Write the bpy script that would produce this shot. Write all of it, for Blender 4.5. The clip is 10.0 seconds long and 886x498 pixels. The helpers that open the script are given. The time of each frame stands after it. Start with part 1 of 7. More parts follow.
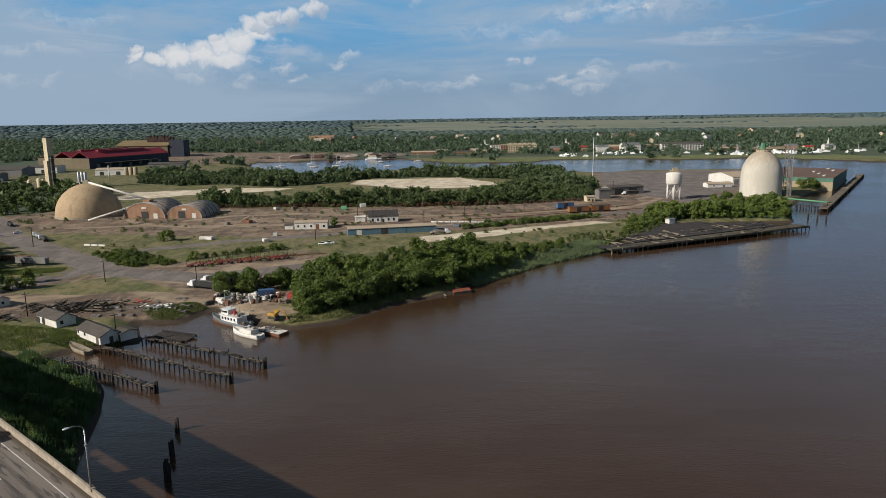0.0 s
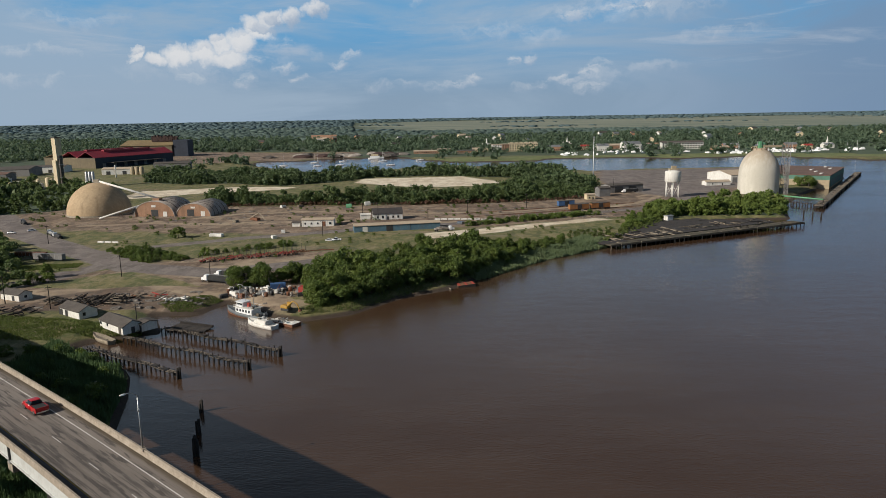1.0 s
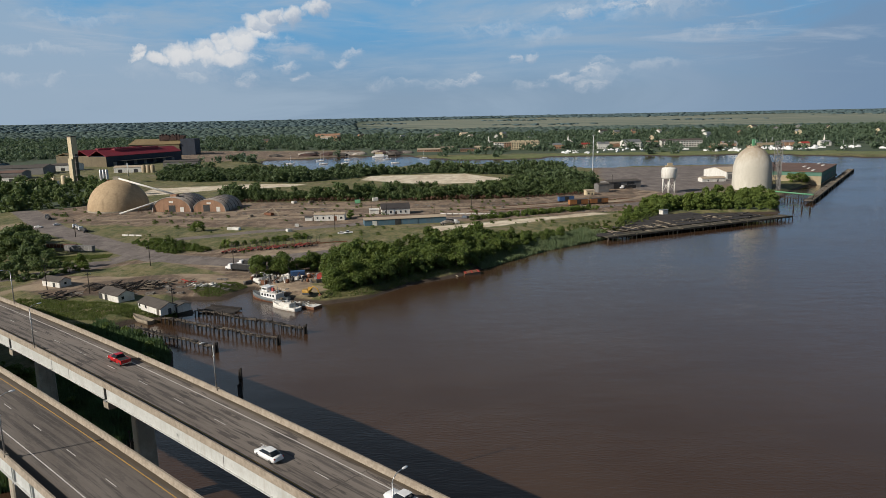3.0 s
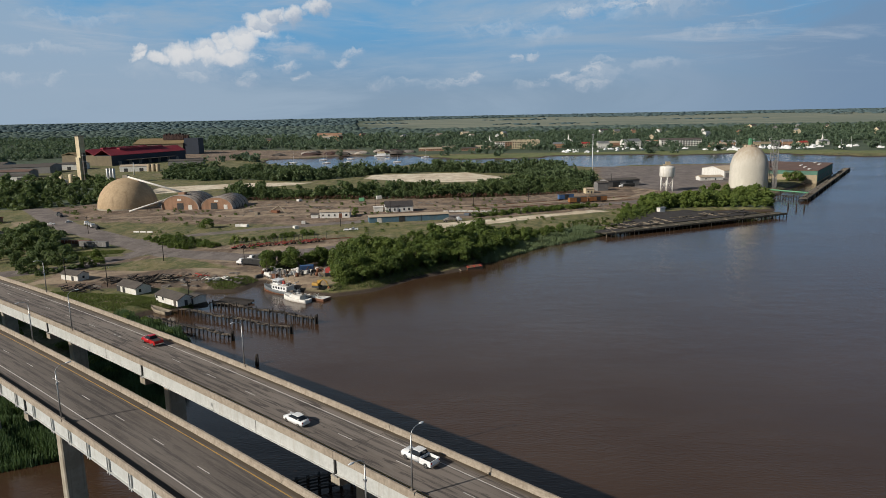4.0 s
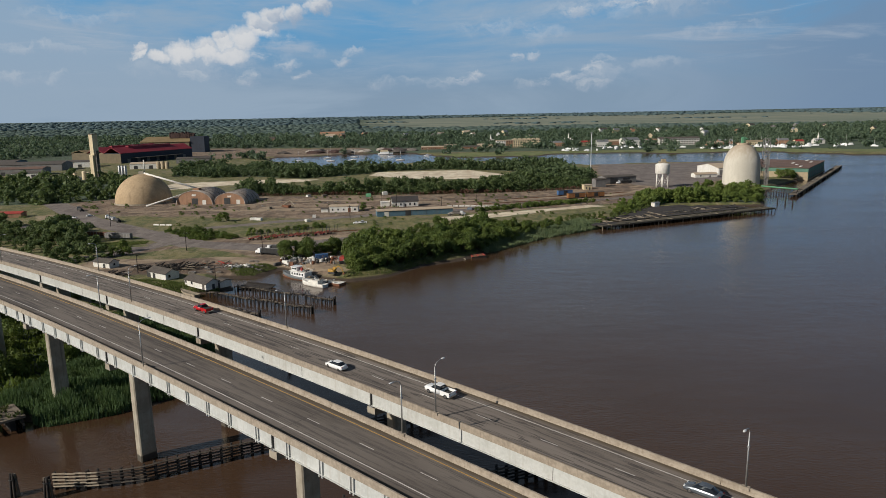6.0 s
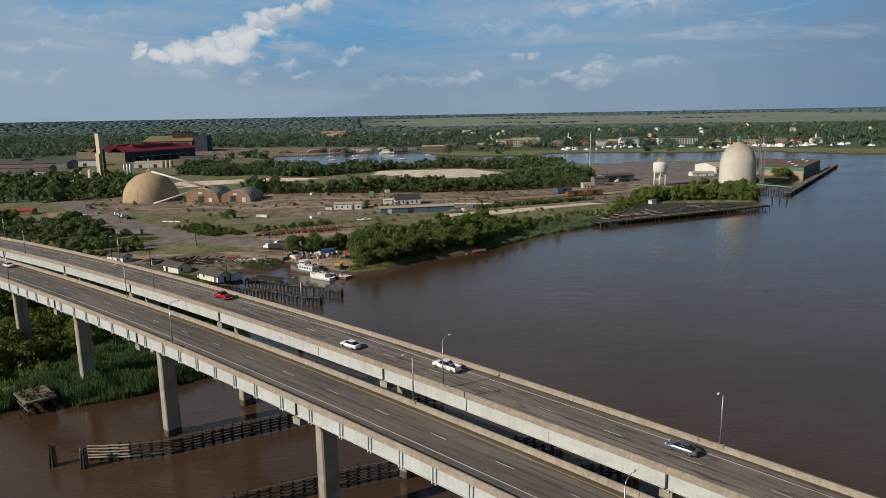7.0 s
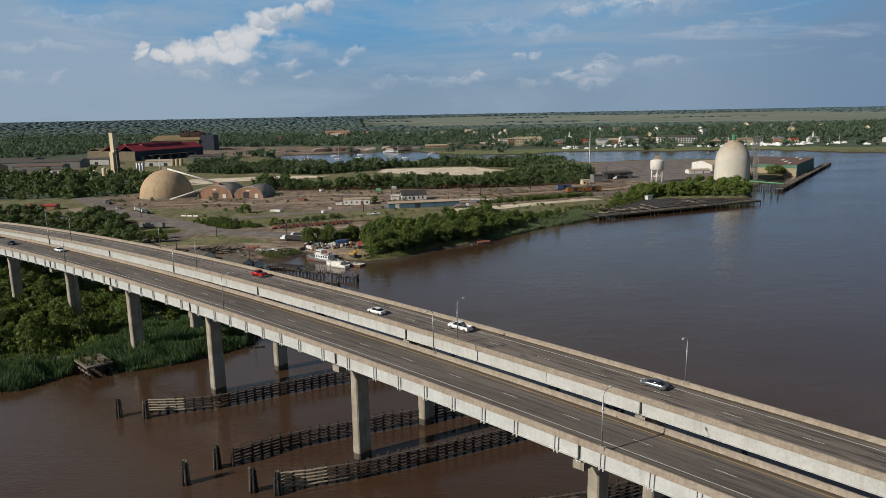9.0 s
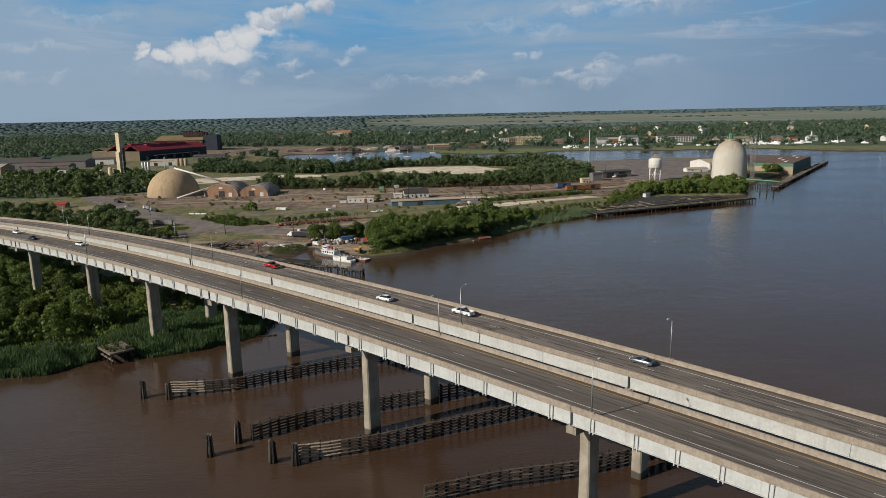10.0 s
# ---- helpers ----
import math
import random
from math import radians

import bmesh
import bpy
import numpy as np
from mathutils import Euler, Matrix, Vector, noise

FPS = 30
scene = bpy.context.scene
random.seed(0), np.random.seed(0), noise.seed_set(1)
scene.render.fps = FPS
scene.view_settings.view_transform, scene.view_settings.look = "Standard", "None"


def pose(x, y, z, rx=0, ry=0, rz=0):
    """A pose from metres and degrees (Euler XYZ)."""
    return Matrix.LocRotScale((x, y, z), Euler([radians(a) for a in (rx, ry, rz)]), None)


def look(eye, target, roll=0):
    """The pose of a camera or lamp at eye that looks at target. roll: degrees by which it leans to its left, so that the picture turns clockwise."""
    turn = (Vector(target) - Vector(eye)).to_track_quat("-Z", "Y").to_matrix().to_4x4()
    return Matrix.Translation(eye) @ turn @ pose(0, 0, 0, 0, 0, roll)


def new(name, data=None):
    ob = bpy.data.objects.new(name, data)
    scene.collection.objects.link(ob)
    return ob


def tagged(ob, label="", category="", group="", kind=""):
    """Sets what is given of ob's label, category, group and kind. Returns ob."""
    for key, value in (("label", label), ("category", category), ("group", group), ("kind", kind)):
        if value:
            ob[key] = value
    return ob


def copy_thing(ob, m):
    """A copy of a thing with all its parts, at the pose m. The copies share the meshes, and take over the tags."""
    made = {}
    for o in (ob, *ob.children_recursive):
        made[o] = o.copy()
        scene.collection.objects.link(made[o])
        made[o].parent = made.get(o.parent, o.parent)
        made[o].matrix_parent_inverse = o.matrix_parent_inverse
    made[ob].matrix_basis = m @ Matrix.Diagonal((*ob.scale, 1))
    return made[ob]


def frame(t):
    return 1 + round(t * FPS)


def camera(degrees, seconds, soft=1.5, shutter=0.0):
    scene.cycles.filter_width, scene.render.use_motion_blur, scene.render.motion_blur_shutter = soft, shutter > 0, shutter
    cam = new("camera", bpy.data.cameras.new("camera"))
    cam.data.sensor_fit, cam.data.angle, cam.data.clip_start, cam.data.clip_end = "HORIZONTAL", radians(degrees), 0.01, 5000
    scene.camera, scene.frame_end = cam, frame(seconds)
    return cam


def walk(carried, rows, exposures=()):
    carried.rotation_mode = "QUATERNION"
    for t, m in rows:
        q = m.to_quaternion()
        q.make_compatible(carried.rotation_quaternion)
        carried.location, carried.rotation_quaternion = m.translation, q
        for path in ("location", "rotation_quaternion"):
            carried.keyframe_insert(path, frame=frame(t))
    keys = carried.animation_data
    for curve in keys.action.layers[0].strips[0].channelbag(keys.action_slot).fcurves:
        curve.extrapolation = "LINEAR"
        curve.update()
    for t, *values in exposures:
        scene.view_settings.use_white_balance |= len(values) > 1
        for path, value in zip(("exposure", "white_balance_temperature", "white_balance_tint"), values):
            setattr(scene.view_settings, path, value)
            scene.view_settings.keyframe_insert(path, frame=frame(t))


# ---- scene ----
cam = camera(65.5, 10.0, 0.8)
# seconds, x, y, z, heading to the left, pitch, lean
WALK = (
    (0.0, -0.04, -0.24, 70.78, 0.030, -10.894, -0.883),
    (0.5, -0.85, -5.54, 70.93, 0.088, -10.922, -0.948),
    (1.0, -1.59, -10.92, 71.09, 0.135, -10.951, -0.998),
    (1.5, -2.26, -16.35, 71.32, 0.174, -10.981, -1.037),
    (2.0, -2.88, -21.85, 71.40, 0.210, -11.011, -1.067),
    (2.5, -3.55, -27.49, 71.49, 0.248, -11.040, -1.087),
    (4.0, -5.56, -44.77, 71.92, 0.341, -11.113, -1.104),
    (4.5, -6.26, -50.58, 71.97, 0.363, -11.136, -1.097),
    (5.0, -6.96, -56.39, 71.93, 0.378, -11.159, -1.086),
    (5.5, -7.61, -62.10, 72.02, 0.383, -11.179, -1.073),
    (7.0, -9.30, -79.08, 71.98, 0.391, -11.230, -1.031),
    (7.5, -9.95, -84.99, 71.88, 0.407, -11.238, -1.024),
    (8.0, -10.54, -90.89, 71.87, 0.436, -11.243, -1.026),
    (8.5, -11.25, -96.72, 71.89, 0.480, -11.248, -1.041),
    (9.0, -11.92, -102.48, 71.87, 0.530, -11.256, -1.071),
    (9.5, -12.37, -108.17, 71.84, 0.576, -11.266, -1.115),
    (10.0, -12.59, -113.82, 71.89, 0.622, -11.275, -1.173),
)


def drone(x, y, z, yaw, pitch, lean):
    m = pose(0, 0, 0, 0, 0, yaw) @ pose(0, 0, 0, 90 + pitch, 0, 0) @ pose(0, 0, 0, 0, 0, lean)
    m.translation = (x, y, z)
    return m


walk(cam, [(r[0], drone(*r[1:])) for r in WALK], [(0, 0.04), (2.5, 0.04), (5.0, -0.03), (7.5, -0.09), (10.0, -0.09)])

# ---- world, sun ----
SUN_TRAVEL = radians(28)      # the way the light goes over the ground, from +x
SUN_UP = radians(29.5)
world = bpy.data.worlds.new("sky")
scene.world = world
world.use_nodes = True
wt = world.node_tree
wt.nodes.clear()
sun_from = Vector((-math.cos(SUN_TRAVEL), -math.sin(SUN_TRAVEL), math.tan(SUN_UP))).normalized()


class Nodes:
    """Short hand for node trees."""

    def __init__(self, tree):
        self.tree = tree

    def add(self, kind, **inputs):
        node = self.tree.nodes.new(kind)
        for key, value in inputs.items():
            self.put(node.inputs[key.replace("_", " ")], value)
        return node

    def put(self, socket, value):
        if isinstance(value, bpy.types.NodeSocket):
            self.tree.links.new(value, socket)
        elif isinstance(value, (tuple, list)) and len(value) == 3 and socket.type == "RGBA":
            socket.default_value = (*value, 1)
        else:
            socket.default_value = value

    def math(self, op, a, b=0.0, c=0.0, clamp=False):
        node = self.tree.nodes.new("ShaderNodeMath")
        node.operation, node.use_clamp = op, clamp
        for n, v in enumerate((a, b, c)):
            self.put(node.inputs[n], v)
        return node.outputs[0]

    def vmath(self, op, a, b=(0, 0, 0)):
        node = self.tree.nodes.new("ShaderNodeVectorMath")
        node.operation = op
        self.put(node.inputs[0], a)
        self.put(node.inputs[1], b)
        return node.outputs["Value"] if op in ("DOT_PRODUCT", "LENGTH", "DISTANCE") else node.outputs[0]

    def noise(self, vector, scale, detail=4.0, rough=0.55, distort=0.0, colour=False):
        node = self.tree.nodes.new("ShaderNodeTexNoise")
        self.put(node.inputs["Vector"], vector)
        node.inputs["Scale"].default_value = scale
        node.inputs["Detail"].default_value = detail
        node.inputs["Roughness"].default_value = rough
        node.inputs["Distortion"].default_value = distort
        return node.outputs["Color" if colour else "Fac"]

    def ramp(self, value, low, high):
        """0 at low to 1 at high, smoothly."""
        node = self.tree.nodes.new("ShaderNodeMapRange")
        node.interpolation_type = "SMOOTHSTEP"
        self.put(node.inputs[0], value)
        node.inputs[1].default_value, node.inputs[2].default_value = low, high
        return node.outputs[0]

    def mix(self, fac, a, b):
        node = self.tree.nodes.new("ShaderNodeMix")
        node.data_type = "RGBA"
        self.put(node.inputs[0], fac)
        self.put(node.inputs[6], a)
        self.put(node.inputs[7], b)
        return node.outputs[2]

    def stretch(self, vector, x, y, z):
        node = self.tree.nodes.new("ShaderNodeMapping")
        self.put(node.inputs[0], vector)
        node.inputs["Scale"].default_value = (x, y, z)
        return node.outputs[0]


w = Nodes(wt)
sky = w.add("ShaderNodeTexSky")
sky.sky_type, sky.sun_disc = "NISHITA", False
sky.sun_elevation, sky.sun_rotation = SUN_UP, math.atan2(sun_from.x, sun_from.y)
sky.altitude, sky.air_density, sky.dust_density, sky.ozone_density = 0, 1.0, 1.2, 2.0
way = w.add("ShaderNodeTexCoord").outputs["Generated"]
east, north, up = w.add("ShaderNodeSeparateXYZ", Vector=way).outputs
level = w.math("POWER", w.math("ADD", w.math("MULTIPLY", east, east), w.math("MULTIPLY", north, north)), 0.5)
rise = w.math("DIVIDE", up, w.math("MAXIMUM", level, 0.05))
# haze low over the whole horizon, then high thin cloud, then heaped clouds
clear = w.vmath("SCALE", sky.outputs[0])
clear.node.inputs["Scale"].default_value = 0.040
clear = w.mix(w.ramp(rise, 0.9, 0.40), clear, (0.125, 0.165, 0.215))
clear = w.mix(w.ramp(rise, 0.25, 0.15), clear, (0.115, 0.330, 0.580))
bearing = w.math("DIVIDE", east, w.math("MAXIMUM", north, 0.12))
dusky = w.ramp(bearing, 0.10, 0.62)
haze = w.ramp(rise, 0.135, 0.015)
colour = w.mix(w.math("MULTIPLY", haze, 0.96), clear, w.mix(dusky, (0.240, 0.330, 0.437), (0.203, 0.290, 0.398)))
flat = w.add("ShaderNodeCombineXYZ", X=bearing, Y=w.math("MULTIPLY", rise, 4.5)).outputs[0]
veil = w.ramp(w.math("ADD", w.noise(flat, 2.1, 7.0, 0.60, 0.7), w.math("MULTIPLY", w.math("ABSOLUTE", w.math("ADD", bearing, 0.08)), 0.30)), 0.42, 0.68)
colour = w.mix(w.math("MULTIPLY", w.math("MULTIPLY", veil, w.math("MULTIPLY", w.ramp(rise, 0.55, 0.22), w.ramp(w.math("ABSOLUTE", bearing), 3.0, 1.0))), 0.80), colour, w.mix(dusky, (0.315, 0.412, 0.525), (0.175, 0.265, 0.400)))
streak = w.ramp(w.noise(w.stretch(flat, 1.0, 2.2, 1), 3.4, 8.0, 0.62, 0.9), 0.52, 0.74)
colour = w.mix(w.math("MULTIPLY", w.math("MULTIPLY", streak, w.math("MULTIPLY", w.ramp(rise, 0.02, 0.09), w.ramp(rise, 0.7, 0.3))), 0.55), colour, (0.43, 0.49, 0.575))
# heaped clouds, lump by lump: bearing (east over north), rise, half width, half height
TOWER = ((-0.176, 0.143, 0.022, 0.013), (-0.208, 0.133, 0.021, 0.016), (-0.235, 0.134, 0.019, 0.015), (-0.256, 0.120, 0.028, 0.021), (-0.279, 0.102, 0.028, 0.023), (-0.308, 0.103, 0.021, 0.016),
         (-0.335, 0.088, 0.030, 0.020), (-0.369, 0.084, 0.028, 0.018), (-0.400, 0.076, 0.021, 0.012), (-0.300, 0.083, 0.040, 0.018), (-0.430, 0.085, 0.011, 0.012))
SCRAPS = ((-0.216, 0.104, 0.016, 0.010), (-0.257, 0.077, 0.020, 0.010), (-0.220, 0.068, 0.026, 0.011), (-0.277, 0.049, 0.018, 0.011), (-0.126, 0.086, 0.015, 0.010), (-0.139, 0.073, 0.020, 0.009), (-0.195, 0.052, 0.022, 0.007),
          (0.024, 0.042, 0.030, 0.009), (0.044, 0.051, 0.018, 0.010), (0.176, 0.046, 0.030, 0.008), (0.206, 0.054, 0.024, 0.010), (0.225, 0.064, 0.020, 0.011), (0.212, 0.036, 0.030, 0.009), (0.140, 0.041, 0.024, 0.008), (0.260, 0.142, 0.055, 0.014), (0.190, 0.132, 0.045, 0.014), (0.100, 0.072, 0.014, 0.010), (0.127, 0.078, 0.016, 0.008))
WISPS = ((-0.330, 0.066, 0.150, 0.028), (-0.25, 0.092, 0.085, 0.024), (-0.354, 0.053, 0.022, 0.012), (-0.172, 0.084, 0.014, 0.012), (-0.089, 0.042, 0.028, 0.011), (-0.054, 0.041, 0.026, 0.009), (-0.603, 0.051, 0.050, 0.012), (-0.544, 0.048, 0.022, 0.012), (-0.006, 0.038, 0.035, 0.011), (-0.50, 0.125, 0.11, 0.012), (-0.56, 0.085, 0.10, 0.010),
         (0.116, 0.035, 0.026, 0.010), (0.200, 0.134, 0.095, 0.024), (0.300, 0.128, 0.080, 0.016), (0.080, 0.115, 0.085, 0.016), (0.143, 0.099, 0.045, 0.017), (0.354, 0.140, 0.070, 0.012), (0.220, 0.048, 0.080, 0.022), (0.30, 0.060, 0.060, 0.012), (0.40, 0.100, 0.080, 0.012), (-0.02, 0.155, 0.030, 0.008))
spot = w.add("ShaderNodeCombineXYZ", X=bearing, Y=rise).outputs[0]
curl = w.noise(spot, 34.0, 5.0, 0.62, 0.0, True)
coarse = w.noise(w.stretch(spot, 1, 1.5, 1), 16.0, 2.0, 0.5, 0.0, True)
shift = w.vmath("ADD", w.vmath("MULTIPLY", w.vmath("SUBTRACT", curl, (0.5, 0.5, 0.5)), (0.040, 0.034, 0)), w.vmath("MULTIPLY", w.vmath("SUBTRACT", coarse, (0.5, 0.5, 0.5)), (0.030, 0.016, 0)))
spot = w.vmath("ADD", spot, shift)
torn = w.ramp(w.noise(w.stretch(spot, 1, 1.8, 1), 30.0, 5.0, 0.62), 0.34, 0.62)
heap, lit = 0.0, 0.0
for heaps, thick, at, weight in ((TOWER, 1.0, spot, 0.93), (SCRAPS, 1.0, spot, 0.62), (WISPS, 1.0, spot, 0.30)):
    body = 0.0
    for bx, bz, hw, hh in heaps:
        d = w.vmath("MULTIPLY", w.vmath("SUBTRACT", at, (bx, bz, 0)), (1 / hw, 1 / hh, 0))
        lump = w.math("SUBTRACT", thick, w.vmath("DOT_PRODUCT", d, d))
        body = w.math("MAXIMUM", body, lump)
        shade = w.math("MULTIPLY", w.math("ADD", w.vmath("DOT_PRODUCT", d, (-0.22, 0.50, 0)), 0.55), w.ramp(lump, -0.15, 0.35))
        lit = w.math("MAXIMUM", lit, shade)
    heap = w.math("MAXIMUM", heap, w.math("MULTIPLY", w.ramp(body, 0.0, 0.90 if heaps is TOWER else 1.0), weight if heaps is TOWER else w.math("MULTIPLY", torn, weight)))
heap = w.math("MULTIPLY", heap, w.math("GREATER_THAN", north, 0.2))
bright = w.ramp(w.math("ADD", lit, w.math("MULTIPLY", w.math("SUBTRACT", w.noise(spot, 60.0, 4.0, 0.6), 0.5), 0.5)), 0.15, 0.98)
colour = w.mix(heap, colour, w.mix(bright, (0.325, 0.405, 0.52), (0.70, 0.705, 0.715)))
back = w.add("ShaderNodeBackground", Color=colour, Strength=1.0)
wt.links.new(back.outputs[0], w.add("ShaderNodeOutputWorld").inputs[0])

sun = new("sun", bpy.data.lights.new("sun", "SUN"))
sun.data.energy, sun.data.angle, sun.data.color = 4.8, radians(0.5), (1.0, 0.93, 0.83)
sun.matrix_world = look(sun_from * 500, (0, 0, 0))

# ---- materials ----
def material(name, rough=0.8, metal=0.0):
    m = bpy.data.materials.new(name)
    m.use_nodes = True
    k = Nodes(m.node_tree)
    shader = m.node_tree.nodes["Principled BSDF"]
    shader.inputs["Roughness"].default_value, shader.inputs["Metallic"].default_value = rough, metal
    place = k.add("ShaderNodeNewGeometry").outputs["Position"]
    return m, k, shader, place


def bump(k, shader, height, strength=0.3, distance=0.1):
    node = k.add("ShaderNodeBump", Height=height, Strength=strength, Distance=distance)
    k.put(shader.inputs["Normal"], node.outputs[0])


def surface(name, light, dark, rough=0.8, metal=0.0, grain=3.0, patch=0.3, stain=None, amount=0.4, relief=0.2, streak=0.0, vary=0.0):
    """A weathered surface: two base colours over two scales of noise, a third as stains, streaks down upright faces."""
    m, k, shader, place = material(name, rough, metal)
    fine, broad = k.noise(place, grain), k.noise(place, patch, 5.0, 0.6)
    both = k.math("ADD", k.math("MULTIPLY", fine, 0.45), k.math("MULTIPLY", broad, 0.55))
    colour = k.mix(k.ramp(both, 0.36, 0.64), dark, light)
    if stain:
        mask = k.ramp(k.noise(place, patch * 2.3, 6.0, 0.7), 0.62 - 0.25 * amount, 0.72)
        if streak:
            runs = k.ramp(k.noise(k.stretch(place, streak, streak, streak * 0.06), 1.0, 4.0, 0.6), 0.5, 0.72)
            mask = k.math("MAXIMUM", k.math("MULTIPLY", mask, 0.6), runs)
        colour = k.mix(k.math("MULTIPLY", mask, amount), colour, stain)
    if vary:
        info = k.add("ShaderNodeObjectInfo").outputs["Random"]
        hsv = k.add("ShaderNodeHueSaturation", Color=colour)
        k.put(hsv.inputs["Value"], k.math("ADD", k.math("MULTIPLY", info, vary), 1 - vary / 2))
        colour = hsv.outputs[0]
    k.put(shader.inputs["Base Color"], colour)
    if relief:
        bump(k, shader, both, relief, 0.05)
    return m


def water_material():
    """Silty water: a brown body under a ruffled surface, smoother in long slicks."""
    m, k, shader, place = material("river water", 0.16)
    shader.inputs["IOR"].default_value = 1.33
    shader.inputs["Specular IOR Level"].default_value = 0.95
    silt = k.noise(k.stretch(place, 1, 1.6, 1), 0.010, 5.0, 0.6)
    colour = k.mix(k.ramp(silt, 0.32, 0.68), (0.053, 0.029, 0.0165), (0.071, 0.043, 0.027))
    k.put(shader.inputs["Base Color"], colour)
    small = k.noise(k.stretch(place, 1.0, 1.9, 1), 0.75, 4.0, 0.6, 0.4)
    large = k.noise(k.stretch(place, 0.8, 1.6, 1), 0.11, 3.0, 0.5)
    calm = k.ramp(k.noise(k.stretch(place, 1, 1.8, 1), 0.009, 4.0, 0.55), 0.36, 0.62)
    strength = k.math("ADD", 0.55, k.math("MULTIPLY", calm, 0.45))
    bump(k, shader, k.math("MULTIPLY", k.math("ADD", small, k.math("MULTIPLY", large, 1.6)), strength), 0.19, 0.40)
    k.put(shader.inputs["Roughness"], k.math("ADD", 0.09, k.math("MULTIPLY", calm, 0.05)))
    return m


def ground_material():
    """Land cover, by soft masks in the mesh, broken up by noise."""
    m, k, shader, place = material("land", 0.95)

    def cover(name, wobble=0.5, size=0.12, sharp=0.10):
        node = k.add("ShaderNodeAttribute")
        node.attribute_name = name
        rag = k.math("MULTIPLY", k.math("SUBTRACT", k.noise(place, size, 7.0, 0.68), 0.5), wobble)
        return k.ramp(k.math("ADD", node.outputs["Fac"], rag), 0.5 - sharp, 0.5 + sharp)
    fine, mid, broad = k.noise(place, 0.9, 6.0, 0.7), k.noise(place, 0.085, 6.0, 0.66), k.noise(k.stretch(place, 0.8, 2.4, 1), 0.022, 5.0, 0.62)
    scrape = k.noise(k.stretch(place, 0.16, 1.2, 1), 0.22, 5.0, 0.66, 0.5)
    tuft = k.noise(place, 0.32, 6.0, 0.72)
    grass = k.mix(k.ramp(mid, 0.38, 0.62), (0.090, 0.104, 0.028), (0.178, 0.155, 0.062))
    grass = k.mix(k.math("MULTIPLY", k.ramp(tuft, 0.48, 0.66), 0.65), grass, (0.225, 0.195, 0.098))
    grass = k.mix(k.math("MULTIPLY", k.ramp(tuft, 0.46, 0.34), 0.7), grass, (0.050, 0.064, 0.020))
    grass = k.mix(k.math("MULTIPLY", k.ramp(broad, 0.56, 0.64), 0.7), grass, (0.200, 0.155, 0.105))
    dirt = k.mix(k.ramp(broad, 0.38, 0.60), (0.128, 0.083, 0.056), (0.262, 0.188, 0.126))
    dirt = k.mix(k.math("MULTIPLY", k.ramp(mid, 0.50, 0.62), 0.75), dirt, (0.105, 0.080, 0.062))
    dirt = k.mix(k.math("MULTIPLY", k.ramp(scrape, 0.54, 0.66), 0.7), dirt, (0.31, 0.240, 0.168))
    dirt = k.mix(k.math("MULTIPLY", k.ramp(scrape, 0.44, 0.34), 0.55), dirt, (0.085, 0.062, 0.048))
    dirt = k.mix(k.math("MULTIPLY", k.ramp(tuft, 0.57, 0.68), 0.6), dirt, (0.11, 0.115, 0.048))
    blotch = k.noise(k.stretch(place, 1.0, 0.4, 1), 0.16, 5.0, 0.7, 0.4)
    dirt = k.mix(k.math("MULTIPLY", k.ramp(blotch, 0.52, 0.58), 0.6), dirt, (0.088, 0.066, 0.050))
    dirt = k.mix(k.math("MULTIPLY", k.ramp(blotch, 0.45, 0.39), 0.6), dirt, (0.31, 0.240, 0.170))
    grass = k.mix(k.math("MULTIPLY", k.ramp(blotch, 0.53, 0.58), 0.6), grass, (0.060, 0.072, 0.024))
    grass = k.mix(k.math("MULTIPLY", k.ramp(blotch, 0.44, 0.38), 0.55), grass, (0.27, 0.215, 0.125))
    sand = k.mix(k.ramp(mid, 0.38, 0.66), (0.72, 0.64, 0.50), (0.50, 0.40, 0.28))
    sand = k.mix(k.math("MULTIPLY", k.ramp(tuft, 0.56, 0.66), 0.5), sand, (0.22, 0.18, 0.11))
    road = k.mix(k.ramp(mid, 0.38, 0.62), (0.130, 0.108, 0.098), (0.195, 0.164, 0.146))
    road = k.mix(k.math("MULTIPLY", k.ramp(tuft, 0.52, 0.66), 0.4), road, (0.10, 0.088, 0.080))
    road = k.mix(k.math("MULTIPLY", k.ramp(blotch, 0.53, 0.58), 0.45), road, (0.27, 0.235, 0.205))
    mud = k.mix(k.ramp(fine, 0.3, 0.7), (0.038, 0.026, 0.017), (0.066, 0.046, 0.030))
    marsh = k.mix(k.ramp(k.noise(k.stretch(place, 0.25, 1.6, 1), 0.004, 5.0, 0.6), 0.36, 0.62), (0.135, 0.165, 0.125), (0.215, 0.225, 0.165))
    forest = k.mix(k.ramp(k.noise(place, 0.02, 5.0, 0.6), 0.35, 0.65), (0.045, 0.068, 0.036), (0.066, 0.092, 0.052))
    colour = k.mix(cover("dirt", 0.9, 0.05), grass, dirt)
    colour = k.mix(k.math("MULTIPLY", cover("pale", 0.9, 0.06), 0.75), colour, k.mix(k.ramp(mid, 0.4, 0.62), (0.40, 0.315, 0.215), (0.29, 0.215, 0.145)))
    colour = k.mix(cover("sand", 0.8, 0.04), colour, sand)
    colour = k.mix(cover("road", 0.42, 0.14), colour, road)
    colour = k.mix(cover("turf", 0.7, 0.10), colour, grass)
    colour = k.mix(cover("woods", 0.4, 0.05), colour, forest)
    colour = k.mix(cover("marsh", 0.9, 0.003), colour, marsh)
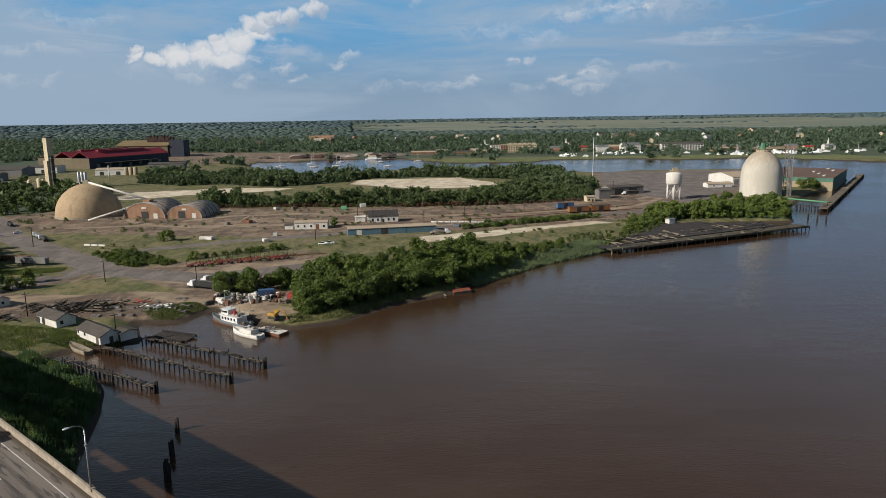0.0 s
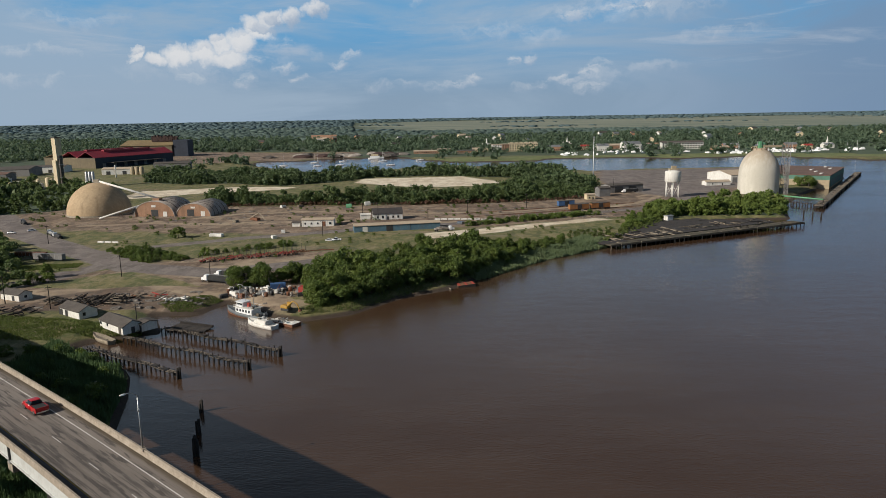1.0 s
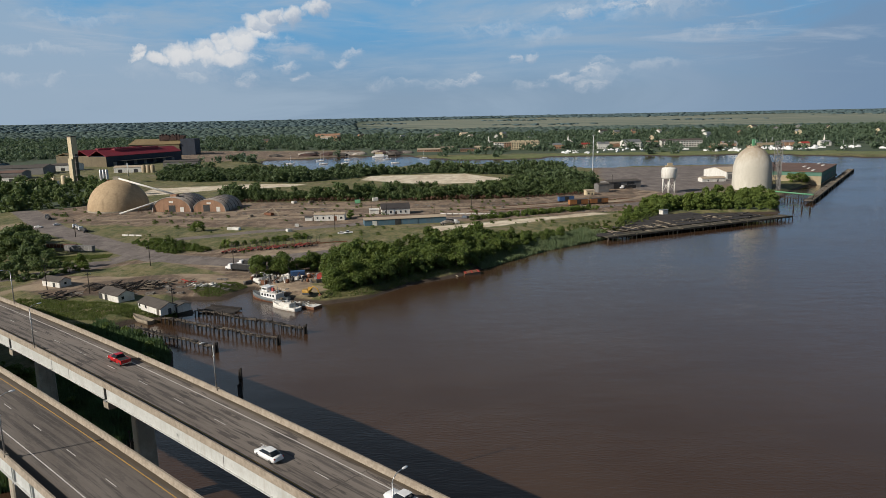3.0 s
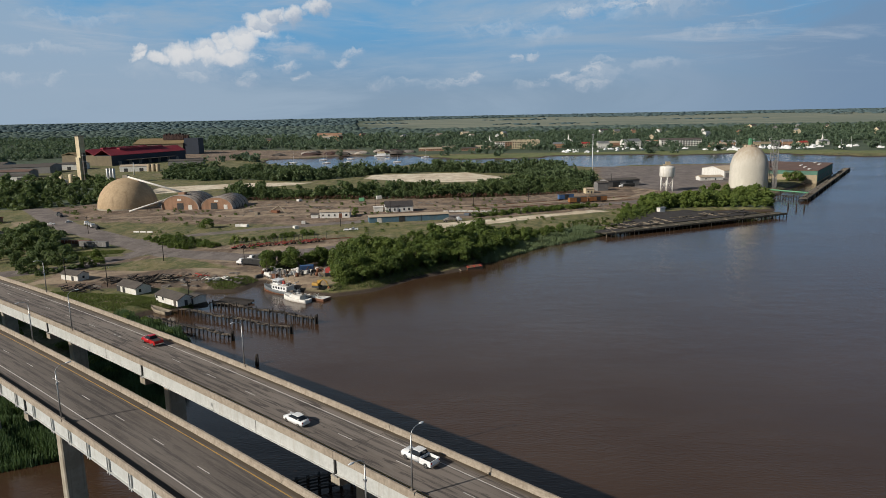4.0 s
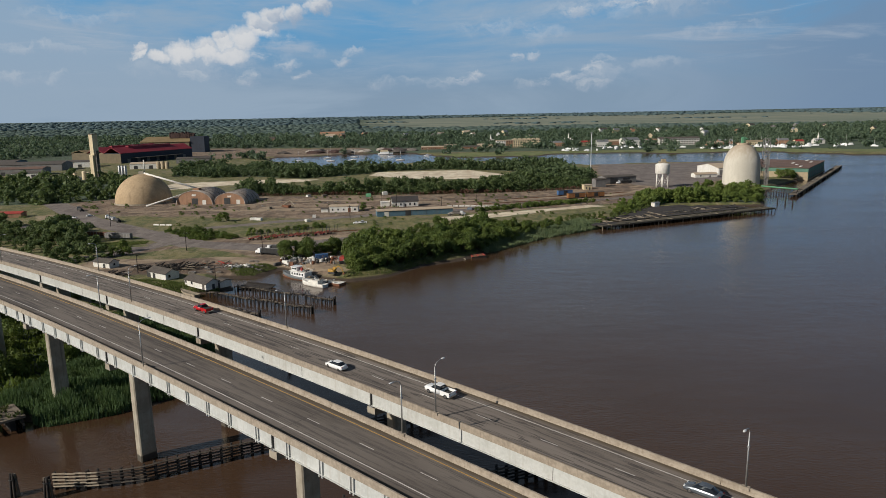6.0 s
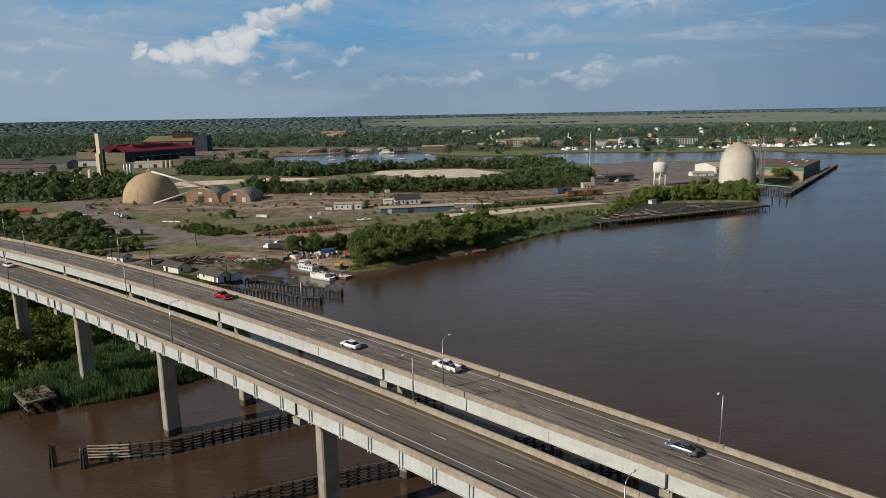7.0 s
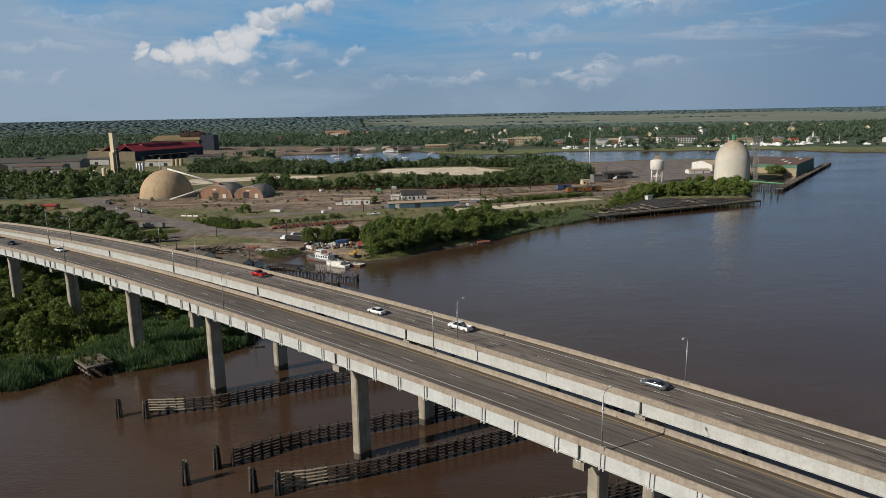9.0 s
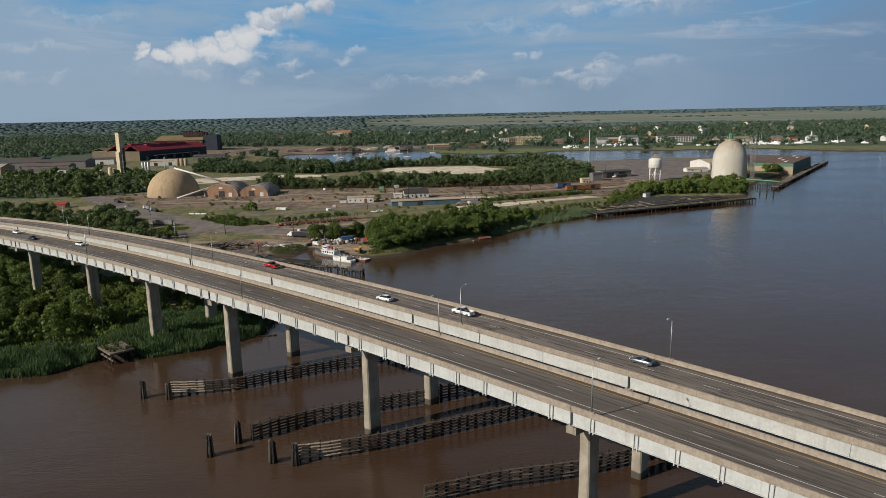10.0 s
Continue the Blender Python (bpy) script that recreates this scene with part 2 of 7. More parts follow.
    colour = k.mix(cover("lush", 0.8, 0.05), colour, k.mix(k.ramp(mid, 0.36, 0.64), (0.105, 0.135, 0.040), (0.175, 0.185, 0.075)))
    height = k.add("ShaderNodeSeparateXYZ", Vector=place).outputs[2]
    colour = k.mix(k.ramp(k.math("ADD", height, k.math("MULTIPLY", mid, 0.8)), 1.7, 1.1), colour, mud)
    k.put(shader.inputs["Base Color"], colour)
    bump(k, shader, k.math("ADD", fine, k.math("MULTIPLY", tuft, 2.0)), 0.6, 0.35)
    return m


def leaf_material(name, light, dark, spread=0.5):
    m, k, shader, place = material(name, 0.6)
    info = k.add("ShaderNodeObjectInfo").outputs["Random"]
    island = k.add("ShaderNodeNewGeometry").outputs["Random Per Island"]
    both = k.math("ADD", k.math("MULTIPLY", island, 1 - spread), k.math("MULTIPLY", info, spread))
    colour = k.mix(both, dark, light)
    colour = k.mix(k.math("MULTIPLY", k.ramp(k.noise(place, 0.12, 4.0, 0.6), 0.42, 0.68), 0.4), colour, (light[0] * 1.3, light[1] * 1.15, light[2]))
    k.put(shader.inputs["Base Color"], colour)
    shader.inputs["Specular IOR Level"].default_value = 0.25
    glow = k.add("ShaderNodeBsdfTranslucent", Color=k.mix(0.5, colour, (light[0] * 1.5, light[1] * 1.5, light[2])))
    blend = k.add("ShaderNodeMixShader", Fac=0.3)
    m.node_tree.links.new(shader.outputs[0], blend.inputs[1])
    m.node_tree.links.new(glow.outputs[0], blend.inputs[2])
    m.node_tree.links.new(blend.outputs[0], m.node_tree.nodes["Material Output"].inputs[0])
    return m


def silo_material():
    """Chalky concrete, stained sandy brown over its crown."""
    m, k, shader, place = material("stained silo concrete", 0.85)
    fine, broad = k.noise(place, 0.9, 5.0, 0.6), k.noise(k.stretch(place, 1, 1, 0.3), 0.10, 5.0, 0.62)
    colour = k.mix(k.ramp(broad, 0.35, 0.65), (0.58, 0.545, 0.47), (0.48, 0.445, 0.375))
    high = k.add("ShaderNodeSeparateXYZ", Vector=place).outputs[2]
    drip = k.math("MULTIPLY", k.noise(k.stretch(place, 1, 1, 0.08), 0.5, 4.0, 0.6), 16.0)
    colour = k.mix(k.math("MULTIPLY", k.ramp(k.math("ADD", high, drip), 30.0, 47.0), 0.75), colour, (0.31, 0.235, 0.155))
    colour = k.mix(k.math("MULTIPLY", k.ramp(fine, 0.5, 0.7), 0.25), colour, (0.36, 0.32, 0.25))
    k.put(shader.inputs["Base Color"], colour)
    bump(k, shader, fine, 0.2, 0.05)
    return m


def pier_material():
    """Board-marked concrete, streaked, and stained black by the tide over its foot."""
    m, k, shader, place = material("tide-stained pier concrete", 0.9)
    fine, broad = k.noise(place, 1.6, 5.0, 0.6), k.noise(place, 0.3, 5.0, 0.6)
    colour = k.mix(k.ramp(broad, 0.36, 0.64), (0.27, 0.235, 0.18), (0.37, 0.33, 0.26))
    runs = k.ramp(k.noise(k.stretch(place, 1.1, 1.1, 0.05), 1.0, 5.0, 0.65), 0.50, 0.70)
    colour = k.mix(k.math("MULTIPLY", runs, 0.6), colour, (0.13, 0.105, 0.08))
    colour = k.mix(k.math("MULTIPLY", k.ramp(fine, 0.55, 0.72), 0.35), colour, (0.17, 0.14, 0.11))
    high = k.add("ShaderNodeSeparateXYZ", Vector=place).outputs[2]
    tide = k.ramp(k.math("ADD", high, k.math("MULTIPLY", k.noise(place, 0.8, 4.0, 0.6), 0.8)), 2.1, 1.7)
    colour = k.mix(k.math("MULTIPLY", tide, 0.85), colour, (0.030, 0.026, 0.020))
    k.put(shader.inputs["Base Color"], colour)
    bump(k, shader, fine, 0.25, 0.05)
    return m


def deck_material(name, lift, marks):
    """Asphalt, with the tracks and stains drawn along the road by the mesh's own along-and-across coordinates."""
    m, k, shader, place = material(name, 0.9)
    node = k.add("ShaderNodeUVMap")
    uv = node.outputs[0]
    streaks = k.noise(k.stretch(uv, 0.030, 1.1, 1), 1.0, 6.0, 0.68)
    scuff = k.noise(k.stretch(uv, 0.16, 1.4, 1), 1.0, 4.0, 0.6, 0.3)
    broad = k.noise(k.stretch(uv, 0.02, 0.12, 1), 1.0, 4.0, 0.55)
    fine = k.noise(place, 3.0, 4.0, 0.6)
    colour = k.mix(k.ramp(broad, 0.35, 0.65), (0.118 * lift, 0.099 * lift, 0.084 * lift), (0.165 * lift, 0.141 * lift, 0.121 * lift))
    colour = k.mix(k.math("MULTIPLY", k.ramp(streaks, 0.48, 0.60), 0.72), colour, (0.046, 0.040, 0.037))
    colour = k.mix(k.math("MULTIPLY", k.ramp(scuff, 0.54, 0.62), marks), colour, (0.052, 0.045, 0.041))
    colour = k.mix(k.math("MULTIPLY", k.ramp(scuff, 0.45, 0.36), marks * 0.6), colour, (0.205, 0.180, 0.155))
    colour = k.mix(k.math("MULTIPLY", k.ramp(fine, 0.5, 0.75), 0.25), colour, (0.21, 0.185, 0.165))
    across = k.add("ShaderNodeSeparateXYZ", Vector=uv).outputs[1]
    gutter = k.ramp(k.math("ADD", across, k.math("MULTIPLY", k.noise(k.stretch(uv, 0.1, 0.6, 1), 1.0), 0.8)), 4.9, 5.8)
    inner = k.ramp(k.math("ADD", k.math("MULTIPLY", across, -1.0), k.math("MULTIPLY", k.noise(k.stretch(uv, 0.1, 0.6, 1), 1.0), 0.7)), 4.0, 4.9)
    colour = k.mix(k.math("MULTIPLY", k.math("MAXIMUM", gutter, inner), 0.88), colour, (0.078, 0.056, 0.032))
    k.put(shader.inputs["Base Color"], colour)
    bump(k, shader, fine, 0.15, 0.02)
    return m


M = {
    "water": water_material(),
    "land": ground_material(),
    "asphalt": deck_material("worn bridge asphalt", 1.0, 0.35),
    "streaked asphalt": deck_material("pale scuffed bridge asphalt", 1.3, 0.80),
    "parapet": surface("weathered tan concrete", (0.36, 0.305, 0.24), (0.26, 0.215, 0.165), 0.9, 0, 2.0, 0.5, (0.20, 0.155, 0.11), 0.6, 0.2, 2.0),
    "girder": surface("white painted girder", (0.52, 0.53, 0.51), (0.42, 0.43, 0.41), 0.6, 0, 2.0, 0.3, (0.33, 0.29, 0.24), 0.4, 0.1, 1.5),
    "concrete": surface("grey concrete", (0.38, 0.335, 0.26), (0.28, 0.24, 0.185), 0.9, 0, 1.5, 0.3, (0.16, 0.13, 0.10), 0.55, 0.2, 0.8),
    "white line": surface("worn white line", (0.62, 0.60, 0.56), (0.45, 0.43, 0.40), 0.8),
    "yellow line": surface("worn yellow line", (0.50, 0.30, 0.06), (0.36, 0.23, 0.07), 0.8),
    "pier": pier_material(),
    "silo": silo_material(),
    "dome": surface("ochre stained dome coat", (0.47, 0.345, 0.21), (0.37, 0.265, 0.155), 0.85, 0, 0.6, 0.09, (0.22, 0.15, 0.085), 0.55, 0.1, 0.3),
    "white": surface("dirty white paint", (0.72, 0.70, 0.65), (0.60, 0.58, 0.53), 0.7, 0, 2.0, 0.4, (0.35, 0.28, 0.2), 0.4, 0.1, 1.0),
    "wood": surface("black weathered timber", (0.030, 0.024, 0.020), (0.013, 0.011, 0.010), 0.95, 0, 3.0, 0.6, (0.070, 0.058, 0.046), 0.35, 0.4),
    "bark": surface("tree bark", (0.13, 0.10, 0.075), (0.07, 0.055, 0.042), 0.95, 0, 4.0, 0.8),
    "steel": surface("galvanised steel", (0.46, 0.46, 0.45), (0.36, 0.36, 0.35), 0.45, 0.7, 3.0, 0.5),
    "dark steel": surface("dark steel", (0.06, 0.06, 0.06), (0.035, 0.035, 0.035), 0.6, 0.3),
    "rust": surface("rusty steel", (0.22, 0.09, 0.045), (0.12, 0.055, 0.032), 0.9, 0.0, 2.0, 0.5, (0.06, 0.04, 0.03), 0.5),
    "dark rust": surface("sooty rusted steel", (0.075, 0.038, 0.030), (0.040, 0.026, 0.024), 0.9),
    "rubber": surface("black rubber", (0.03, 0.03, 0.03), (0.018, 0.018, 0.018), 0.85),
    "glass": surface("dark window glass", (0.02, 0.025, 0.03), (0.012, 0.015, 0.02), 0.08, 0.0, 1.0, 0.3, relief=0),
    "lamp glass": surface("milky lamp glass", (0.75, 0.76, 0.76), (0.65, 0.66, 0.66), 0.3, relief=0),
    "red paint": surface("red car paint", (0.45, 0.012, 0.014), (0.38, 0.010, 0.012), 0.22, 0, 1, 0.5, relief=0),
    "white paint": surface("white car paint", (0.80, 0.80, 0.79), (0.74, 0.74, 0.73), 0.22, 0, 1, 0.5, relief=0),
    "silver paint": surface("grey metallic car paint", (0.20, 0.22, 0.24), (0.16, 0.18, 0.20), 0.25, 0.6, 1, 0.5, relief=0),
    "navy paint": surface("dark blue car paint", (0.02, 0.03, 0.06), (0.015, 0.022, 0.045), 0.22, 0, 1, 0.5, relief=0),
    "chrome": surface("bright metal", (0.7, 0.7, 0.7), (0.6, 0.6, 0.6), 0.2, 1.0, relief=0),
    "tail light": surface("red lamp plastic", (0.35, 0.01, 0.01), (0.28, 0.01, 0.01), 0.2, relief=0),
    "brick": surface("rust-stained brick wall", (0.36, 0.21, 0.13), (0.27, 0.15, 0.09), 0.9, 0, 2.0, 0.12, (0.13, 0.08, 0.05), 0.5, 0.2, 0.4),
    "old tin": surface("weathered corrugated tin", (0.40, 0.36, 0.32), (0.28, 0.235, 0.20), 0.65, 0.2, 0.8, 0.12, (0.13, 0.085, 0.06), 0.6, 0.2, 0.4),
    "roof grey": surface("worn grey roofing", (0.100, 0.086, 0.074), (0.064, 0.055, 0.048), 0.9, 0, 1.5, 0.3, (0.06, 0.048, 0.038), 0.5),
    "roof red": surface("red roof sheeting", (0.30, 0.028, 0.042), (0.22, 0.022, 0.034), 0.6, 0, 0.5, 0.05, (0.12, 0.03, 0.035), 0.4, 0.1),
    "roof brown": surface("rust-brown flat roof", (0.17, 0.10, 0.075), (0.11, 0.07, 0.055), 0.9, 0, 0.4, 0.05, (0.30, 0.26, 0.22), 0.25),
    "roof gold": surface("ochre roof sheeting", (0.24, 0.18, 0.085), (0.17, 0.12, 0.06), 0.8, 0, 0.3, 0.03),
    "roof sand": surface("sand-coloured roof", (0.46, 0.37, 0.27), (0.38, 0.30, 0.215), 0.85, 0, 0.5, 0.05),
    "tan wall": surface("tan block wall", (0.38, 0.31, 0.20), (0.31, 0.25, 0.165), 0.85, 0, 0.6, 0.08, (0.26, 0.18, 0.10), 0.4, 0.1, 0.3),
    "green wall": surface("green sheet wall", (0.085, 0.20, 0.145), (0.065, 0.15, 0.11), 0.7, 0, 0.6, 0.08, (0.06, 0.13, 0.09), 0.4, 0.1, 0.3),
    "navy wall": surface("dark blue sheet wall", (0.025, 0.035, 0.055), (0.018, 0.024, 0.038), 0.7, 0, 0.3, 0.03),
    "cream": surface("cream sheet cladding", (0.62, 0.52, 0.34), (0.52, 0.43, 0.28), 0.7, 0, 0.5, 0.08, (0.36, 0.27, 0.16), 0.45, 0.1, 0.4),
    "blue wall": surface("faded blue sheet wall", (0.085, 0.165, 0.215), (0.06, 0.115, 0.155), 0.7, 0, 1.0, 0.15, (0.20, 0.16, 0.12), 0.35, 0.1, 0.8),
    "grey wall": surface("grey plant wall", (0.22, 0.21, 0.20), (0.14, 0.135, 0.13), 0.85, 0, 0.3, 0.04),
    "orange car": surface("faded orange-brown paint", (0.34, 0.15, 0.05), (0.26, 0.105, 0.036), 0.7, 0, 1.0, 0.2, (0.10, 0.05, 0.03), 0.5, 0.1, 0.8),
    "blue paint": surface("blue paint", (0.06, 0.14, 0.30), (0.045, 0.10, 0.22), 0.5, 0, 1.0, 0.3, (0.2, 0.18, 0.15), 0.3),
    "yellow paint": surface("yellow machine paint", (0.46, 0.26, 0.035), (0.34, 0.19, 0.03), 0.5, 0, 1.5, 0.4, (0.2, 0.12, 0.05), 0.4),
    "red steel": surface("faded red steel", (0.40, 0.055, 0.04), (0.30, 0.04, 0.03), 0.6, 0, 1.5, 0.4, (0.14, 0.06, 0.04), 0.4),
    "green paint": surface("green paint", (0.12, 0.32, 0.17), (0.09, 0.25, 0.13), 0.6, 0, 1.5, 0.3),
    "hull": surface("grey-green hull paint", (0.13, 0.15, 0.16), (0.09, 0.105, 0.115), 0.6, 0, 1.0, 0.3, (0.22, 0.13, 0.06), 0.4, 0.1, 1.0),
    "dock wood": surface("grey dock timber", (0.20, 0.165, 0.125), (0.11, 0.09, 0.068), 0.95, 0, 2.0, 0.3, (0.06, 0.05, 0.04), 0.5, 0.4),
    "pale wood": surface("sun-bleached timber", (0.32, 0.27, 0.20), (0.20, 0.165, 0.12), 0.95, 0, 3.0, 0.6, (0.08, 0.065, 0.05), 0.5, 0.4),
    "junk": surface("mixed scrap", (0.42, 0.38, 0.33), (0.10, 0.08, 0.065), 0.8, 0, 1.2, 0.8, vary=0.8),
    "pine": leaf_material("pine needles", (0.105, 0.148, 0.066), (0.046, 0.074, 0.036)),
    # distance haze is put into these three leaf colours, bluer farther off
    "hazed leaf": leaf_material("distant foliage, haze-tinted", (0.112, 0.160, 0.098), (0.070, 0.106, 0.072), 0.0),
    "hazed woods": leaf_material("woods of the plain, haze-tinted", (0.112, 0.160, 0.138), (0.092, 0.134, 0.118), 0.0),
    "hazed pine": leaf_material("distant pines, haze-tinted", (0.112, 0.168, 0.180), (0.090, 0.140, 0.152), 0.0),
    # lighter twin of wood: sunlight on upper timbers is put into its colour
    "lit grey wood": surface("black timber with sunlit grey", (0.115, 0.095, 0.074), (0.055, 0.045, 0.036), 0.95, 0, 3.0, 0.6, (0.03, 0.025, 0.02), 0.5, 0.4),
    "moss dock": surface("mossy dock planks", (0.100, 0.083, 0.058), (0.050, 0.042, 0.030), 0.95, 0, 2.0, 0.2, (0.075, 0.085, 0.035), 0.55, 0.4),
    "dark dock": surface("tarry dock planks", (0.045, 0.039, 0.036), (0.024, 0.021, 0.020), 0.95, 0, 2.0, 0.25, (0.095, 0.08, 0.065), 0.4, 0.4),
    "reed": leaf_material("reeds", (0.092, 0.146, 0.062), (0.038, 0.070, 0.031)),
    "pale reed": leaf_material("pale reeds", (0.215, 0.270, 0.150), (0.115, 0.160, 0.080)),
    "grass": leaf_material("bank grass", (0.135, 0.168, 0.050), (0.068, 0.094, 0.030)),
    "dead brush": leaf_material("dead brush", (0.175, 0.105, 0.072), (0.090, 0.058, 0.042)),
    "dark leaf": leaf_material("dusky leaves", (0.122, 0.166, 0.062), (0.048, 0.078, 0.031)),
    "dark roof": surface("black roofing felt", (0.060, 0.054, 0.052), (0.038, 0.034, 0.034), 0.9, 0, 1.5, 0.3),
    "mill wall": surface("sooty olive sheet wall", (0.17, 0.135, 0.08), (0.12, 0.095, 0.06), 0.85, 0, 0.3, 0.03, (0.07, 0.06, 0.045), 0.5, 0.1, 0.1),
    "leaf": leaf_material("broad leaves", (0.140, 0.190, 0.044), (0.036, 0.064, 0.019)),
}


def part(name, bm, mat, parent=None, label=""):
    """Links a bmesh as one mesh object, under a thing or a part if one is given."""
    me = bpy.data.meshes.new(name)
    bm.to_mesh(me)
    bm.free()
    me.materials.append(M[mat] if isinstance(mat, str) else mat)
    ob = new(name, me)
    if parent:
        ob.parent = parent
    if label:
        ob["label"] = label
    return ob


def thing(name, label, category, m=None, group="", kind=""):
    ob = new(name)
    if m is not None:
        ob.matrix_world = m
    return tagged(ob, label, category, group, kind)


def box(bm, x0, x1, y0, y1, z0, z1):
    v = [bm.verts.new(p) for p in ((x0, y0, z0), (x1, y0, z0), (x1, y1, z0), (x0, y1, z0), (x0, y0, z1), (x1, y0, z1), (x1, y1, z1), (x0, y1, z1))]
    for f in ((0, 3, 2, 1), (4, 5, 6, 7), (0, 1, 5, 4), (1, 2, 6, 5), (2, 3, 7, 6), (3, 0, 4, 7)):
        bm.faces.new([v[i] for i in f])
    return v


def boxed(*extent):
    bm = bmesh.new()
    box(bm, *extent)
    return bm


def rod(bm, a, b, r0, r1=None, sides=8, caps=True):
    """A round bar from a to b."""
    a, b = Vector(a), Vector(b)
    turn = (b - a).to_track_quat("Z", "Y").to_matrix()
    rings = []
    for p, r in ((a, r0), (b, r0 if r1 is None else r1)):
        rings.append([bm.verts.new(p + turn @ Vector((r * math.cos(t), r * math.sin(t), 0))) for t in (2 * math.pi * i / sides for i in range(sides))])
    for i in range(sides):
        bm.faces.new((rings[0][i], rings[0][(i + 1) % sides], rings[1][(i + 1) % sides], rings[1][i])).smooth = sides > 6
    if caps:
        bm.faces.new(rings[0][::-1])
        bm.faces.new(rings[1])


def spun(bm, profile, sides=48, smooth=True):
    """A body turned round z from (radius, height) pairs."""
    rings = []
    for r, z in profile:
        rings.append([bm.verts.new((r * math.cos(2 * math.pi * i / sides), r * math.sin(2 * math.pi * i / sides), z)) for i in range(sides)] if r > 1e-4 else [bm.verts.new((0, 0, z))])
    for a, b in zip(rings, rings[1:]):
        for i in range(sides):
            j = (i + 1) % sides
            ring = [a[i % len(a)], a[j % len(a)], b[j % len(b)], b[i % len(b)]]
            f = bm.faces.new(list(dict.fromkeys(ring)))
            f.smooth = smooth


def sheet_mesh(name, verts, faces):
    me = bpy.data.meshes.new(name)
    me.from_pydata(verts, [], faces)
    return me


# ---- water and land ----
bm = boxed(-4900, 4900, -1200, 4900, -6.0, 0.0)
tagged(part("water", bm, "water"), "murky brown tidal river with faint ripples", "river", kind="structure")

# outline of the river: the near bank from west to east, the wharf, the far side of the spit, the town bank
BANK = [(-900, 30), (-300, 60), (-143, 70), (-131, 74), (-124, 84), (-114, 91), (-105, 88), (-94, 93), (-86, 96), (-78, 107), (-78, 130), (-86, 157), (-92, 172), (-96, 178), (-122, 200), (-118, 207), (-100, 214), (-111, 236), (-94, 236), (-88, 253), (-64, 230), (-52, 226), (-37, 233), (-21, 254), (0, 268),
        (18, 292), (45, 323), (82, 351), (110, 385), (150, 424), (190, 440), (226, 440), (250, 500), (300, 570), (411, 701), (480, 834), (295, 863), (184, 842), (100, 900), (16, 985), (-48, 941), (-176, 890), (-289, 1040),
        (-313, 1141), (-202, 1173), (-80, 1206), (-10, 1080), (41, 1045), (127, 1055), (197, 1100), (363, 1065), (498, 1074), (605, 942), (1100, 800), (4800, 600), (4800, -1100), (-4800, -1100), (-4800, -200)]


def edge_distance(px, py, outline):
    """Metres to a closed outline, positive inside."""
    pts = np.array(outline, float)
    far, inside = np.full(px.shape, 1e9), np.zeros(px.shape, bool)
    for (ax, ay), (bx, by) in zip(pts, np.roll(pts, -1, 0)):
        dx, dy = bx - ax, by - ay
        t = np.clip(((px - ax) * dx + (py - ay) * dy) / (dx * dx + dy * dy), 0, 1)
        far = np.minimum(far, np.hypot(px - ax - t * dx, py - ay - t * dy))
        if dy:
            inside ^= ((ay > py) != (by > py)) & (px < ax + (py - ay) / dy * dx)
    return np.where(inside, far, -far)


def line_distance(px, py, line):
    pts, far = np.array(line, float), np.full(px.shape, 1e9)
    for (ax, ay), (bx, by) in zip(pts, pts[1:]):
        dx, dy = bx - ax, by - ay
        t = np.clip(((px - ax) * dx + (py - ay) * dy) / (dx * dx + dy * dy), 0, 1)
        far = np.minimum(far, np.hypot(px - ax - t * dx, py - ay - t * dy))
    return far


def far_rise(r):
    """Beyond the town the plain lifts, so that its rim stands at the height of the true horizon."""
    return 52.0 * np.clip((r - 1500) / 3300, 0, 1) ** 1.15


def land_height(px, py):
    """Height of the land, and the distance inland."""
    inland = -edge_distance(px, py, BANK)
    lumps = 0.25 * np.sin(px * 0.13 + 1.7 * np.sin(py * 0.05)) * np.sin(py * 0.11 + np.sin(px * 0.07))
    z = np.clip((inland + 1.5) * 0.33, -3.0, 2.5) + np.where(inland > 4, lumps * 0.6, 0)
    return z + far_rise(np.hypot(px, py)) * (inland > 0), inland


def axis(lo, fine0, fine1, hi, step, grow=1.12):
    out = list(np.arange(fine0, fine1 + 0.1, step))
    for end, sign in ((hi, 1), (lo, -1)):
        d, p = step, fine1 if sign > 0 else fine0
        while (p < end) if sign > 0 else (p > end):
            d *= grow
            p += sign * d
            out.append(min(max(p, lo), hi))
    return np.array(sorted(set(out)))


def soft(d, width=6.0):
    """A mask that is 1 inside and 0 outside, half at the edge."""
    return np.clip(0.5 + d / width * 0.5, 0, 1)


gx, gy = axis(-4800, -330, 470, 4800, 3.0), axis(-1150, 60, 720, 4800, 3.0)
PX, PY = (a.ravel() for a in np.meshgrid(gx, gy))
PZ, INLAND = land_height(PX, PY)
nx, ny = len(gx), len(gy)
i = (np.arange(ny - 1)[:, None] * nx + np.arange(nx - 1)).ravel()
quads = np.stack([i, i + 1, i + nx + 1, i + nx], 1)
quads = quads[(INLAND[quads] > -12).any(1)]
me = sheet_mesh("ground", np.stack([PX, PY, PZ], 1).tolist(), quads.tolist())
me.polygons.foreach_set("use_smooth", [True] * len(me.polygons))

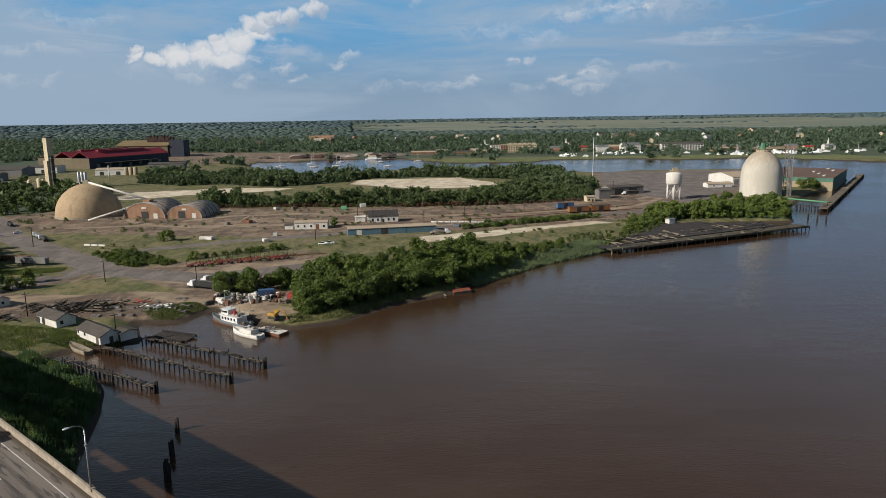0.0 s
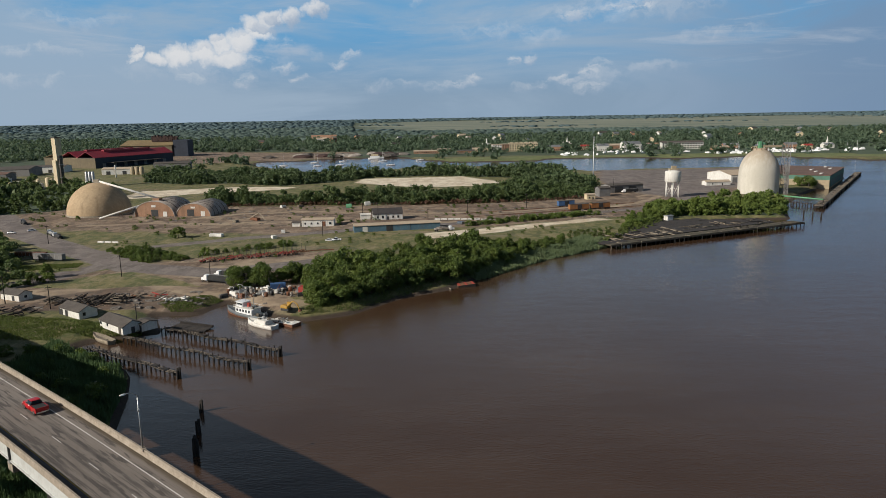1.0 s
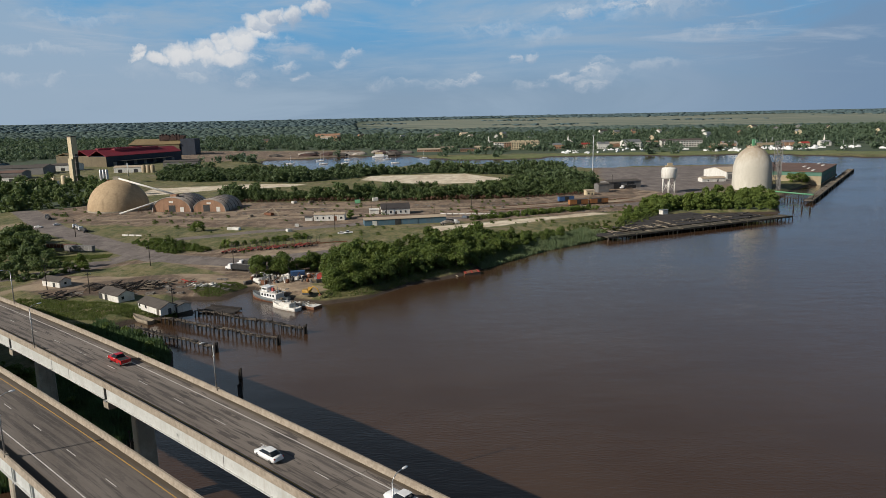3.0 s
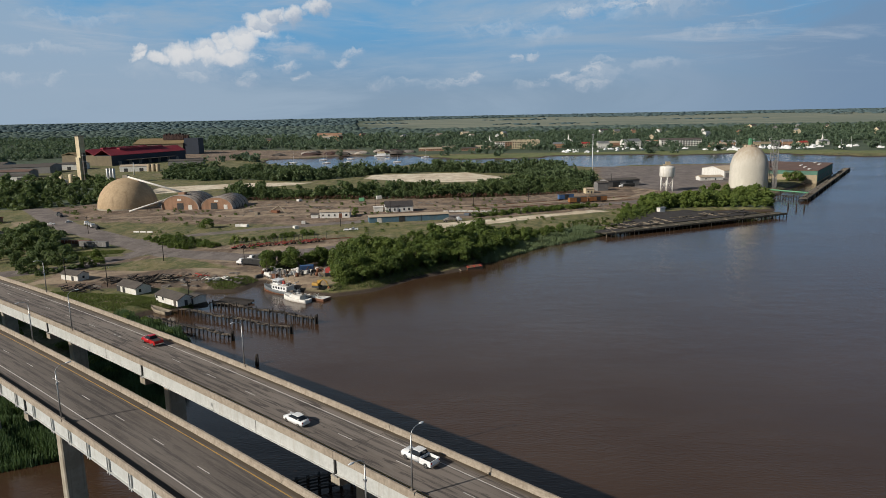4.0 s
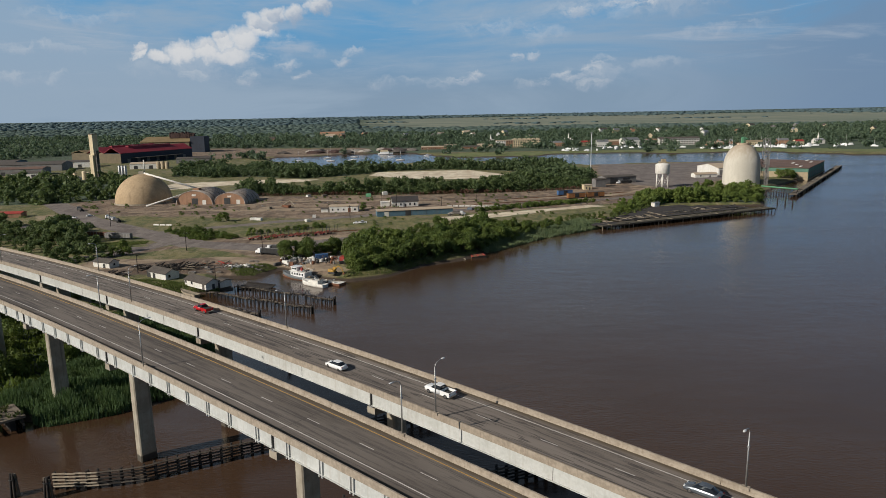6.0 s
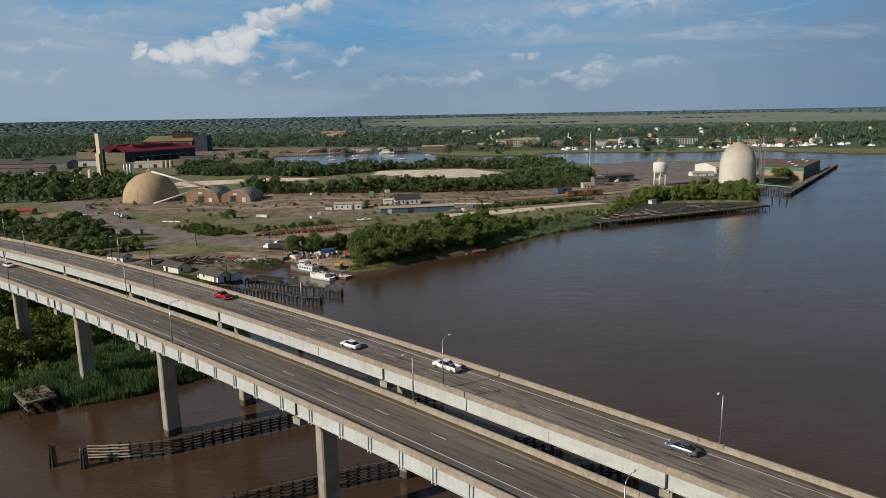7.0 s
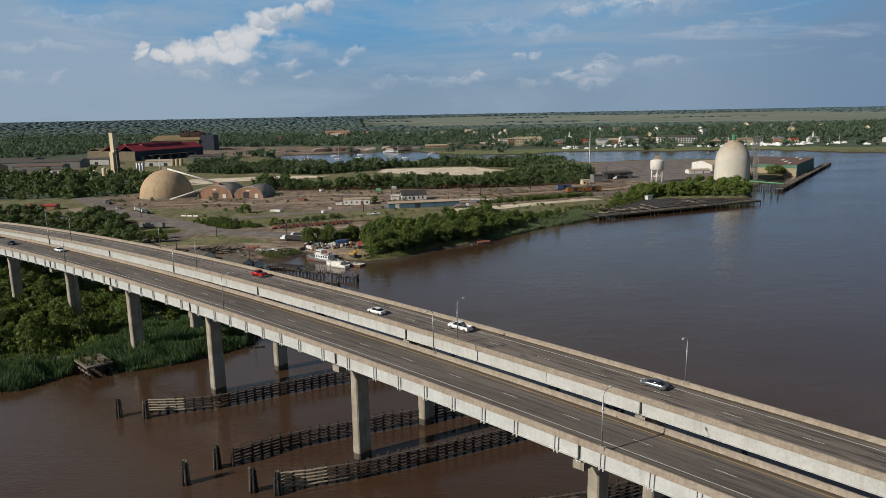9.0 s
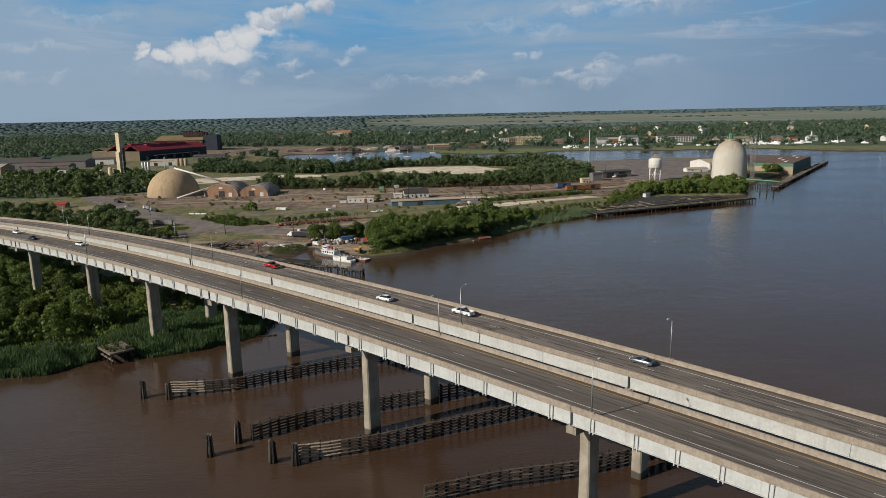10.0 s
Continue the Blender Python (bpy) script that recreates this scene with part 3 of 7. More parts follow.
YARD = [(-330, 560), (-322, 484), (-270, 440), (-222, 422), (-105, 399), (30, 416), (130, 450), (200, 530), (300, 640), (420, 760), (440, 840), (180, 830), (150, 640), (125, 575), (50, 533), (-60, 528), (-180, 538)]
LOT = [(-190, 250), (-165, 235), (-60, 235), (-62, 290), (-60, 345), (-130, 330), (-150, 315), (-185, 280)]
MINE = [(-98, 722), (-31, 668), (30, 668), (66, 695), (20, 780), (-90, 770)]
MINE2 = [(-300, 618), (-281, 604), (-235, 640), (-160, 664), (-150, 690), (-212, 698), (-300, 672)]
PAD = [(-276, 392), (-256, 402), (-266, 420), (-292, 450), (-312, 432)]
PATCH = [(-14, 372), (39, 398), (76, 422), (110, 436), (100, 442), (35, 415), (-12, 392)]
TRACK = [(-178, 250), (-160, 262), (-146, 274), (-134, 284), (-118, 270), (-98, 256), (-75, 248), (-58, 240)]
TRACKS = [([(-246, 446), (-205, 452), (-160, 446), (-120, 452), (-92, 446)], 3.0), ([(-178, 472), (-150, 492), (-110, 500), (-60, 494), (-20, 478), (60, 486), (110, 505)], 3.5), ([(-150, 462), (-118, 480), (-88, 470)], 2.0),
          ([(-60, 420), (-20, 432), (30, 440), (90, 470), (150, 520), (200, 590)], 3.0), ([(-240, 520), (-215, 470), (-170, 440), (-60, 448)], 2.0), ([(160, 560), (200, 600), (240, 640), (330, 720)], 2.5), ([(-150, 300), (-172, 268), (-190, 240)], 3.0)]
FORE = [(-150, 298), (-118, 284), (-70, 292), (-62, 340), (-100, 324), (-125, 312)]
ROADS = [[(-340, 510), (-265, 415), (-190, 345), (-150, 310), (-105, 295), (-65, 315)], [(-195, 345), (-125, 385), (-57, 412), (40, 440), (150, 490), (230, 570)], [(-165, 318), (-185, 280), (-260, 240)], [(-260, 372), (-340, 390)]]
WIDTH = [9, 5, 7, 9]
# woods and reed beds
SHORE = [(-53, 249), (-56, 268), (-54, 292), (-42, 312), (-12, 330), (26, 340), (48, 352), (62, 356), (58, 342), (40, 326), (22, 303), (8, 284), (-18, 263), (-38, 243), (-50, 236)]
BELT = [(-205, 578), (-182, 541), (-126, 543), (-36, 533), (52, 537), (118, 560), (132, 600), (88, 612), (10, 592), (-90, 562), (-157, 572)]
ISLE = [(104, 392), (132, 422), (150, 444), (190, 447), (222, 444), (243, 475), (240, 505), (190, 505), (150, 475), (118, 430)]
BACK = [(-340, 770), (-280, 735), (-235, 742), (-168, 702), (-112, 738), (-92, 786), (0, 794), (62, 760), (105, 735), (140, 775), (105, 832), (20, 836), (-60, 826), (-150, 800), (-230, 815), (-300, 870), (-350, 900)]
WEST = [(-720, 520), (-480, 490), (-330, 510), (-292, 540), (-290, 590), (-330, 690), (-400, 735), (-700, 745)]
UNDER = [(-122, 98), (-116, 122), (-128, 148), (-178, 185), (-240, 228), (-300, 215), (-290, 90), (-200, 78), (-146, 81)]
SCRUB = [(-114, 100), (-112, 124), (-126, 150), (-178, 190), (-250, 240), (-340, 250), (-520, 240), (-520, 60), (-250, 70), (-150, 78)]
WORKS = [(-430, 1085), (-282, 1140), (-150, 1215), (-170, 1400), (-380, 1440), (-560, 1480), (-640, 1300)]
TURF = [[(-178, 272), (-176, 282), (-158, 296), (-146, 300), (-130, 290), (-100, 268), (-124, 273), (-152, 269)], [(-225, 332), (-188, 330), (-172, 304), (-204, 302)], [(-152, 330), (-120, 345), (-60, 380), (-66, 388), (-130, 362), (-170, 345)]]
APRON = [(190, 535), (235, 590), (300, 650), (400, 745), (440, 830), (190, 825), (160, 700), (160, 600)]
masks = {
    "dirt": np.maximum.reduce([soft(edge_distance(PX, PY, YARD), 16), soft(edge_distance(PX, PY, LOT), 9), 0.9 * soft(edge_distance(PX, PY, WORKS), 20)]),
    "sand": np.maximum.reduce([soft(edge_distance(PX, PY, q), 9) for q in (MINE, MINE2, PATCH)]),
    "pale": np.maximum.reduce([soft(wd - line_distance(PX, PY, q), 5) for q, wd in TRACKS] + [soft(5.0 - line_distance(PX, PY, TRACK), 6), 0.8 * soft(edge_distance(PX, PY, FORE), 14), soft(edge_distance(PX, PY, PAD), 8)]),
    "road": np.maximum.reduce([soft(edge_distance(PX, PY, APRON), 20)] + [soft(wd - line_distance(PX, PY, q), 3.5) for q, wd in zip(ROADS, WIDTH)]),
    "woods": np.maximum.reduce([soft(np.minimum(np.hypot(PX, PY) - 1170, -edge_distance(PX, PY, WORKS)), 60)] + [soft(edge_distance(PX, PY, q), 8) for q in (SHORE, ISLE, BELT, BACK, WEST, UNDER, SCRUB)]),
    "lush": np.maximum(soft(np.minimum.reduce([edge_distance(PX, PY, [(-20, 1030), (540, 1030), (700, 960), (760, 1010), (520, 1130), (200, 1150), (-20, 1120)]), INLAND + 4]), 10), 0),
    "turf": np.maximum.reduce([soft(edge_distance(PX, PY, q), 4) for q in TURF]),
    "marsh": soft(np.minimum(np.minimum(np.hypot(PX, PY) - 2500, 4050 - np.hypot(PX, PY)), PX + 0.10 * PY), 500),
}
for name, values in masks.items():
    me.attributes.new(name, "FLOAT", "POINT").data.foreach_set("value", values.astype(np.float32))
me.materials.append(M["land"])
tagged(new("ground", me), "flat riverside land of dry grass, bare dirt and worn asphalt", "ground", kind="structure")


def ground_at(x, y):
    return float(land_height(np.array([float(x)]), np.array([float(y)]))[0][0])


# ---- the twin bridges ----
ALONG = Vector((math.cos(radians(-42.05)), math.sin(radians(-42.05)), 0))
ACROSS = Vector((-ALONG.y, ALONG.x, 0))


def on_bridge(s, n, dz=0.0):
    """A place s metres along the bridge, n across, dz above the road."""
    d = abs(s + 150.0)
    drop = d * d if d < 251.5 else 503 * d - 251.5 ** 2
    bend = 1.346e-4 * min(s - 50.4, 0) ** 2
    p = Vector((-3.1, 10, 0)) + s * ALONG + (n - bend) * ACROSS
    return Vector((p.x, p.y, 26.66 - 1.109e-4 * drop + dz - (0.43 if n > 9 else 0)))


def frame_on_bridge(s, n, dz=0.0, level=False):
    """A pose there, its x along the bridge and its y across."""
    p, q = on_bridge(s - 1, n, dz), on_bridge(s + 1, n, dz)
    fall = 0 if level else math.degrees(math.atan2(p.z - q.z, 2))
    return Matrix.Translation(on_bridge(s, n, dz)) @ pose(0, 0, 0, 0, fall, math.degrees(math.atan2(q.y - p.y, q.x - p.x)))


def swept(bm, profile, s0, s1, step=6.0):
    """A closed profile of (n, dz) drawn along the bridge."""
    count = max(1, round((s1 - s0) / step))
    rings = [[bm.verts.new(on_bridge(s0 + (s1 - s0) * i / count, n, dz)) for n, dz in profile] for i in range(count + 1)]
    m = len(profile)
    for a, b in zip(rings, rings[1:]):
        for j in range(m):
            bm.faces.new((a[j], b[j], b[(j + 1) % m], a[(j + 1) % m]))
    bm.faces.new(rings[0])
    bm.faces.new(rings[-1][::-1])
    bmesh.ops.recalc_face_normals(bm, faces=bm.faces)
    return bm


def with_road_coordinates(ob, centre, outer):
    """Lays metres along and across, the broad shoulder positive, into the mesh's UV map."""
    me = ob.data
    layer = me.uv_layers.new(name="road")
    for loop in me.loops:
        p = me.vertices[loop.vertex_index].co - Vector((-3.1, 10, 0))
        s = p.x * ALONG.x + p.y * ALONG.y
        n = p.x * ACROSS.x + p.y * ACROSS.y + 1.346e-4 * min(s - 50.4, 0) ** 2
        layer.data[loop.index].uv = (s, (n - centre) * outer)
    return ob


S0, S1 = -640.0, 330.0
NEAR_PIERS = (187, 131.2, 75.3, 19.4, -36.3, -92, -135.2, -177, -226, -276, -326, -378, -432, -486, -540, -594)
FAR_PIERS = (186, 130.3, 74.6, 18.8, -37.3, -93.6, -138, -180.6, -230, -280, -331, -383, -437, -491, -545, -599)

# shared pieces
bm = boxed(-1.52, 1.52, -0.06, 0.06, 0.004, 0.012)
dash = part("lane_dash", bm, "white line")
dash_mesh = dash.data
bpy.data.objects.remove(dash)
bm = bmesh.new()
for x in (-0.42, 0.22):
    box(bm, x, x + 0.20, -0.24, 0.0, -2.98, -0.34)
box(bm, -0.5, 0.5, -0.05, 0.0, -2.3, -0.6)
stiff = part("stiffener", bm, "girder")
stiff_mesh = stiff.data
bpy.data.objects.remove(stiff)
splice = part("splice_plate", boxed(-0.05, 0.05, -0.03, 0.0, -2.5, -0.34), "grey wall")
splice_mesh = splice.data
bpy.data.objects.remove(splice)


def shared(name, mesh, parent, m):
    ob = new(name, mesh)
    ob.parent = parent
    ob.matrix_world = m
    return ob


def column_mesh(height):
    """A rectangular shaft with chamfered corners, a little wider at the foot."""
    bm = bmesh.new()
    rings = []
    for i in range(7):
        t = i / 6
        hx, hy, c, z = 0.98 + 0.10 * (1 - t), 1.68 + 0.12 * (1 - t), 0.22, -height * (1 - t)
        rings.append([bm.verts.new((x, y, z)) for x, y in ((hx - c, -hy), (hx, -hy + c), (hx, hy - c), (hx - c, hy), (-hx + c, hy), (-hx, hy - c), (-hx, -hy + c), (-hx + c, -hy))])
    for a, b in zip(rings, rings[1:]):
        for j in range(8):
            bm.faces.new((a[j], a[(j + 1) % 8], b[(j + 1) % 8], b[j]))
    bm.faces.new(rings[-1])
    return bm


def cap_mesh(shaft, reach):
    """A crossbeam, deeper over the shaft at that place across, its ends cut square."""
    bm = bmesh.new()
    outline = ((-reach, 0), (-reach, -1.25), (shaft - 2.6, -1.65), (shaft + 2.6, -1.65), (reach, -1.25), (reach, 0))
    for x in (-0.95, 0.95):
        bm.faces.new([bm.verts.new((x, y, z)) for y, z in outline])
    bm.verts.ensure_lookup_table()
    for j in range(6):
        bm.faces.new((bm.verts[j], bm.verts[(j + 1) % 6], bm.verts[6 + (j + 1) % 6], bm.verts[6 + j]))
    bmesh.ops.recalc_face_normals(bm, faces=bm.faces)
    return bm


def bridge(centre, outer, shoulder, piers, column_at, label):
    """outer: +1 or -1, the side of the broad shoulder; column_at: where the shafts stand, across."""
    top = thing("road_bridge", label, "bridge")
    e_out, e_in = outer * shoulder, -outer * 5.2
    lo, hi = centre + min(e_out, e_in), centre + max(e_out, e_in)
    middle = centre + 0.5 * (e_out + e_in)
    deck = part("deck", swept(bmesh.new(), [(lo, -0.22), (lo, 0.0), (hi, 0.0), (hi, -0.22)], S0, S1), "asphalt" if centre < 9 else "streaked asphalt", top)
    with_road_coordinates(deck, centre, outer)
    stops = [S0, *sorted(piers), S1]
    for edge, inward in ((lo, 1), (hi, -1)):
        for a, b in zip(stops, stops[1:]):
            prof = [(edge, -0.26), (edge, 0.88), (edge + inward * 0.26, 0.88), (edge + inward * 0.28, 0.35), (edge + inward * 0.44, 0.12), (edge + inward * 0.47, 0.004), (edge + inward * 0.004, 0.004), (edge + inward * 0.004, -0.26)]
            prof = [(n - inward * 0.02, z) for n, z in prof]
            part("parapet", swept(bmesh.new(), prof, a + 0.03, b - 0.03), "parapet", top, "tan weathered concrete parapet")
            g = edge + inward * 0.34
            part("girder", swept(bmesh.new(), [(g - 0.3, -2.60), (g + 0.3, -2.60), (g + 0.3, -2.52), (g + 0.02, -2.52), (g + 0.02, -0.32), (g + 0.22, -0.32), (g + 0.22, -0.26), (g - 0.22, -0.26), (g - 0.22, -0.32), (g - 0.02, -0.32), (g - 0.02, -2.52), (g - 0.3, -2.52)], a + 0.16, b - 0.16), "girder", top, "white painted steel girder")
    for k in (1, 2):
        g = lo + (hi - lo) * k / 3
        part("girder", swept(bmesh.new(), [(g - 0.25, -2.55), (g + 0.25, -2.55), (g + 0.25, -0.23), (g - 0.25, -0.23)], S0, S1, 12), "girder", top)
    # pier by pier
    for s in piers:
        p = on_bridge(s, middle)
        height = max(p.z - 4.6 + 1.0, 1.0)
        m = frame_on_bridge(s, middle, 0, level=True)
        column = part("column", column_mesh(height), "pier", top)
        column.matrix_world = m @ pose(0, column_at - middle, -4.6)
        part("pier_cap", cap_mesh(column_at - middle, 0.5 * (hi - lo) - 0.1), "pier", top).matrix_world = m @ pose(0, 0, -2.95)
        for y in (lo - middle + 0.34, hi - middle - 0.34):
            part("bearing", boxed(-0.13, 0.13, y - 0.28, y + 0.28, -2.95, -0.3), "dark steel", top).matrix_world = m
            part("bearing_pad", boxed(-0.5, 0.5, y - 0.32, y + 0.32, -2.945, -2.7), "steel", top).matrix_world = m
    if centre < 9:
        # paired web stiffeners: close by each pier, then evenly over the span
        marks = []
        for a, b in zip(stops, stops[1:]):
            count = max(1, round((b - a - 23) / 6.5))
            marks += [a + 3.9, b - 3.9] + [a + 11.5 + (b - a - 23) * i / count for i in range(count + 1)]
        for s in marks:
            if -330 < s < 120:
                shared("stiffener", stiff_mesh, top, frame_on_bridge(s, lo + 0.32, 0))
    else:
        for a, b in zip(stops[1:], stops[2:]):
            if -300 < a < 60:
                shared("splice_plate", splice_mesh, top, frame_on_bridge(b - 0.34 * (b - a), lo + 0.32, 0))
    for line, mat in ((outer * 3.68, "white line"), (-outer * 3.66, "yellow line")):
        line += centre
        part("edge_line", swept(bmesh.new(), [(line - 0.08, 0.004), (line - 0.08, 0.012), (line + 0.08, 0.012), (line + 0.08, 0.004)], S0, S1), mat, top)
    s = (1.9 if centre < 9 else -4.2) - 12.19 * 52
    while s < S1:
        shared("lane_dash", dash_mesh, top, frame_on_bridge(s, centre))
        s += 12.19
    for s in piers[::2]:
        part("expansion_joint", swept(bmesh.new(), [(lo + 0.5, 0.003), (lo + 0.5, 0.009), (hi - 0.5, 0.009), (hi - 0.5, 0.003)], s - 0.06, s + 0.06), "roof grey", top)
    return top


near_bridge = bridge(-0.12, -1, 6.72, NEAR_PIERS, -0.6, "two-lane girder road bridge with tan concrete parapets")
far_bridge = bridge(19.15, 1, 6.05, FAR_PIERS, 20.2, "parallel two-lane girder road bridge with streaked asphalt")


def tube(bm, points, r, sides=8):
    """One round bar bent through points."""
    points = [Vector(p) for p in points]
    rings = []
    for i, p in enumerate(points):
        t = points[min(i + 1, len(points) - 1)] - points[max(i - 1, 0)]
        turn = t.to_track_quat("X", "Z").to_matrix()
        rings.append([bm.verts.new(p + turn @ Vector((0, r * math.cos(a), r * math.sin(a)))) for a in (math.tau * k / sides for k in range(sides))])
    for a, b in zip(rings, rings[1:]):
        for k in range(sides):
            bm.faces.new((a[k], a[(k + 1) % sides], b[(k + 1) % sides], b[k])).smooth = True
    bm.faces.new(rings[0][::-1])
    bm.faces.new(rings[-1])
    return bm


def street_lamp(m, label="tall galvanised street lamp on the bridge parapet"):
    lamp = thing("street_lamp", label, "street lamp", None, "street lamps along the bridges")
    part("base_plate", boxed(-0.55, 0.55, -0.3, 0.28, -0.35, 0.06), "parapet", lamp)
    bm = bmesh.new()
    rod(bm, (0, 0, 0.06), (0, 0, 7.6), 0.13, 0.08, 10)
    part("pole", bm, "steel", lamp)
    part("hand_box", boxed(-0.16, 0.16, -0.16, 0.16, 5.5, 5.75), "steel", lamp)
    bend = [(0, 1.5 * (1 - math.cos(math.pi / 12 * i)), 7.55 + 0.95 * math.sin(math.pi / 12 * i)) for i in range(6)] + [(0, 1.7, 8.5)]
    part("arm", tube(bmesh.new(), bend, 0.055, 6), "steel", lamp)
    bm = bmesh.new()
    bmesh.ops.create_uvsphere(bm, u_segments=12, v_segments=8, radius=1.0, matrix=pose(0, 1.95, 8.5) @ Matrix.Diagonal((0.19, 0.46, 0.12, 1)))
    for f in bm.faces:
        f.smooth = True
    part("lamp_head", bm, "lamp glass", lamp, "pale cobra lamp head")
    lamp.matrix_world = m
    return lamp


turned = pose(0, 0, 0, 0, 0, 180)
first = street_lamp(frame_on_bridge(23.2, -6.70, 0.88, True))
LAMPS = [(s, -6.70, 0) for s in (-76.1, -164.6, -255, -350, -445)] + [(s, 4.95, 1) for s in (79, -20.3, -120, -205.9, -300)] + [(s, 14.08, 0) for s in (78, -22, -123.8, -209.7, -305)] + [(s, 25.08, 1) for s in (21.9, -75.7, -166, -258, -354)]
for s, n, flip in LAMPS:
    copy_thing(first, frame_on_bridge(s, n, 0.88, True) @ (turned if flip else Matrix()))


# ---- vehicles on the bridges ----
def hull_of(bm, sections, smooth=False):
    """Skin over sections: each (x, half width low, half width high, z low, z high)."""
    rings = []
    for x, wl, wh, z0, z1 in sections:
        c = min(0.12, (z1 - z0) * 0.25)
        rings.append([bm.verts.new(p) for p in ((x, -wl, z0), (x, wl, z0), (x, wl + 0.02, z0 + (z1 - z0) * 0.45), (x, wh, z1 - c), (x, wh - c, z1), (x, -wh + c, z1), (x, -wh, z1 - c), (x, -wl - 0.02, z0 + (z1 - z0) * 0.45))])
    for a, b in zip(rings, rings[1:]):
        for j in range(8):
            bm.faces.new((a[j], a[(j + 1) % 8], b[(j + 1) % 8], b[j])).smooth = smooth
    bm.faces.new(rings[0][::-1])
    bm.faces.new(rings[-1])
    bmesh.ops.recalc_face_normals(bm, faces=bm.faces)
    return bm


def wheels(owner, xs, half, r=0.33, width=0.22):
    for x in xs:
        for side in (-1, 1):
            bm = bmesh.new()
            rod(bm, (x, side * (half - width), r), (x, side * half, r), r, r, 18)
            tyre = part("wheel", bm, "rubber", owner)
            bm = bmesh.new()
            rod(bm, (x, side * (half - 0.03), r), (x, side * (half + 0.012), r), r * 0.62, r * 0.55, 12)
            part("rim", bm, "chrome", tyre)


def lights(owner, front, rear, half, z, w=0.36):
    for side in (-1, 1):
        y0, y1 = sorted((side * half, side * (half - w)))
        part("headlight", boxed(front - 0.12, front + 0.03, y0, y1, z - 0.08, z + 0.1), "lamp glass", owner)
        part("tail_light", boxed(rear - 0.03, rear + 0.12, y0 if side < 0 else y1 - 0.2, y0 + 0.2 if side < 0 else y1, z + 0.02, z + 0.24), "tail light", owner)


def sedan(paint, label, m):
    car = thing("car", label, "car", None, "vehicles on the bridges")
    bm = hull_of(bmesh.new(), [(-2.40, 0.72, 0.66, 0.42, 0.86), (-2.25, 0.86, 0.78, 0.26, 0.98), (-1.5, 0.91, 0.82, 0.24, 1.02), (0.8, 0.91, 0.82, 0.24, 0.98), (1.6, 0.90, 0.80, 0.24, 0.88), (2.25, 0.85, 0.74, 0.28, 0.74), (2.42, 0.70, 0.62, 0.40, 0.64)], True)
    part("body", bm, paint, car)
    bm = hull_of(bmesh.new(), [(-1.9, 0.72, 0.66, 0.96, 1.0), (-1.1, 0.79, 0.60, 0.98, 1.40), (-0.2, 0.80, 0.62, 0.98, 1.46), (0.45, 0.80, 0.60, 0.96, 1.40), (1.25, 0.74, 0.66, 0.92, 0.96)], True)
    part("glasshouse", bm, "glass", car, "dark tinted windows")
    part("roof", hull_of(bmesh.new(), [(-1.15, 0.56, 0.50, 1.39, 1.44), (-0.2, 0.60, 0.55, 1.44, 1.50), (0.45, 0.56, 0.50, 1.39, 1.44)]), paint, car)
    wheels(car, (-1.42, 1.45), 0.92)
    lights(car, 2.3, -2.36, 0.78, 0.66)
    car.matrix_world = m
    return car


def pickup(paint, label, m, load=False):
    car = thing("pickup_truck", label, "pickup truck", None, "vehicles on the bridges")
    bm = hull_of(bmesh.new(), [(2.85, 0.80, 0.74, 0.50, 0.98), (2.7, 0.95, 0.88, 0.42, 1.10), (1.3, 0.98, 0.90, 0.38, 1.18), (1.2, 0.98, 0.92, 0.38, 1.20), (-0.72, 0.98, 0.92, 0.38, 1.20)], True)
    part("body", bm, paint, car)
    bm = hull_of(bmesh.new(), [(1.45, 0.84, 0.78, 1.14, 1.20), (0.75, 0.88, 0.68, 1.18, 1.80), (-0.5, 0.88, 0.70, 1.18, 1.84), (-0.70, 0.86, 0.70, 1.18, 1.76)])
    part("glasshouse", bm, "glass", car, "dark cab windows")
    part("roof", hull_of(bmesh.new(), [(0.80, 0.66, 0.60, 1.78, 1.84), (0.1, 0.70, 0.64, 1.84, 1.90), (-0.62, 0.68, 0.62, 1.80, 1.86)]), paint, car)
    bm = boxed(-2.85, -0.76, -0.98, 0.98, 0.42, 0.78)
    for y in (-0.98, 0.90):
        box(bm, -2.85, -0.76, y, y + 0.08, 0.78, 1.24)
    box(bm, -2.85, -2.77, -0.90, 0.90, 0.78, 1.24)
    box(bm, -0.84, -0.76, -0.90, 0.90, 0.78, 1.24)
    part("bed", bm, paint, car)
    part("bed_liner", boxed(-2.76, -0.85, -0.89, 0.89, 0.785, 1.22 if load else 0.82), "rubber", car, "black bed cover" if load else "")
    part("bumper", boxed(-3.0, -2.86, -0.9, 0.9, 0.45, 0.65), "chrome", car)
    wheels(car, (-1.95, 1.85), 1.0, 0.39, 0.27)
    lights(car, 2.78, -2.86, 0.92, 0.84)
    car.matrix_world = m
    return car


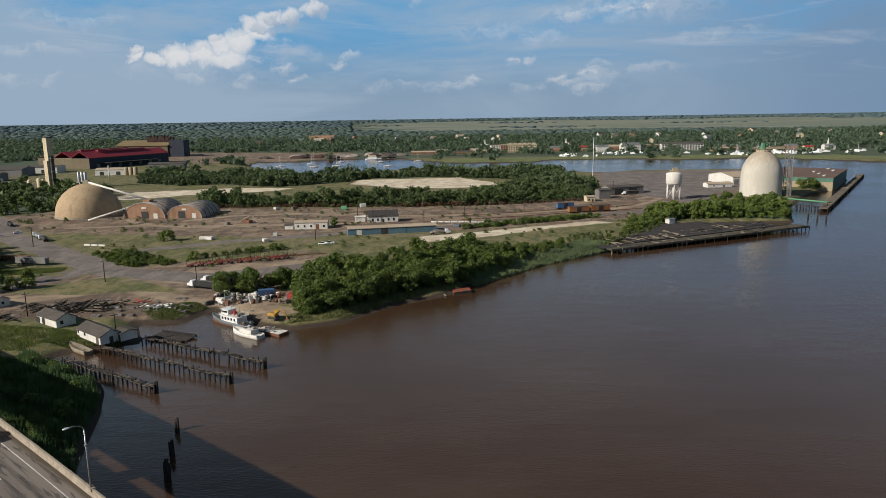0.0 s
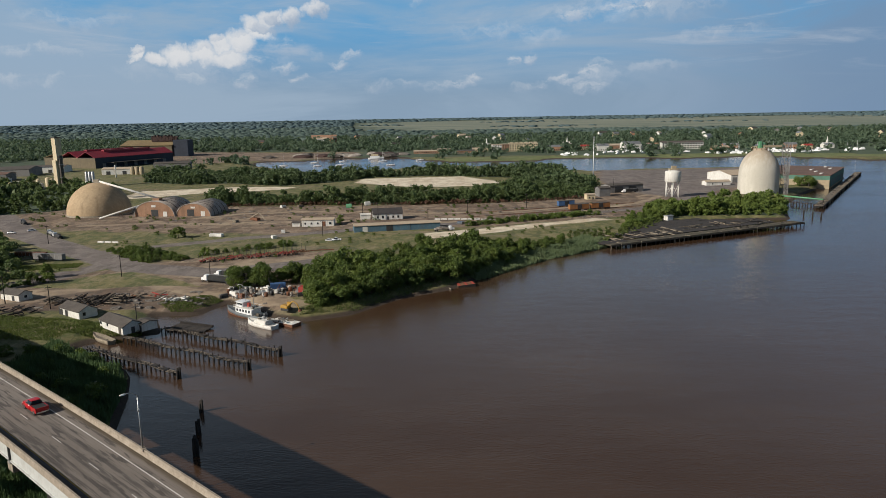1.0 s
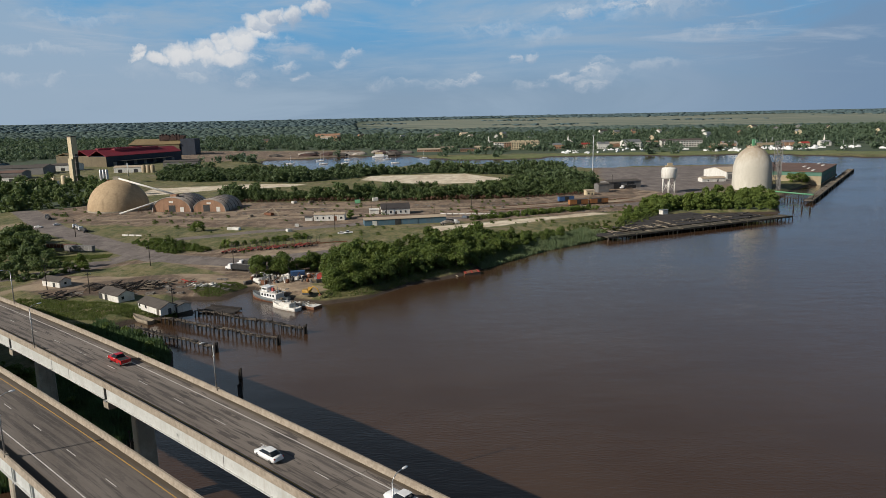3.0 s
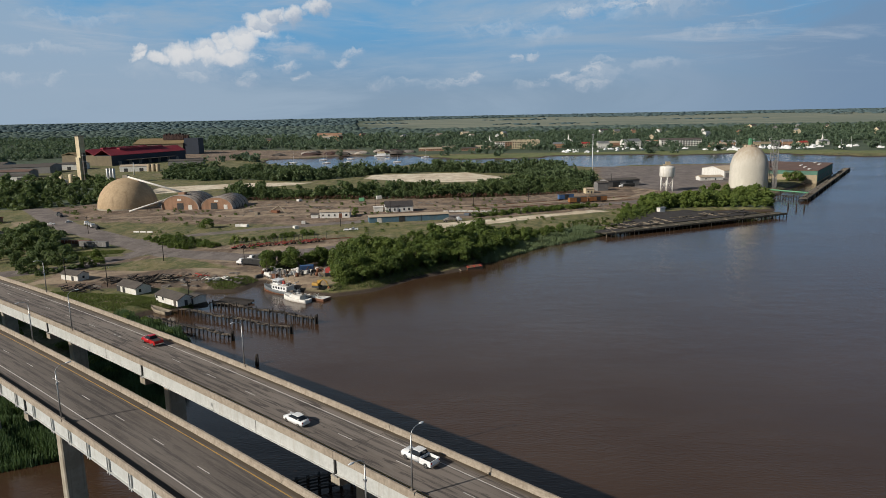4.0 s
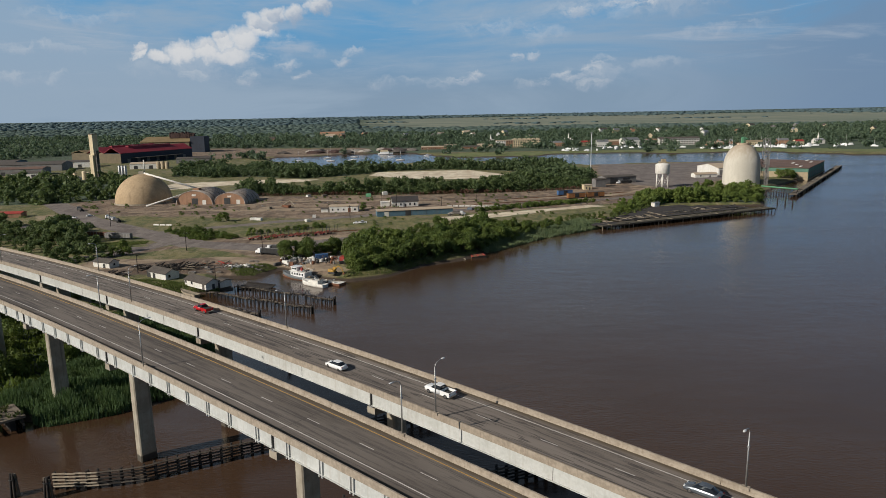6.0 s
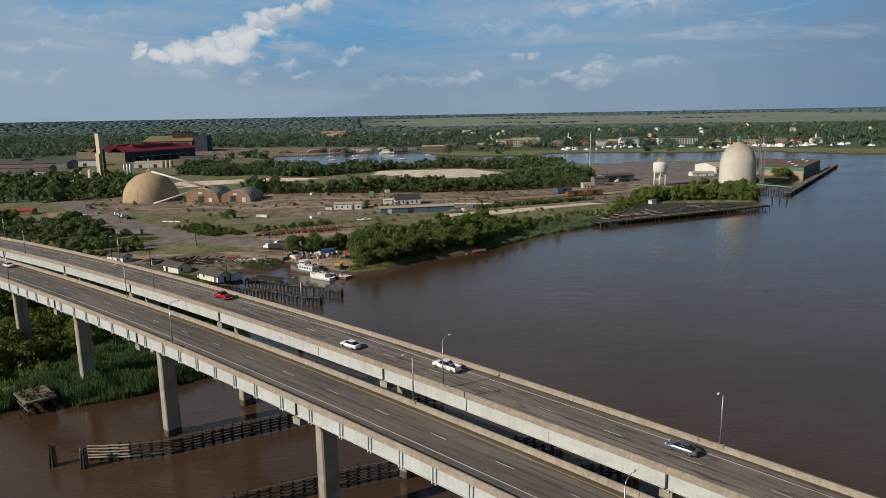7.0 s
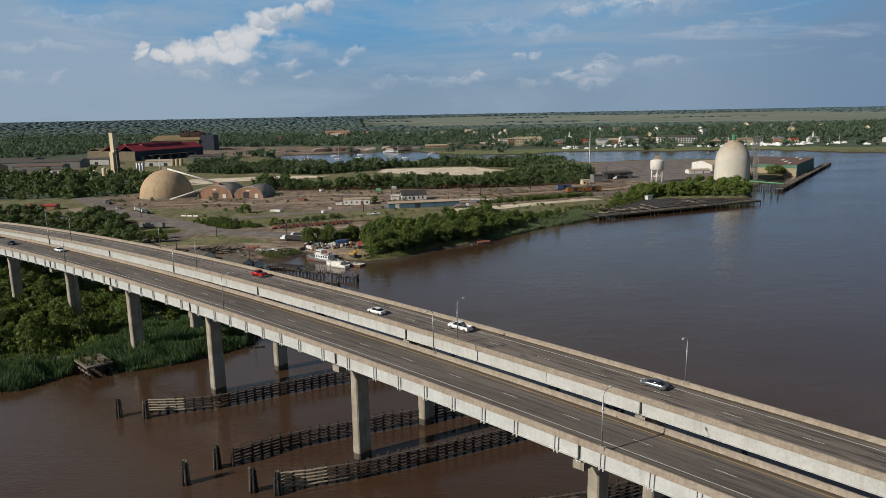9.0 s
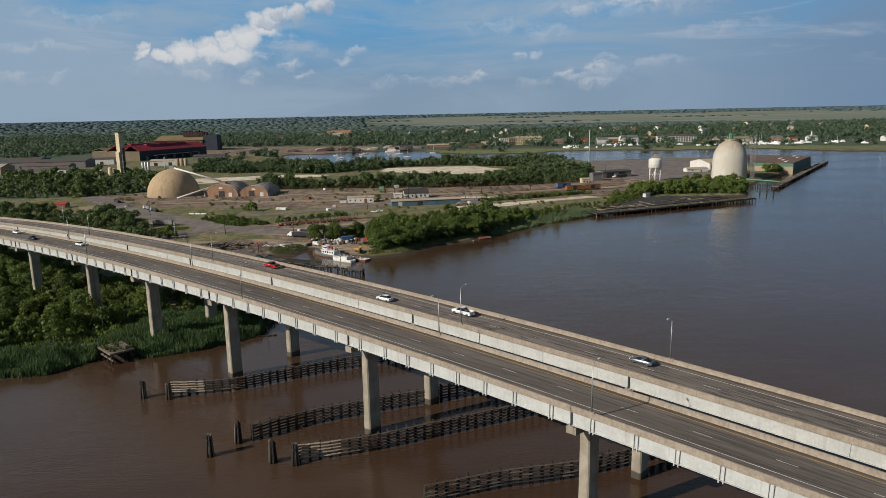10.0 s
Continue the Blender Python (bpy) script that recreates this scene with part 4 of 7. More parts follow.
AWAY = turned
pickup("red paint", "bright red pickup truck with a dark bed cover on the road", frame_on_bridge(-103, 21.3) @ AWAY, True)
sedan("white paint", "white sedan driving on the streaked asphalt", frame_on_bridge(-50, 17.4) @ AWAY)
pickup("white paint", "white crew-cab pickup truck with an open bed", frame_on_bridge(-27.5, 21.2) @ AWAY)
sedan("silver paint", "grey metallic sedan near the white edge line", frame_on_bridge(18, 21.0) @ AWAY)
sedan("white paint", "white car on the farther stretch of the bridge", frame_on_bridge(-190, 1.9))
sedan("navy paint", "dark blue car following on the bridge", frame_on_bridge(-222, -1.6))
sedan("white paint", "small white car at the bridge's inland end", frame_on_bridge(-247, 1.9))


# ---- timber in the water ----
def post(bm, x, y, top, r=0.17, lean=0.05, rng=random):
    rod(bm, (x, y, -1.5), (x + rng.uniform(-lean, lean) * top, y + rng.uniform(-lean, lean) * top, top), r * 1.1, r * 0.9, 7)


def piled(name, mat, parent, x, y, top, r, lean, rng, label=""):
    bm = bmesh.new()
    post(bm, x, y, top, r, lean, rng)
    return part(name, bm, mat, parent, label)


def fender(line, top, label, seed):
    rng = random.Random(seed)
    wall = thing("fender_wall", label, "timber fender", None, "timber fenders under the bridges")
    pts = [Vector((*p, 0)) for p in line]
    spans = [(b - a).length for a, b in zip(pts, pts[1:])]
    total, step = sum(spans), 2.15

    def along(d):
        for a, b, span in zip(pts, pts[1:], spans):
            if d <= span:
                return a.lerp(b, d / span), (b - a).normalized()
            d -= span
        return pts[-1], (pts[-1] - pts[-2]).normalized()
    count = int(total / step)
    for i in range(count + 1):
        p, t = along(i * step)
        side = Vector((-t.y, t.x, 0))
        for off in (0.0, 0.55):
            q = p + side * off
            piled("timber_post", "wood", wall, q.x, q.y, top + rng.uniform(-0.25, 0.35), 0.27, 0.03, rng)
        if i < count:
            q, _ = along((i + 1) * step)
            pale = i < 4 and seed % 2
            for level in range(5):
                z = 0.75 + level * (top - 1.0) / 4 + rng.uniform(-0.06, 0.06)
                bm = bmesh.new()
                rod(bm, Vector((p.x, p.y, z)) - side * 0.22 - t * 0.15, Vector((q.x, q.y, z + rng.uniform(-0.05, 0.05))) - side * 0.22 + t * 0.15, 0.21, 0.21, 4)
                # top wale, and some others, in the lighter timber that paints in lit tops
                part("wale", bm, "pale wood" if pale else "lit grey wood" if level == 4 or rng.random() < 0.3 else "wood", wall)
    return wall


fender([(-86.8, 56.9), (-79, 57.0), (-70.9, 58.9), (-58.1, 66.0), (-44, 73.2), (-10, 86)], 3.7, "long dark timber fender wall with pale end wales", 1)
fender([(-57.8, 29.7), (-53.9, 32.9), (-48.6, 36.6), (-38.9, 41.0), (-26.2, 46.5), (-5.4, 53.6), (16, 61)], 3.9, "curved dark timber fender wall standing in the river", 2)
fender([(-45.3, 20.3), (-40.5, 21.1), (-31.5, 23.8), (-24.7, 26.6), (-12.6, 32.3), (5.9, 40.6), (30, 50)], 3.9, "dark timber fender wall beside the tall pier", 3)
fender([(-18, 3.5), (-3.2, 8.6), (5, 10.3), (12, 12.0), (24.2, 16.9), (48, 26)], 3.9, "dark timber fender wall beyond the channel", 4)


def dolphin(x, y, top, seed):
    rng = random.Random(seed)
    group = thing("dolphin", "cluster of bound dark piles standing in the river", "mooring dolphin", None, "pile clusters in the river")
    for i in range(7):
        a = i * math.tau / 6
        dx, dy = (0, 0) if i == 6 else (0.62 * math.cos(a), 0.62 * math.sin(a))
        bm = bmesh.new()
        rod(bm, (x + dx * 1.35, y + dy * 1.35, -1.5), (x + dx * 0.75, y + dy * 0.75, top + rng.uniform(-0.5, 0.3)), 0.24, 0.20, 8)
        part("timber_post", bm, "wood" if rng.random() < 0.7 else "dock wood", group)
    bm = bmesh.new()
    rod(bm, (x, y, top - 1.0), (x, y, top - 0.75), 0.80, 0.80, 14, False)
    part("band", bm, "dark steel", group)


for n, (x, y, top) in enumerate([(-93.5, 54.8, 4.6), (-86.4, 53.9, 4.3), (-65.2, 22.9, 4.9), (-60.9, 29.0, 5.0), (-50.8, 19.8, 4.9), (-45.8, 18.7, 4.6)]):
    dolphin(x, y, top, n)
for n, (x, y, top, r) in enumerate([(-62.6, 149.2, 3.2, 0.42), (-58.9, 136.8, 3.6, 0.45), (-56.0, 126.6, 4.6, 0.55)]):
    rng = random.Random(50 + n)
    stump = thing("mooring_pile", "rotten black mooring pile alone in the water", "mooring pile", None, "lone piles in the river")
    for i in range(3):
        a = i * 2.1 + n
        piled("timber_post", "wood", stump, x + 0.32 * math.cos(a), y + 0.32 * math.sin(a), top - 0.5 * i, r * 0.75, 0.06, rng)


lone = thing("marker_pole", "thin dark marker pole standing in the river", "pole")
bm = bmesh.new()
rod(bm, (-74.3, 106.8, -1.5), (-74.3, 106.8, 5.2), 0.12, 0.09, 6)
part("shaft", bm, "wood", lone)
part("board", boxed(-74.6, -73.9, 106.7, 106.8, 4.6, 5.0), "wood", lone)
for k in range(4):
    bm = bmesh.new()
    rod(bm, (-77.3 + 1.7 * k, 103.8 + 0.3 * k, 0.05), (-75.9 + 1.7 * k, 104.2 + 0.3 * k, 0.25), 0.22, 0.20, 6)
    part("log", bm, "wood", tagged(new("drift_log"), "dark drift log floating by the marker pole", "log", "drift logs"))


def trestle(a, b, deck, label, seed, top=1.8):
    """A ruined jetty: bents of two piles with caps, stringers that sag and break, a stout cluster at its end."""
    rng = random.Random(seed)
    jetty = thing("ruined_jetty", label, "jetty", None, "ruined timber jetties")
    a, b = Vector((*a, 0)), Vector((*b, 0))
    t = (b - a).normalized()
    side = Vector((-t.y, t.x, 0))
    count = int((b - a).length / 2.0)
    tops = [top + 0.22 * math.sin(k * 0.55 + seed) + rng.uniform(-0.06, 0.06) for k in range(count + 1)]
    for i in range(count + 1):
        p = a.lerp(b, i / count)
        for off in (-0.8, 0.8):
            if rng.random() < 0.93:
                q = p + side * (off + rng.uniform(-0.15, 0.15))
                piled("timber_post", "wood", jetty, q.x, q.y, tops[i] + rng.uniform(0.1, 1.4), 0.20, 0.09, rng)
        bm = bmesh.new()
        rod(bm, Vector((*p.xy, tops[i])) - side * 1.0, Vector((*p.xy, tops[i] + rng.uniform(-0.2, 0.2))) + side * 1.0, 0.19, 0.18, 4)
        part("cap_beam", bm, "wood", jetty)
        if i < count:
            q = a.lerp(b, (i + 1) / count)
            for off in (-0.7, 0.0, 0.7):
                if rng.random() < 0.92:
                    bm = bmesh.new()
                    rod(bm, Vector((*p.xy, tops[i] + 0.28)) + side * off, Vector((*q.xy, tops[i + 1] + 0.28)) + side * (off + rng.uniform(-0.04, 0.04)), 0.16, 0.16, 4)
                    # most stringers use the lighter timber, their lit tops being in its colour
                    part("stringer", bm, "lit grey wood" if rng.random() < 0.75 else "wood", jetty)
            if rng.random() < 0.5:
                bm = bmesh.new()
                rod(bm, Vector((*p.xy, 0.3)) + side * 0.8, Vector((*q.xy, tops[i + 1])) + side * 0.8, 0.12, 0.12, 4)
                part("brace", bm, "wood", jetty)
            if rng.random() < deck:
                for k in range(6):
                    c = p.lerp(q, (k + 0.5) / 6)
                    bm = boxed(-0.15, 0.15, -0.85, 0.85, 0, 0.07)
                    part("plank", bm, "dark dock", jetty).matrix_world = pose(c.x, c.y, tops[i] + 0.43, rng.uniform(-3, 3), rng.uniform(-4, 4), math.degrees(math.atan2(t.y, t.x)) + rng.uniform(-8, 8))
    for k in range(3):
        q = b + t * 0.9 + Vector((0.4 * math.cos(k * 2.1), 0.4 * math.sin(k * 2.1), 0))
        piled("timber_post", "wood", jetty, q.x, q.y, 3.4 - 0.4 * k, 0.32, 0.06, rng)


trestle((-97.5, 213.5), (-53.0, 189.2), 0.06, "long ruined timber jetty with leaning black piles", 11)
trestle((-106.2, 204.2), (-59.4, 178.0), 0.06, "ruined timber jetty running out from the white shed", 12)
trestle((-113, 194.2), (-77.4, 172.2), 0.35, "short ruined jetty sinking beside the reeds", 13, 1.5)

raft = thing("sunken_raft", "half-sunken timber raft beside the jetty", "raft")
for i in range(9):
    part("plank", boxed(-6.8, 6.8, -0.34, 0.34, 0.0, 0.35 if i % 8 else 0.8), "dark dock" if i % 8 else "wood", raft).matrix_world = pose(-90.6, 218.2, 0.15, 2, 1.5, -19) @ pose(0.5 * (i % 3), (i - 4) * 0.72, 0.16 * (i % 3))

stub = thing("pier_stub", "abandoned concrete pier stub with weeds on top", "pier stub")
m = pose(-115.0, 85.4, 0.6, 0, 0, -44)
part("slab", boxed(-5.0, 5.0, -3.6, 3.6, 2.3, 2.85), "dock wood", stub).matrix_world = m
for x in (-4.4, -1.5, 1.5, 4.4):
    for y in (-3, 3):
        bm = bmesh.new()
        rod(bm, (x, y, -1.5), (x, y, 2.3), 0.3, 0.3, 8)
        part("timber_post", bm, "wood", stub).matrix_world = m
rng = random.Random(91)
for k in range(26):
    bm = bmesh.new()
    x, y = rng.uniform(-4.6, 4.6), rng.uniform(-3.2, 3.2)
    for j in range(14):
        rod(bm, (x, y, 2.82), (x + rng.uniform(-0.7, 0.7), y + rng.uniform(-0.7, 0.7), 2.9 + rng.uniform(0.3, 1.1)), 0.10, 0.03, 3, False)
    part("weed", bm, "grass", stub).matrix_world = m
# dark wall added under the slab, standing for its shaded hollow
part("core_wall", boxed(-4.0, 4.0, 0.4, 1.6, -2, 2.28), "wood", stub).matrix_world = m
for y in (-3.0, 3.0):
    part("cross_beam", boxed(-5.3, 5.3, y - 0.2, y + 0.2, 0.5, 0.9), "dock wood", stub).matrix_world = m

# ---- industrial site ----
GROUND = 2.5


def gable(bm, w, d, h, rise, over=0.4, thick=0.25):
    """A two-slope roof over w by d, its ridge along x."""
    ends = []
    for x in (-w / 2 - over, w / 2 + over):
        ends.append([bm.verts.new(p) for p in ((x, -d / 2 - over, h - rise * over / (d / 2)), (x, 0, h + rise), (x, d / 2 + over, h - rise * over / (d / 2)),
                                               (x, d / 2 + over, h - rise * over / (d / 2) + thick), (x, 0, h + rise + thick), (x, -d / 2 - over, h - rise * over / (d / 2) + thick))])
    for j in range(6):
        bm.faces.new((ends[0][j], ends[0][(j + 1) % 6], ends[1][(j + 1) % 6], ends[1][j]))
    for e in ends:
        bm.faces.new((e[0], e[1], e[4], e[5]))
        bm.faces.new((e[1], e[2], e[3], e[4]))
    bmesh.ops.recalc_face_normals(bm, faces=bm.faces)
    return bm


def walls(bm, w, d, h, rise):
    """Four walls with gables, a closed body."""
    low = [bm.verts.new((x, y, 0)) for x, y in ((-w / 2, -d / 2), (w / 2, -d / 2), (w / 2, d / 2), (-w / 2, d / 2))]
    top = [bm.verts.new((v.co.x, v.co.y, h)) for v in low]
    peak = [bm.verts.new((x, 0, h + rise)) for x in (-w / 2, w / 2)]
    bm.faces.new((low[0], low[1], top[1], top[0]))
    bm.faces.new((low[2], low[3], top[3], top[2]))
    bm.faces.new((low[1], low[2], top[2], peak[1], top[1]))
    bm.faces.new((low[3], low[0], top[0], peak[0], top[3]))
    bm.faces.new((top[0], top[1], peak[1], peak[0]))
    bm.faces.new((top[2], top[3], peak[0], peak[1]))
    return bm


def building(name, label, category, x, y, yaw, w, d, h, rise, wall, roof, openings=(), group="", base=GROUND):
    """openings: (side, along, sill, width, height, kind, material) on the sides 's', 'n', 'e', 'w'."""
    house = thing(name, label, category, None, group)
    part("wall", walls(bmesh.new(), w, d, h, rise), wall, house)
    part("roof", gable(bmesh.new(), w, d, h + 0.02, rise), roof, house)
    for side, along, sill, wide, high, kind, mat in openings:
        turn = {"s": 0, "e": 90, "n": 180, "w": 270}[side]
        out = d / 2 if side in "sn" else w / 2
        p = part(kind, boxed(-wide / 2, wide / 2, -0.10, 0.05, sill, sill + high), mat, house)
        p.matrix_world = pose(0, 0, 0, 0, 0, turn) @ pose(along, -out, 0)
        if kind == "window":
            bm = boxed(-wide / 2 - 0.1, wide / 2 + 0.1, -0.16, -0.02, sill - 0.12, sill)
            part("sill", bm, "white", p)
    house.matrix_world = pose(x, y, base, 0, 0, yaw)
    return house


# storage dome
dome = thing("storage_dome", "large ochre-stained concrete storage dome", "storage dome", pose(-262.5, 508, GROUND))
bm = bmesh.new()
spun(bm, [(22.6, 0), (22.6, 0.8)] + [(22.6 * math.cos(a), 0.8 + 22.9 * math.sin(a)) for a in (math.pi / 2 * i / 20 for i in range(1, 20))] + [(0, 23.7)], 64)
part("shell", bm, "dome", dome)
bm = bmesh.new()
spun(bm, [(23.2, 0), (23.2, 1.1), (22.5, 1.1)], 64, False)
part("footing", bm, "concrete", dome)
bm = boxed(-2.0, 2.0, -1.5, 1.5, 22.9, 26.0)
part("head_house", bm, "concrete", dome)
part("hatch", boxed(-7, -3, -1, 1, 21.6, 23.4), "rust", dome)


def conveyor(a, b, label, r=1.1, legs=3):
    belt = thing("conveyor", label, "conveyor", None, "conveyors of the dome")
    bm = bmesh.new()
    rod(bm, a, b, r, r, 12)
    part("gallery", bm, "white", belt)
    a, b = Vector(a), Vector(b)
    for i in range(1, legs + 1):
        p = a.lerp(b, i / (legs + 1))
        bm = bmesh.new()
        for side in (-1, 1):
            rod(bm, (p.x + side * 1.2, p.y + side, GROUND if p.z < 13 else p.z - 5), (p.x, p.y, p.z - r * 0.8), 0.14, 0.14, 5)
        part("leg", bm, "rust", belt)


conveyor((-260, 507, 27.0), (-214, 500, 14.2), "white tube conveyor sloping from the dome's top", 0.75, 0)
conveyor((-212, 499, 14.0), (-247, 475, 3.4), "white tube conveyor sloping down to the yard", 0.65, 2)


def quonset(x, y, w, length, label, door_x):
    barn = thing("arched_barn", label, "barn", None, "arched brick barns")
    r, h, n = w / 2, w * 0.36, 20
    arch = [(-r * math.cos(math.pi * i / n), h * math.sin(math.pi * i / n) ** 0.9) for i in range(n + 1)]
    bm = bmesh.new()
    front = [bm.verts.new((u, 0, z)) for u, z in arch]
    bm.faces.new(front[::-1])
    inner = [bm.verts.new((u, 0.5, z)) for u, z in arch]
    bm.faces.new(inner)
    for i in range(n):
        bm.faces.new((front[i], front[i + 1], inner[i + 1], inner[i]))
    part("front_wall", bm, "brick", barn, "rust-brown brick gable wall")
    bm = bmesh.new()
    rings = [[bm.verts.new((u * k, v, z * k)) for u, z in arch] for v, k in ((-0.15, 1.03), (length, 1.03), (length, 0.985), (-0.15, 0.985))]
    for a, b in zip(rings, rings[1:] + rings[:1]):
        for i in range(n):
            bm.faces.new((a[i], b[i], b[i + 1], a[i + 1])).smooth = True
    bmesh.ops.recalc_face_normals(bm, faces=bm.faces)
    part("roof", bm, "old tin", barn)
    for k in range(1, 5):
        bm = bmesh.new()
        v = length * k / 5
        a, b, c, d = ([bm.verts.new((u * s, v + o, z * s)) for u, z in arch] for o, s in ((0, 1.031), (0, 1.05), (0.5, 1.05), (0.5, 1.031)))
        for p, q in ((a, b), (b, c), (c, d)):
            for i in range(n):
                bm.faces.new((p[i], q[i], q[i + 1], p[i + 1]))
        bmesh.ops.recalc_face_normals(bm, faces=bm.faces)
        part("roof_rib", bm, "roof grey", barn)
    part("back_wall", boxed(-r * 0.8, r * 0.8, length - 0.5, length, 0, h * 0.55), "brick", barn)
    # solid panel; the doorway's unlit inside is put into its dark colour
    part("door", boxed(door_x - 2.6, door_x + 2.6, -0.12, 0.1, 0, 5.0), "dark steel", barn, "dark panel painted as a shaded doorway")
    part("vent", boxed(-1.6, 1.6, -0.15, 0.1, h * 0.62, h * 0.76), "white", barn)
    part("side_door", boxed(r * 0.45, r * 0.45 + 3, -0.12, 0.1, 0, 3.6), "white", barn)
    barn.matrix_world = pose(x, y, GROUND, 0, 0, -6)
    return barn


quonset(-212.8, 487, 30.5, 31, "arched barn with a brick front and tin roof", 0.5)
quonset(-183.5, 485, 25.5, 31, "arched barn with a brick front beside its twin", -2)
part("roof_box", boxed(-2.5, 2.5, 4, 9, 9.9, 12.8), "brick", bpy.data.objects["arched_barn"])

# white silo
silo = thing("cement_silo", "huge chalky white concrete silo with a domed top", "silo", pose(264, 570, GROUND))
bm = bmesh.new()
spun(bm, [(16.2, 0), (16.1, 10), (15.9, 17)] + [(15.8 * math.cos(a) ** 1.06, 17 + 20.2 * math.sin(a)) for a in (math.pi / 2 * i / 18 for i in range(1, 18))] + [(0, 37.2)], 72)
part("shell", bm, "silo", silo)
bm = bmesh.new()
spun(bm, [(5.5, 34.6), (5.5, 37.2), (0, 37.6)], 24, False)
part("crown", bm, "roof sand", silo)
part("head_house", boxed(-1.6, 0.4, -1.2, 1.2, 37.4, 43.0), "green paint", silo, "green filter box on the crown")
bm = bmesh.new()
rod(bm, (1.6, 0, 37.3), (1.6, 0, 42), 0.5, 0.5, 8)
rod(bm, (1.6, 0, 42), (4.2, 0, 40.5), 0.5, 0.5, 8)
part("duct", bm, "green paint", silo)
bm = boxed(2, 17, -1.2, 1.2, 38.0, 39.8)
part("gallery", bm, "tan wall", silo)
for i in range(10):
    a = i * math.tau / 10
    bm = bmesh.new()
    rod(bm, (6.4 * math.cos(a), 6.4 * math.sin(a), 36), (6.4 * math.cos(a), 6.4 * math.sin(a), 38.2), 0.12, 0.12, 5)
    part("rail_post", bm, "rust", silo)


def lattice(name, label, x, y, half, z1, mat, bays, r=0.22):
    tower = thing(name, label, "tower", pose(x, y, GROUND))
    corners = [(-half, -half), (half, -half), (half, half), (-half, half)]
    for cx, cy in corners:
        bm = bmesh.new()
        rod(bm, (cx, cy, 0), (cx, cy, z1), r, r, 5)
        part("post", bm, mat, tower)
    for i in range(bays):
        a, b = z1 * i / bays, z1 * (i + 1) / bays
        for j in range(4):
            p, q = corners[j], corners[(j + 1) % 4]
            for foot in (a, b):
                bm = bmesh.new()
                rod(bm, (*p, foot), (*q, b), r * 0.6, r * 0.6, 4)
                part("brace" if foot == a else "strut", bm, mat, tower)
        if i % 2:
            part("landing", boxed(-half, half, -half, half, b - 0.15, b), mat, tower)
    return tower


lattice("elevator_tower", "grey steel lattice elevator tower beside the silo", 282.5, 563, 2.3, 41, "grey wall", 11, 0.26)
lattice("bucket_elevator", "thin steel bucket elevator by the silo", 279.5, 554, 0.9, 25, "grey wall", 8, 0.22)

# water tank on legs
tank = thing("water_tank", "dirty white water tank on braced steel legs", "water tank", pose(186, 553, GROUND))
bm = bmesh.new()
spun(bm, [(0, 11.6), (5.6, 12.0), (6.3, 13.0), (6.3, 20.2), (6.0, 20.8), (0, 22.6)], 28)
part("drum", bm, "white", tank)
for i in range(6):
    a = i * math.tau / 6 + 0.3
    b = (i + 1) * math.tau / 6 + 0.3
    bm = bmesh.new()
    rod(bm, (5.6 * math.cos(a), 5.6 * math.sin(a), 0), (5.4 * math.cos(a), 5.4 * math.sin(a), 12.4), 0.38, 0.38, 8)
    part("leg", bm, "white", tank)
    bm = bmesh.new()
    rod(bm, (5.5 * math.cos(a), 5.5 * math.sin(a), 1), (5.5 * math.cos(b), 5.5 * math.sin(b), 11), 0.16, 0.16, 5)
    rod(bm, (5.5 * math.cos(a), 5.5 * math.sin(a), 6), (5.5 * math.cos(b), 5.5 * math.sin(b), 6), 0.16, 0.16, 5)
    part("brace", bm, "white", tank)
bm = bmesh.new()
rod(bm, (0, 0, 0), (0, 0, 12), 0.9, 0.9, 10)
part("riser", bm, "white", tank)
part("top_platform", boxed(-3.4, 3.4, -2, 2, 22.2, 23.0), "tan wall", tank)
part("top_box", boxed(-1.5, 2.2, -1.4, 1.4, 23.0, 25.2), "tan wall", tank)

# warehouses at the wharf
g = thing("warehouse", "long tan and green warehouse with a rusty flat roof", "warehouse")
W1 = pose(347, 611, GROUND, 0, 0, 54.5)
part("wall", boxed(0, 108, 0, 66, -3.5, 5.6), "tan wall", g, "tan block lower wall").matrix_world = W1
part("side_cladding", boxed(0.5, 107.5, -0.35, -0.16, -1, 5.6), "green wall", g, "dull green sheet cladding").matrix_world = W1
part("upper_wall", boxed(-0.15, 108.15, -0.15, 66.15, 5.6, 9.4), "green wall", g, "green sheet upper wall").matrix_world = W1
part("roof", boxed(-0.8, 108.8, -0.8, 66.8, 9.4, 10.0), "roof brown", g).matrix_world = W1
for k in range(5):
    part("roof_light", boxed(8 + 22 * k, 20 + 22 * k, 8 + 7 * (k % 3), 10 + 7 * (k % 3), 10.0, 10.5), "white", g).matrix_world = W1
for k in range(9):
    part("door", boxed(6 + 11.5 * k, 10.5 + 11.5 * k, -0.5, -0.1, 0, 5), "grey wall", g).matrix_world = W1
building("warehouse", "low white warehouse with a sandy gable roof", "warehouse", 302, 684, 12, 58, 40, 7.0, 3.4, "white", "roof sand", [("s", -25, 0, 5, 5, "door", "grey wall"), ("s", 5, 0, 5, 5, "door", "grey wall")])
building("office_hut", "small white office beside the warehouse", "hut", 256, 640, 8, 24, 9, 3.2, 1.4, "white", "roof sand", [("s", -6, 1, 1.4, 1.2, "window", "glass"), ("s", 4, 0, 1.2, 2.1, "door", "dark steel")])


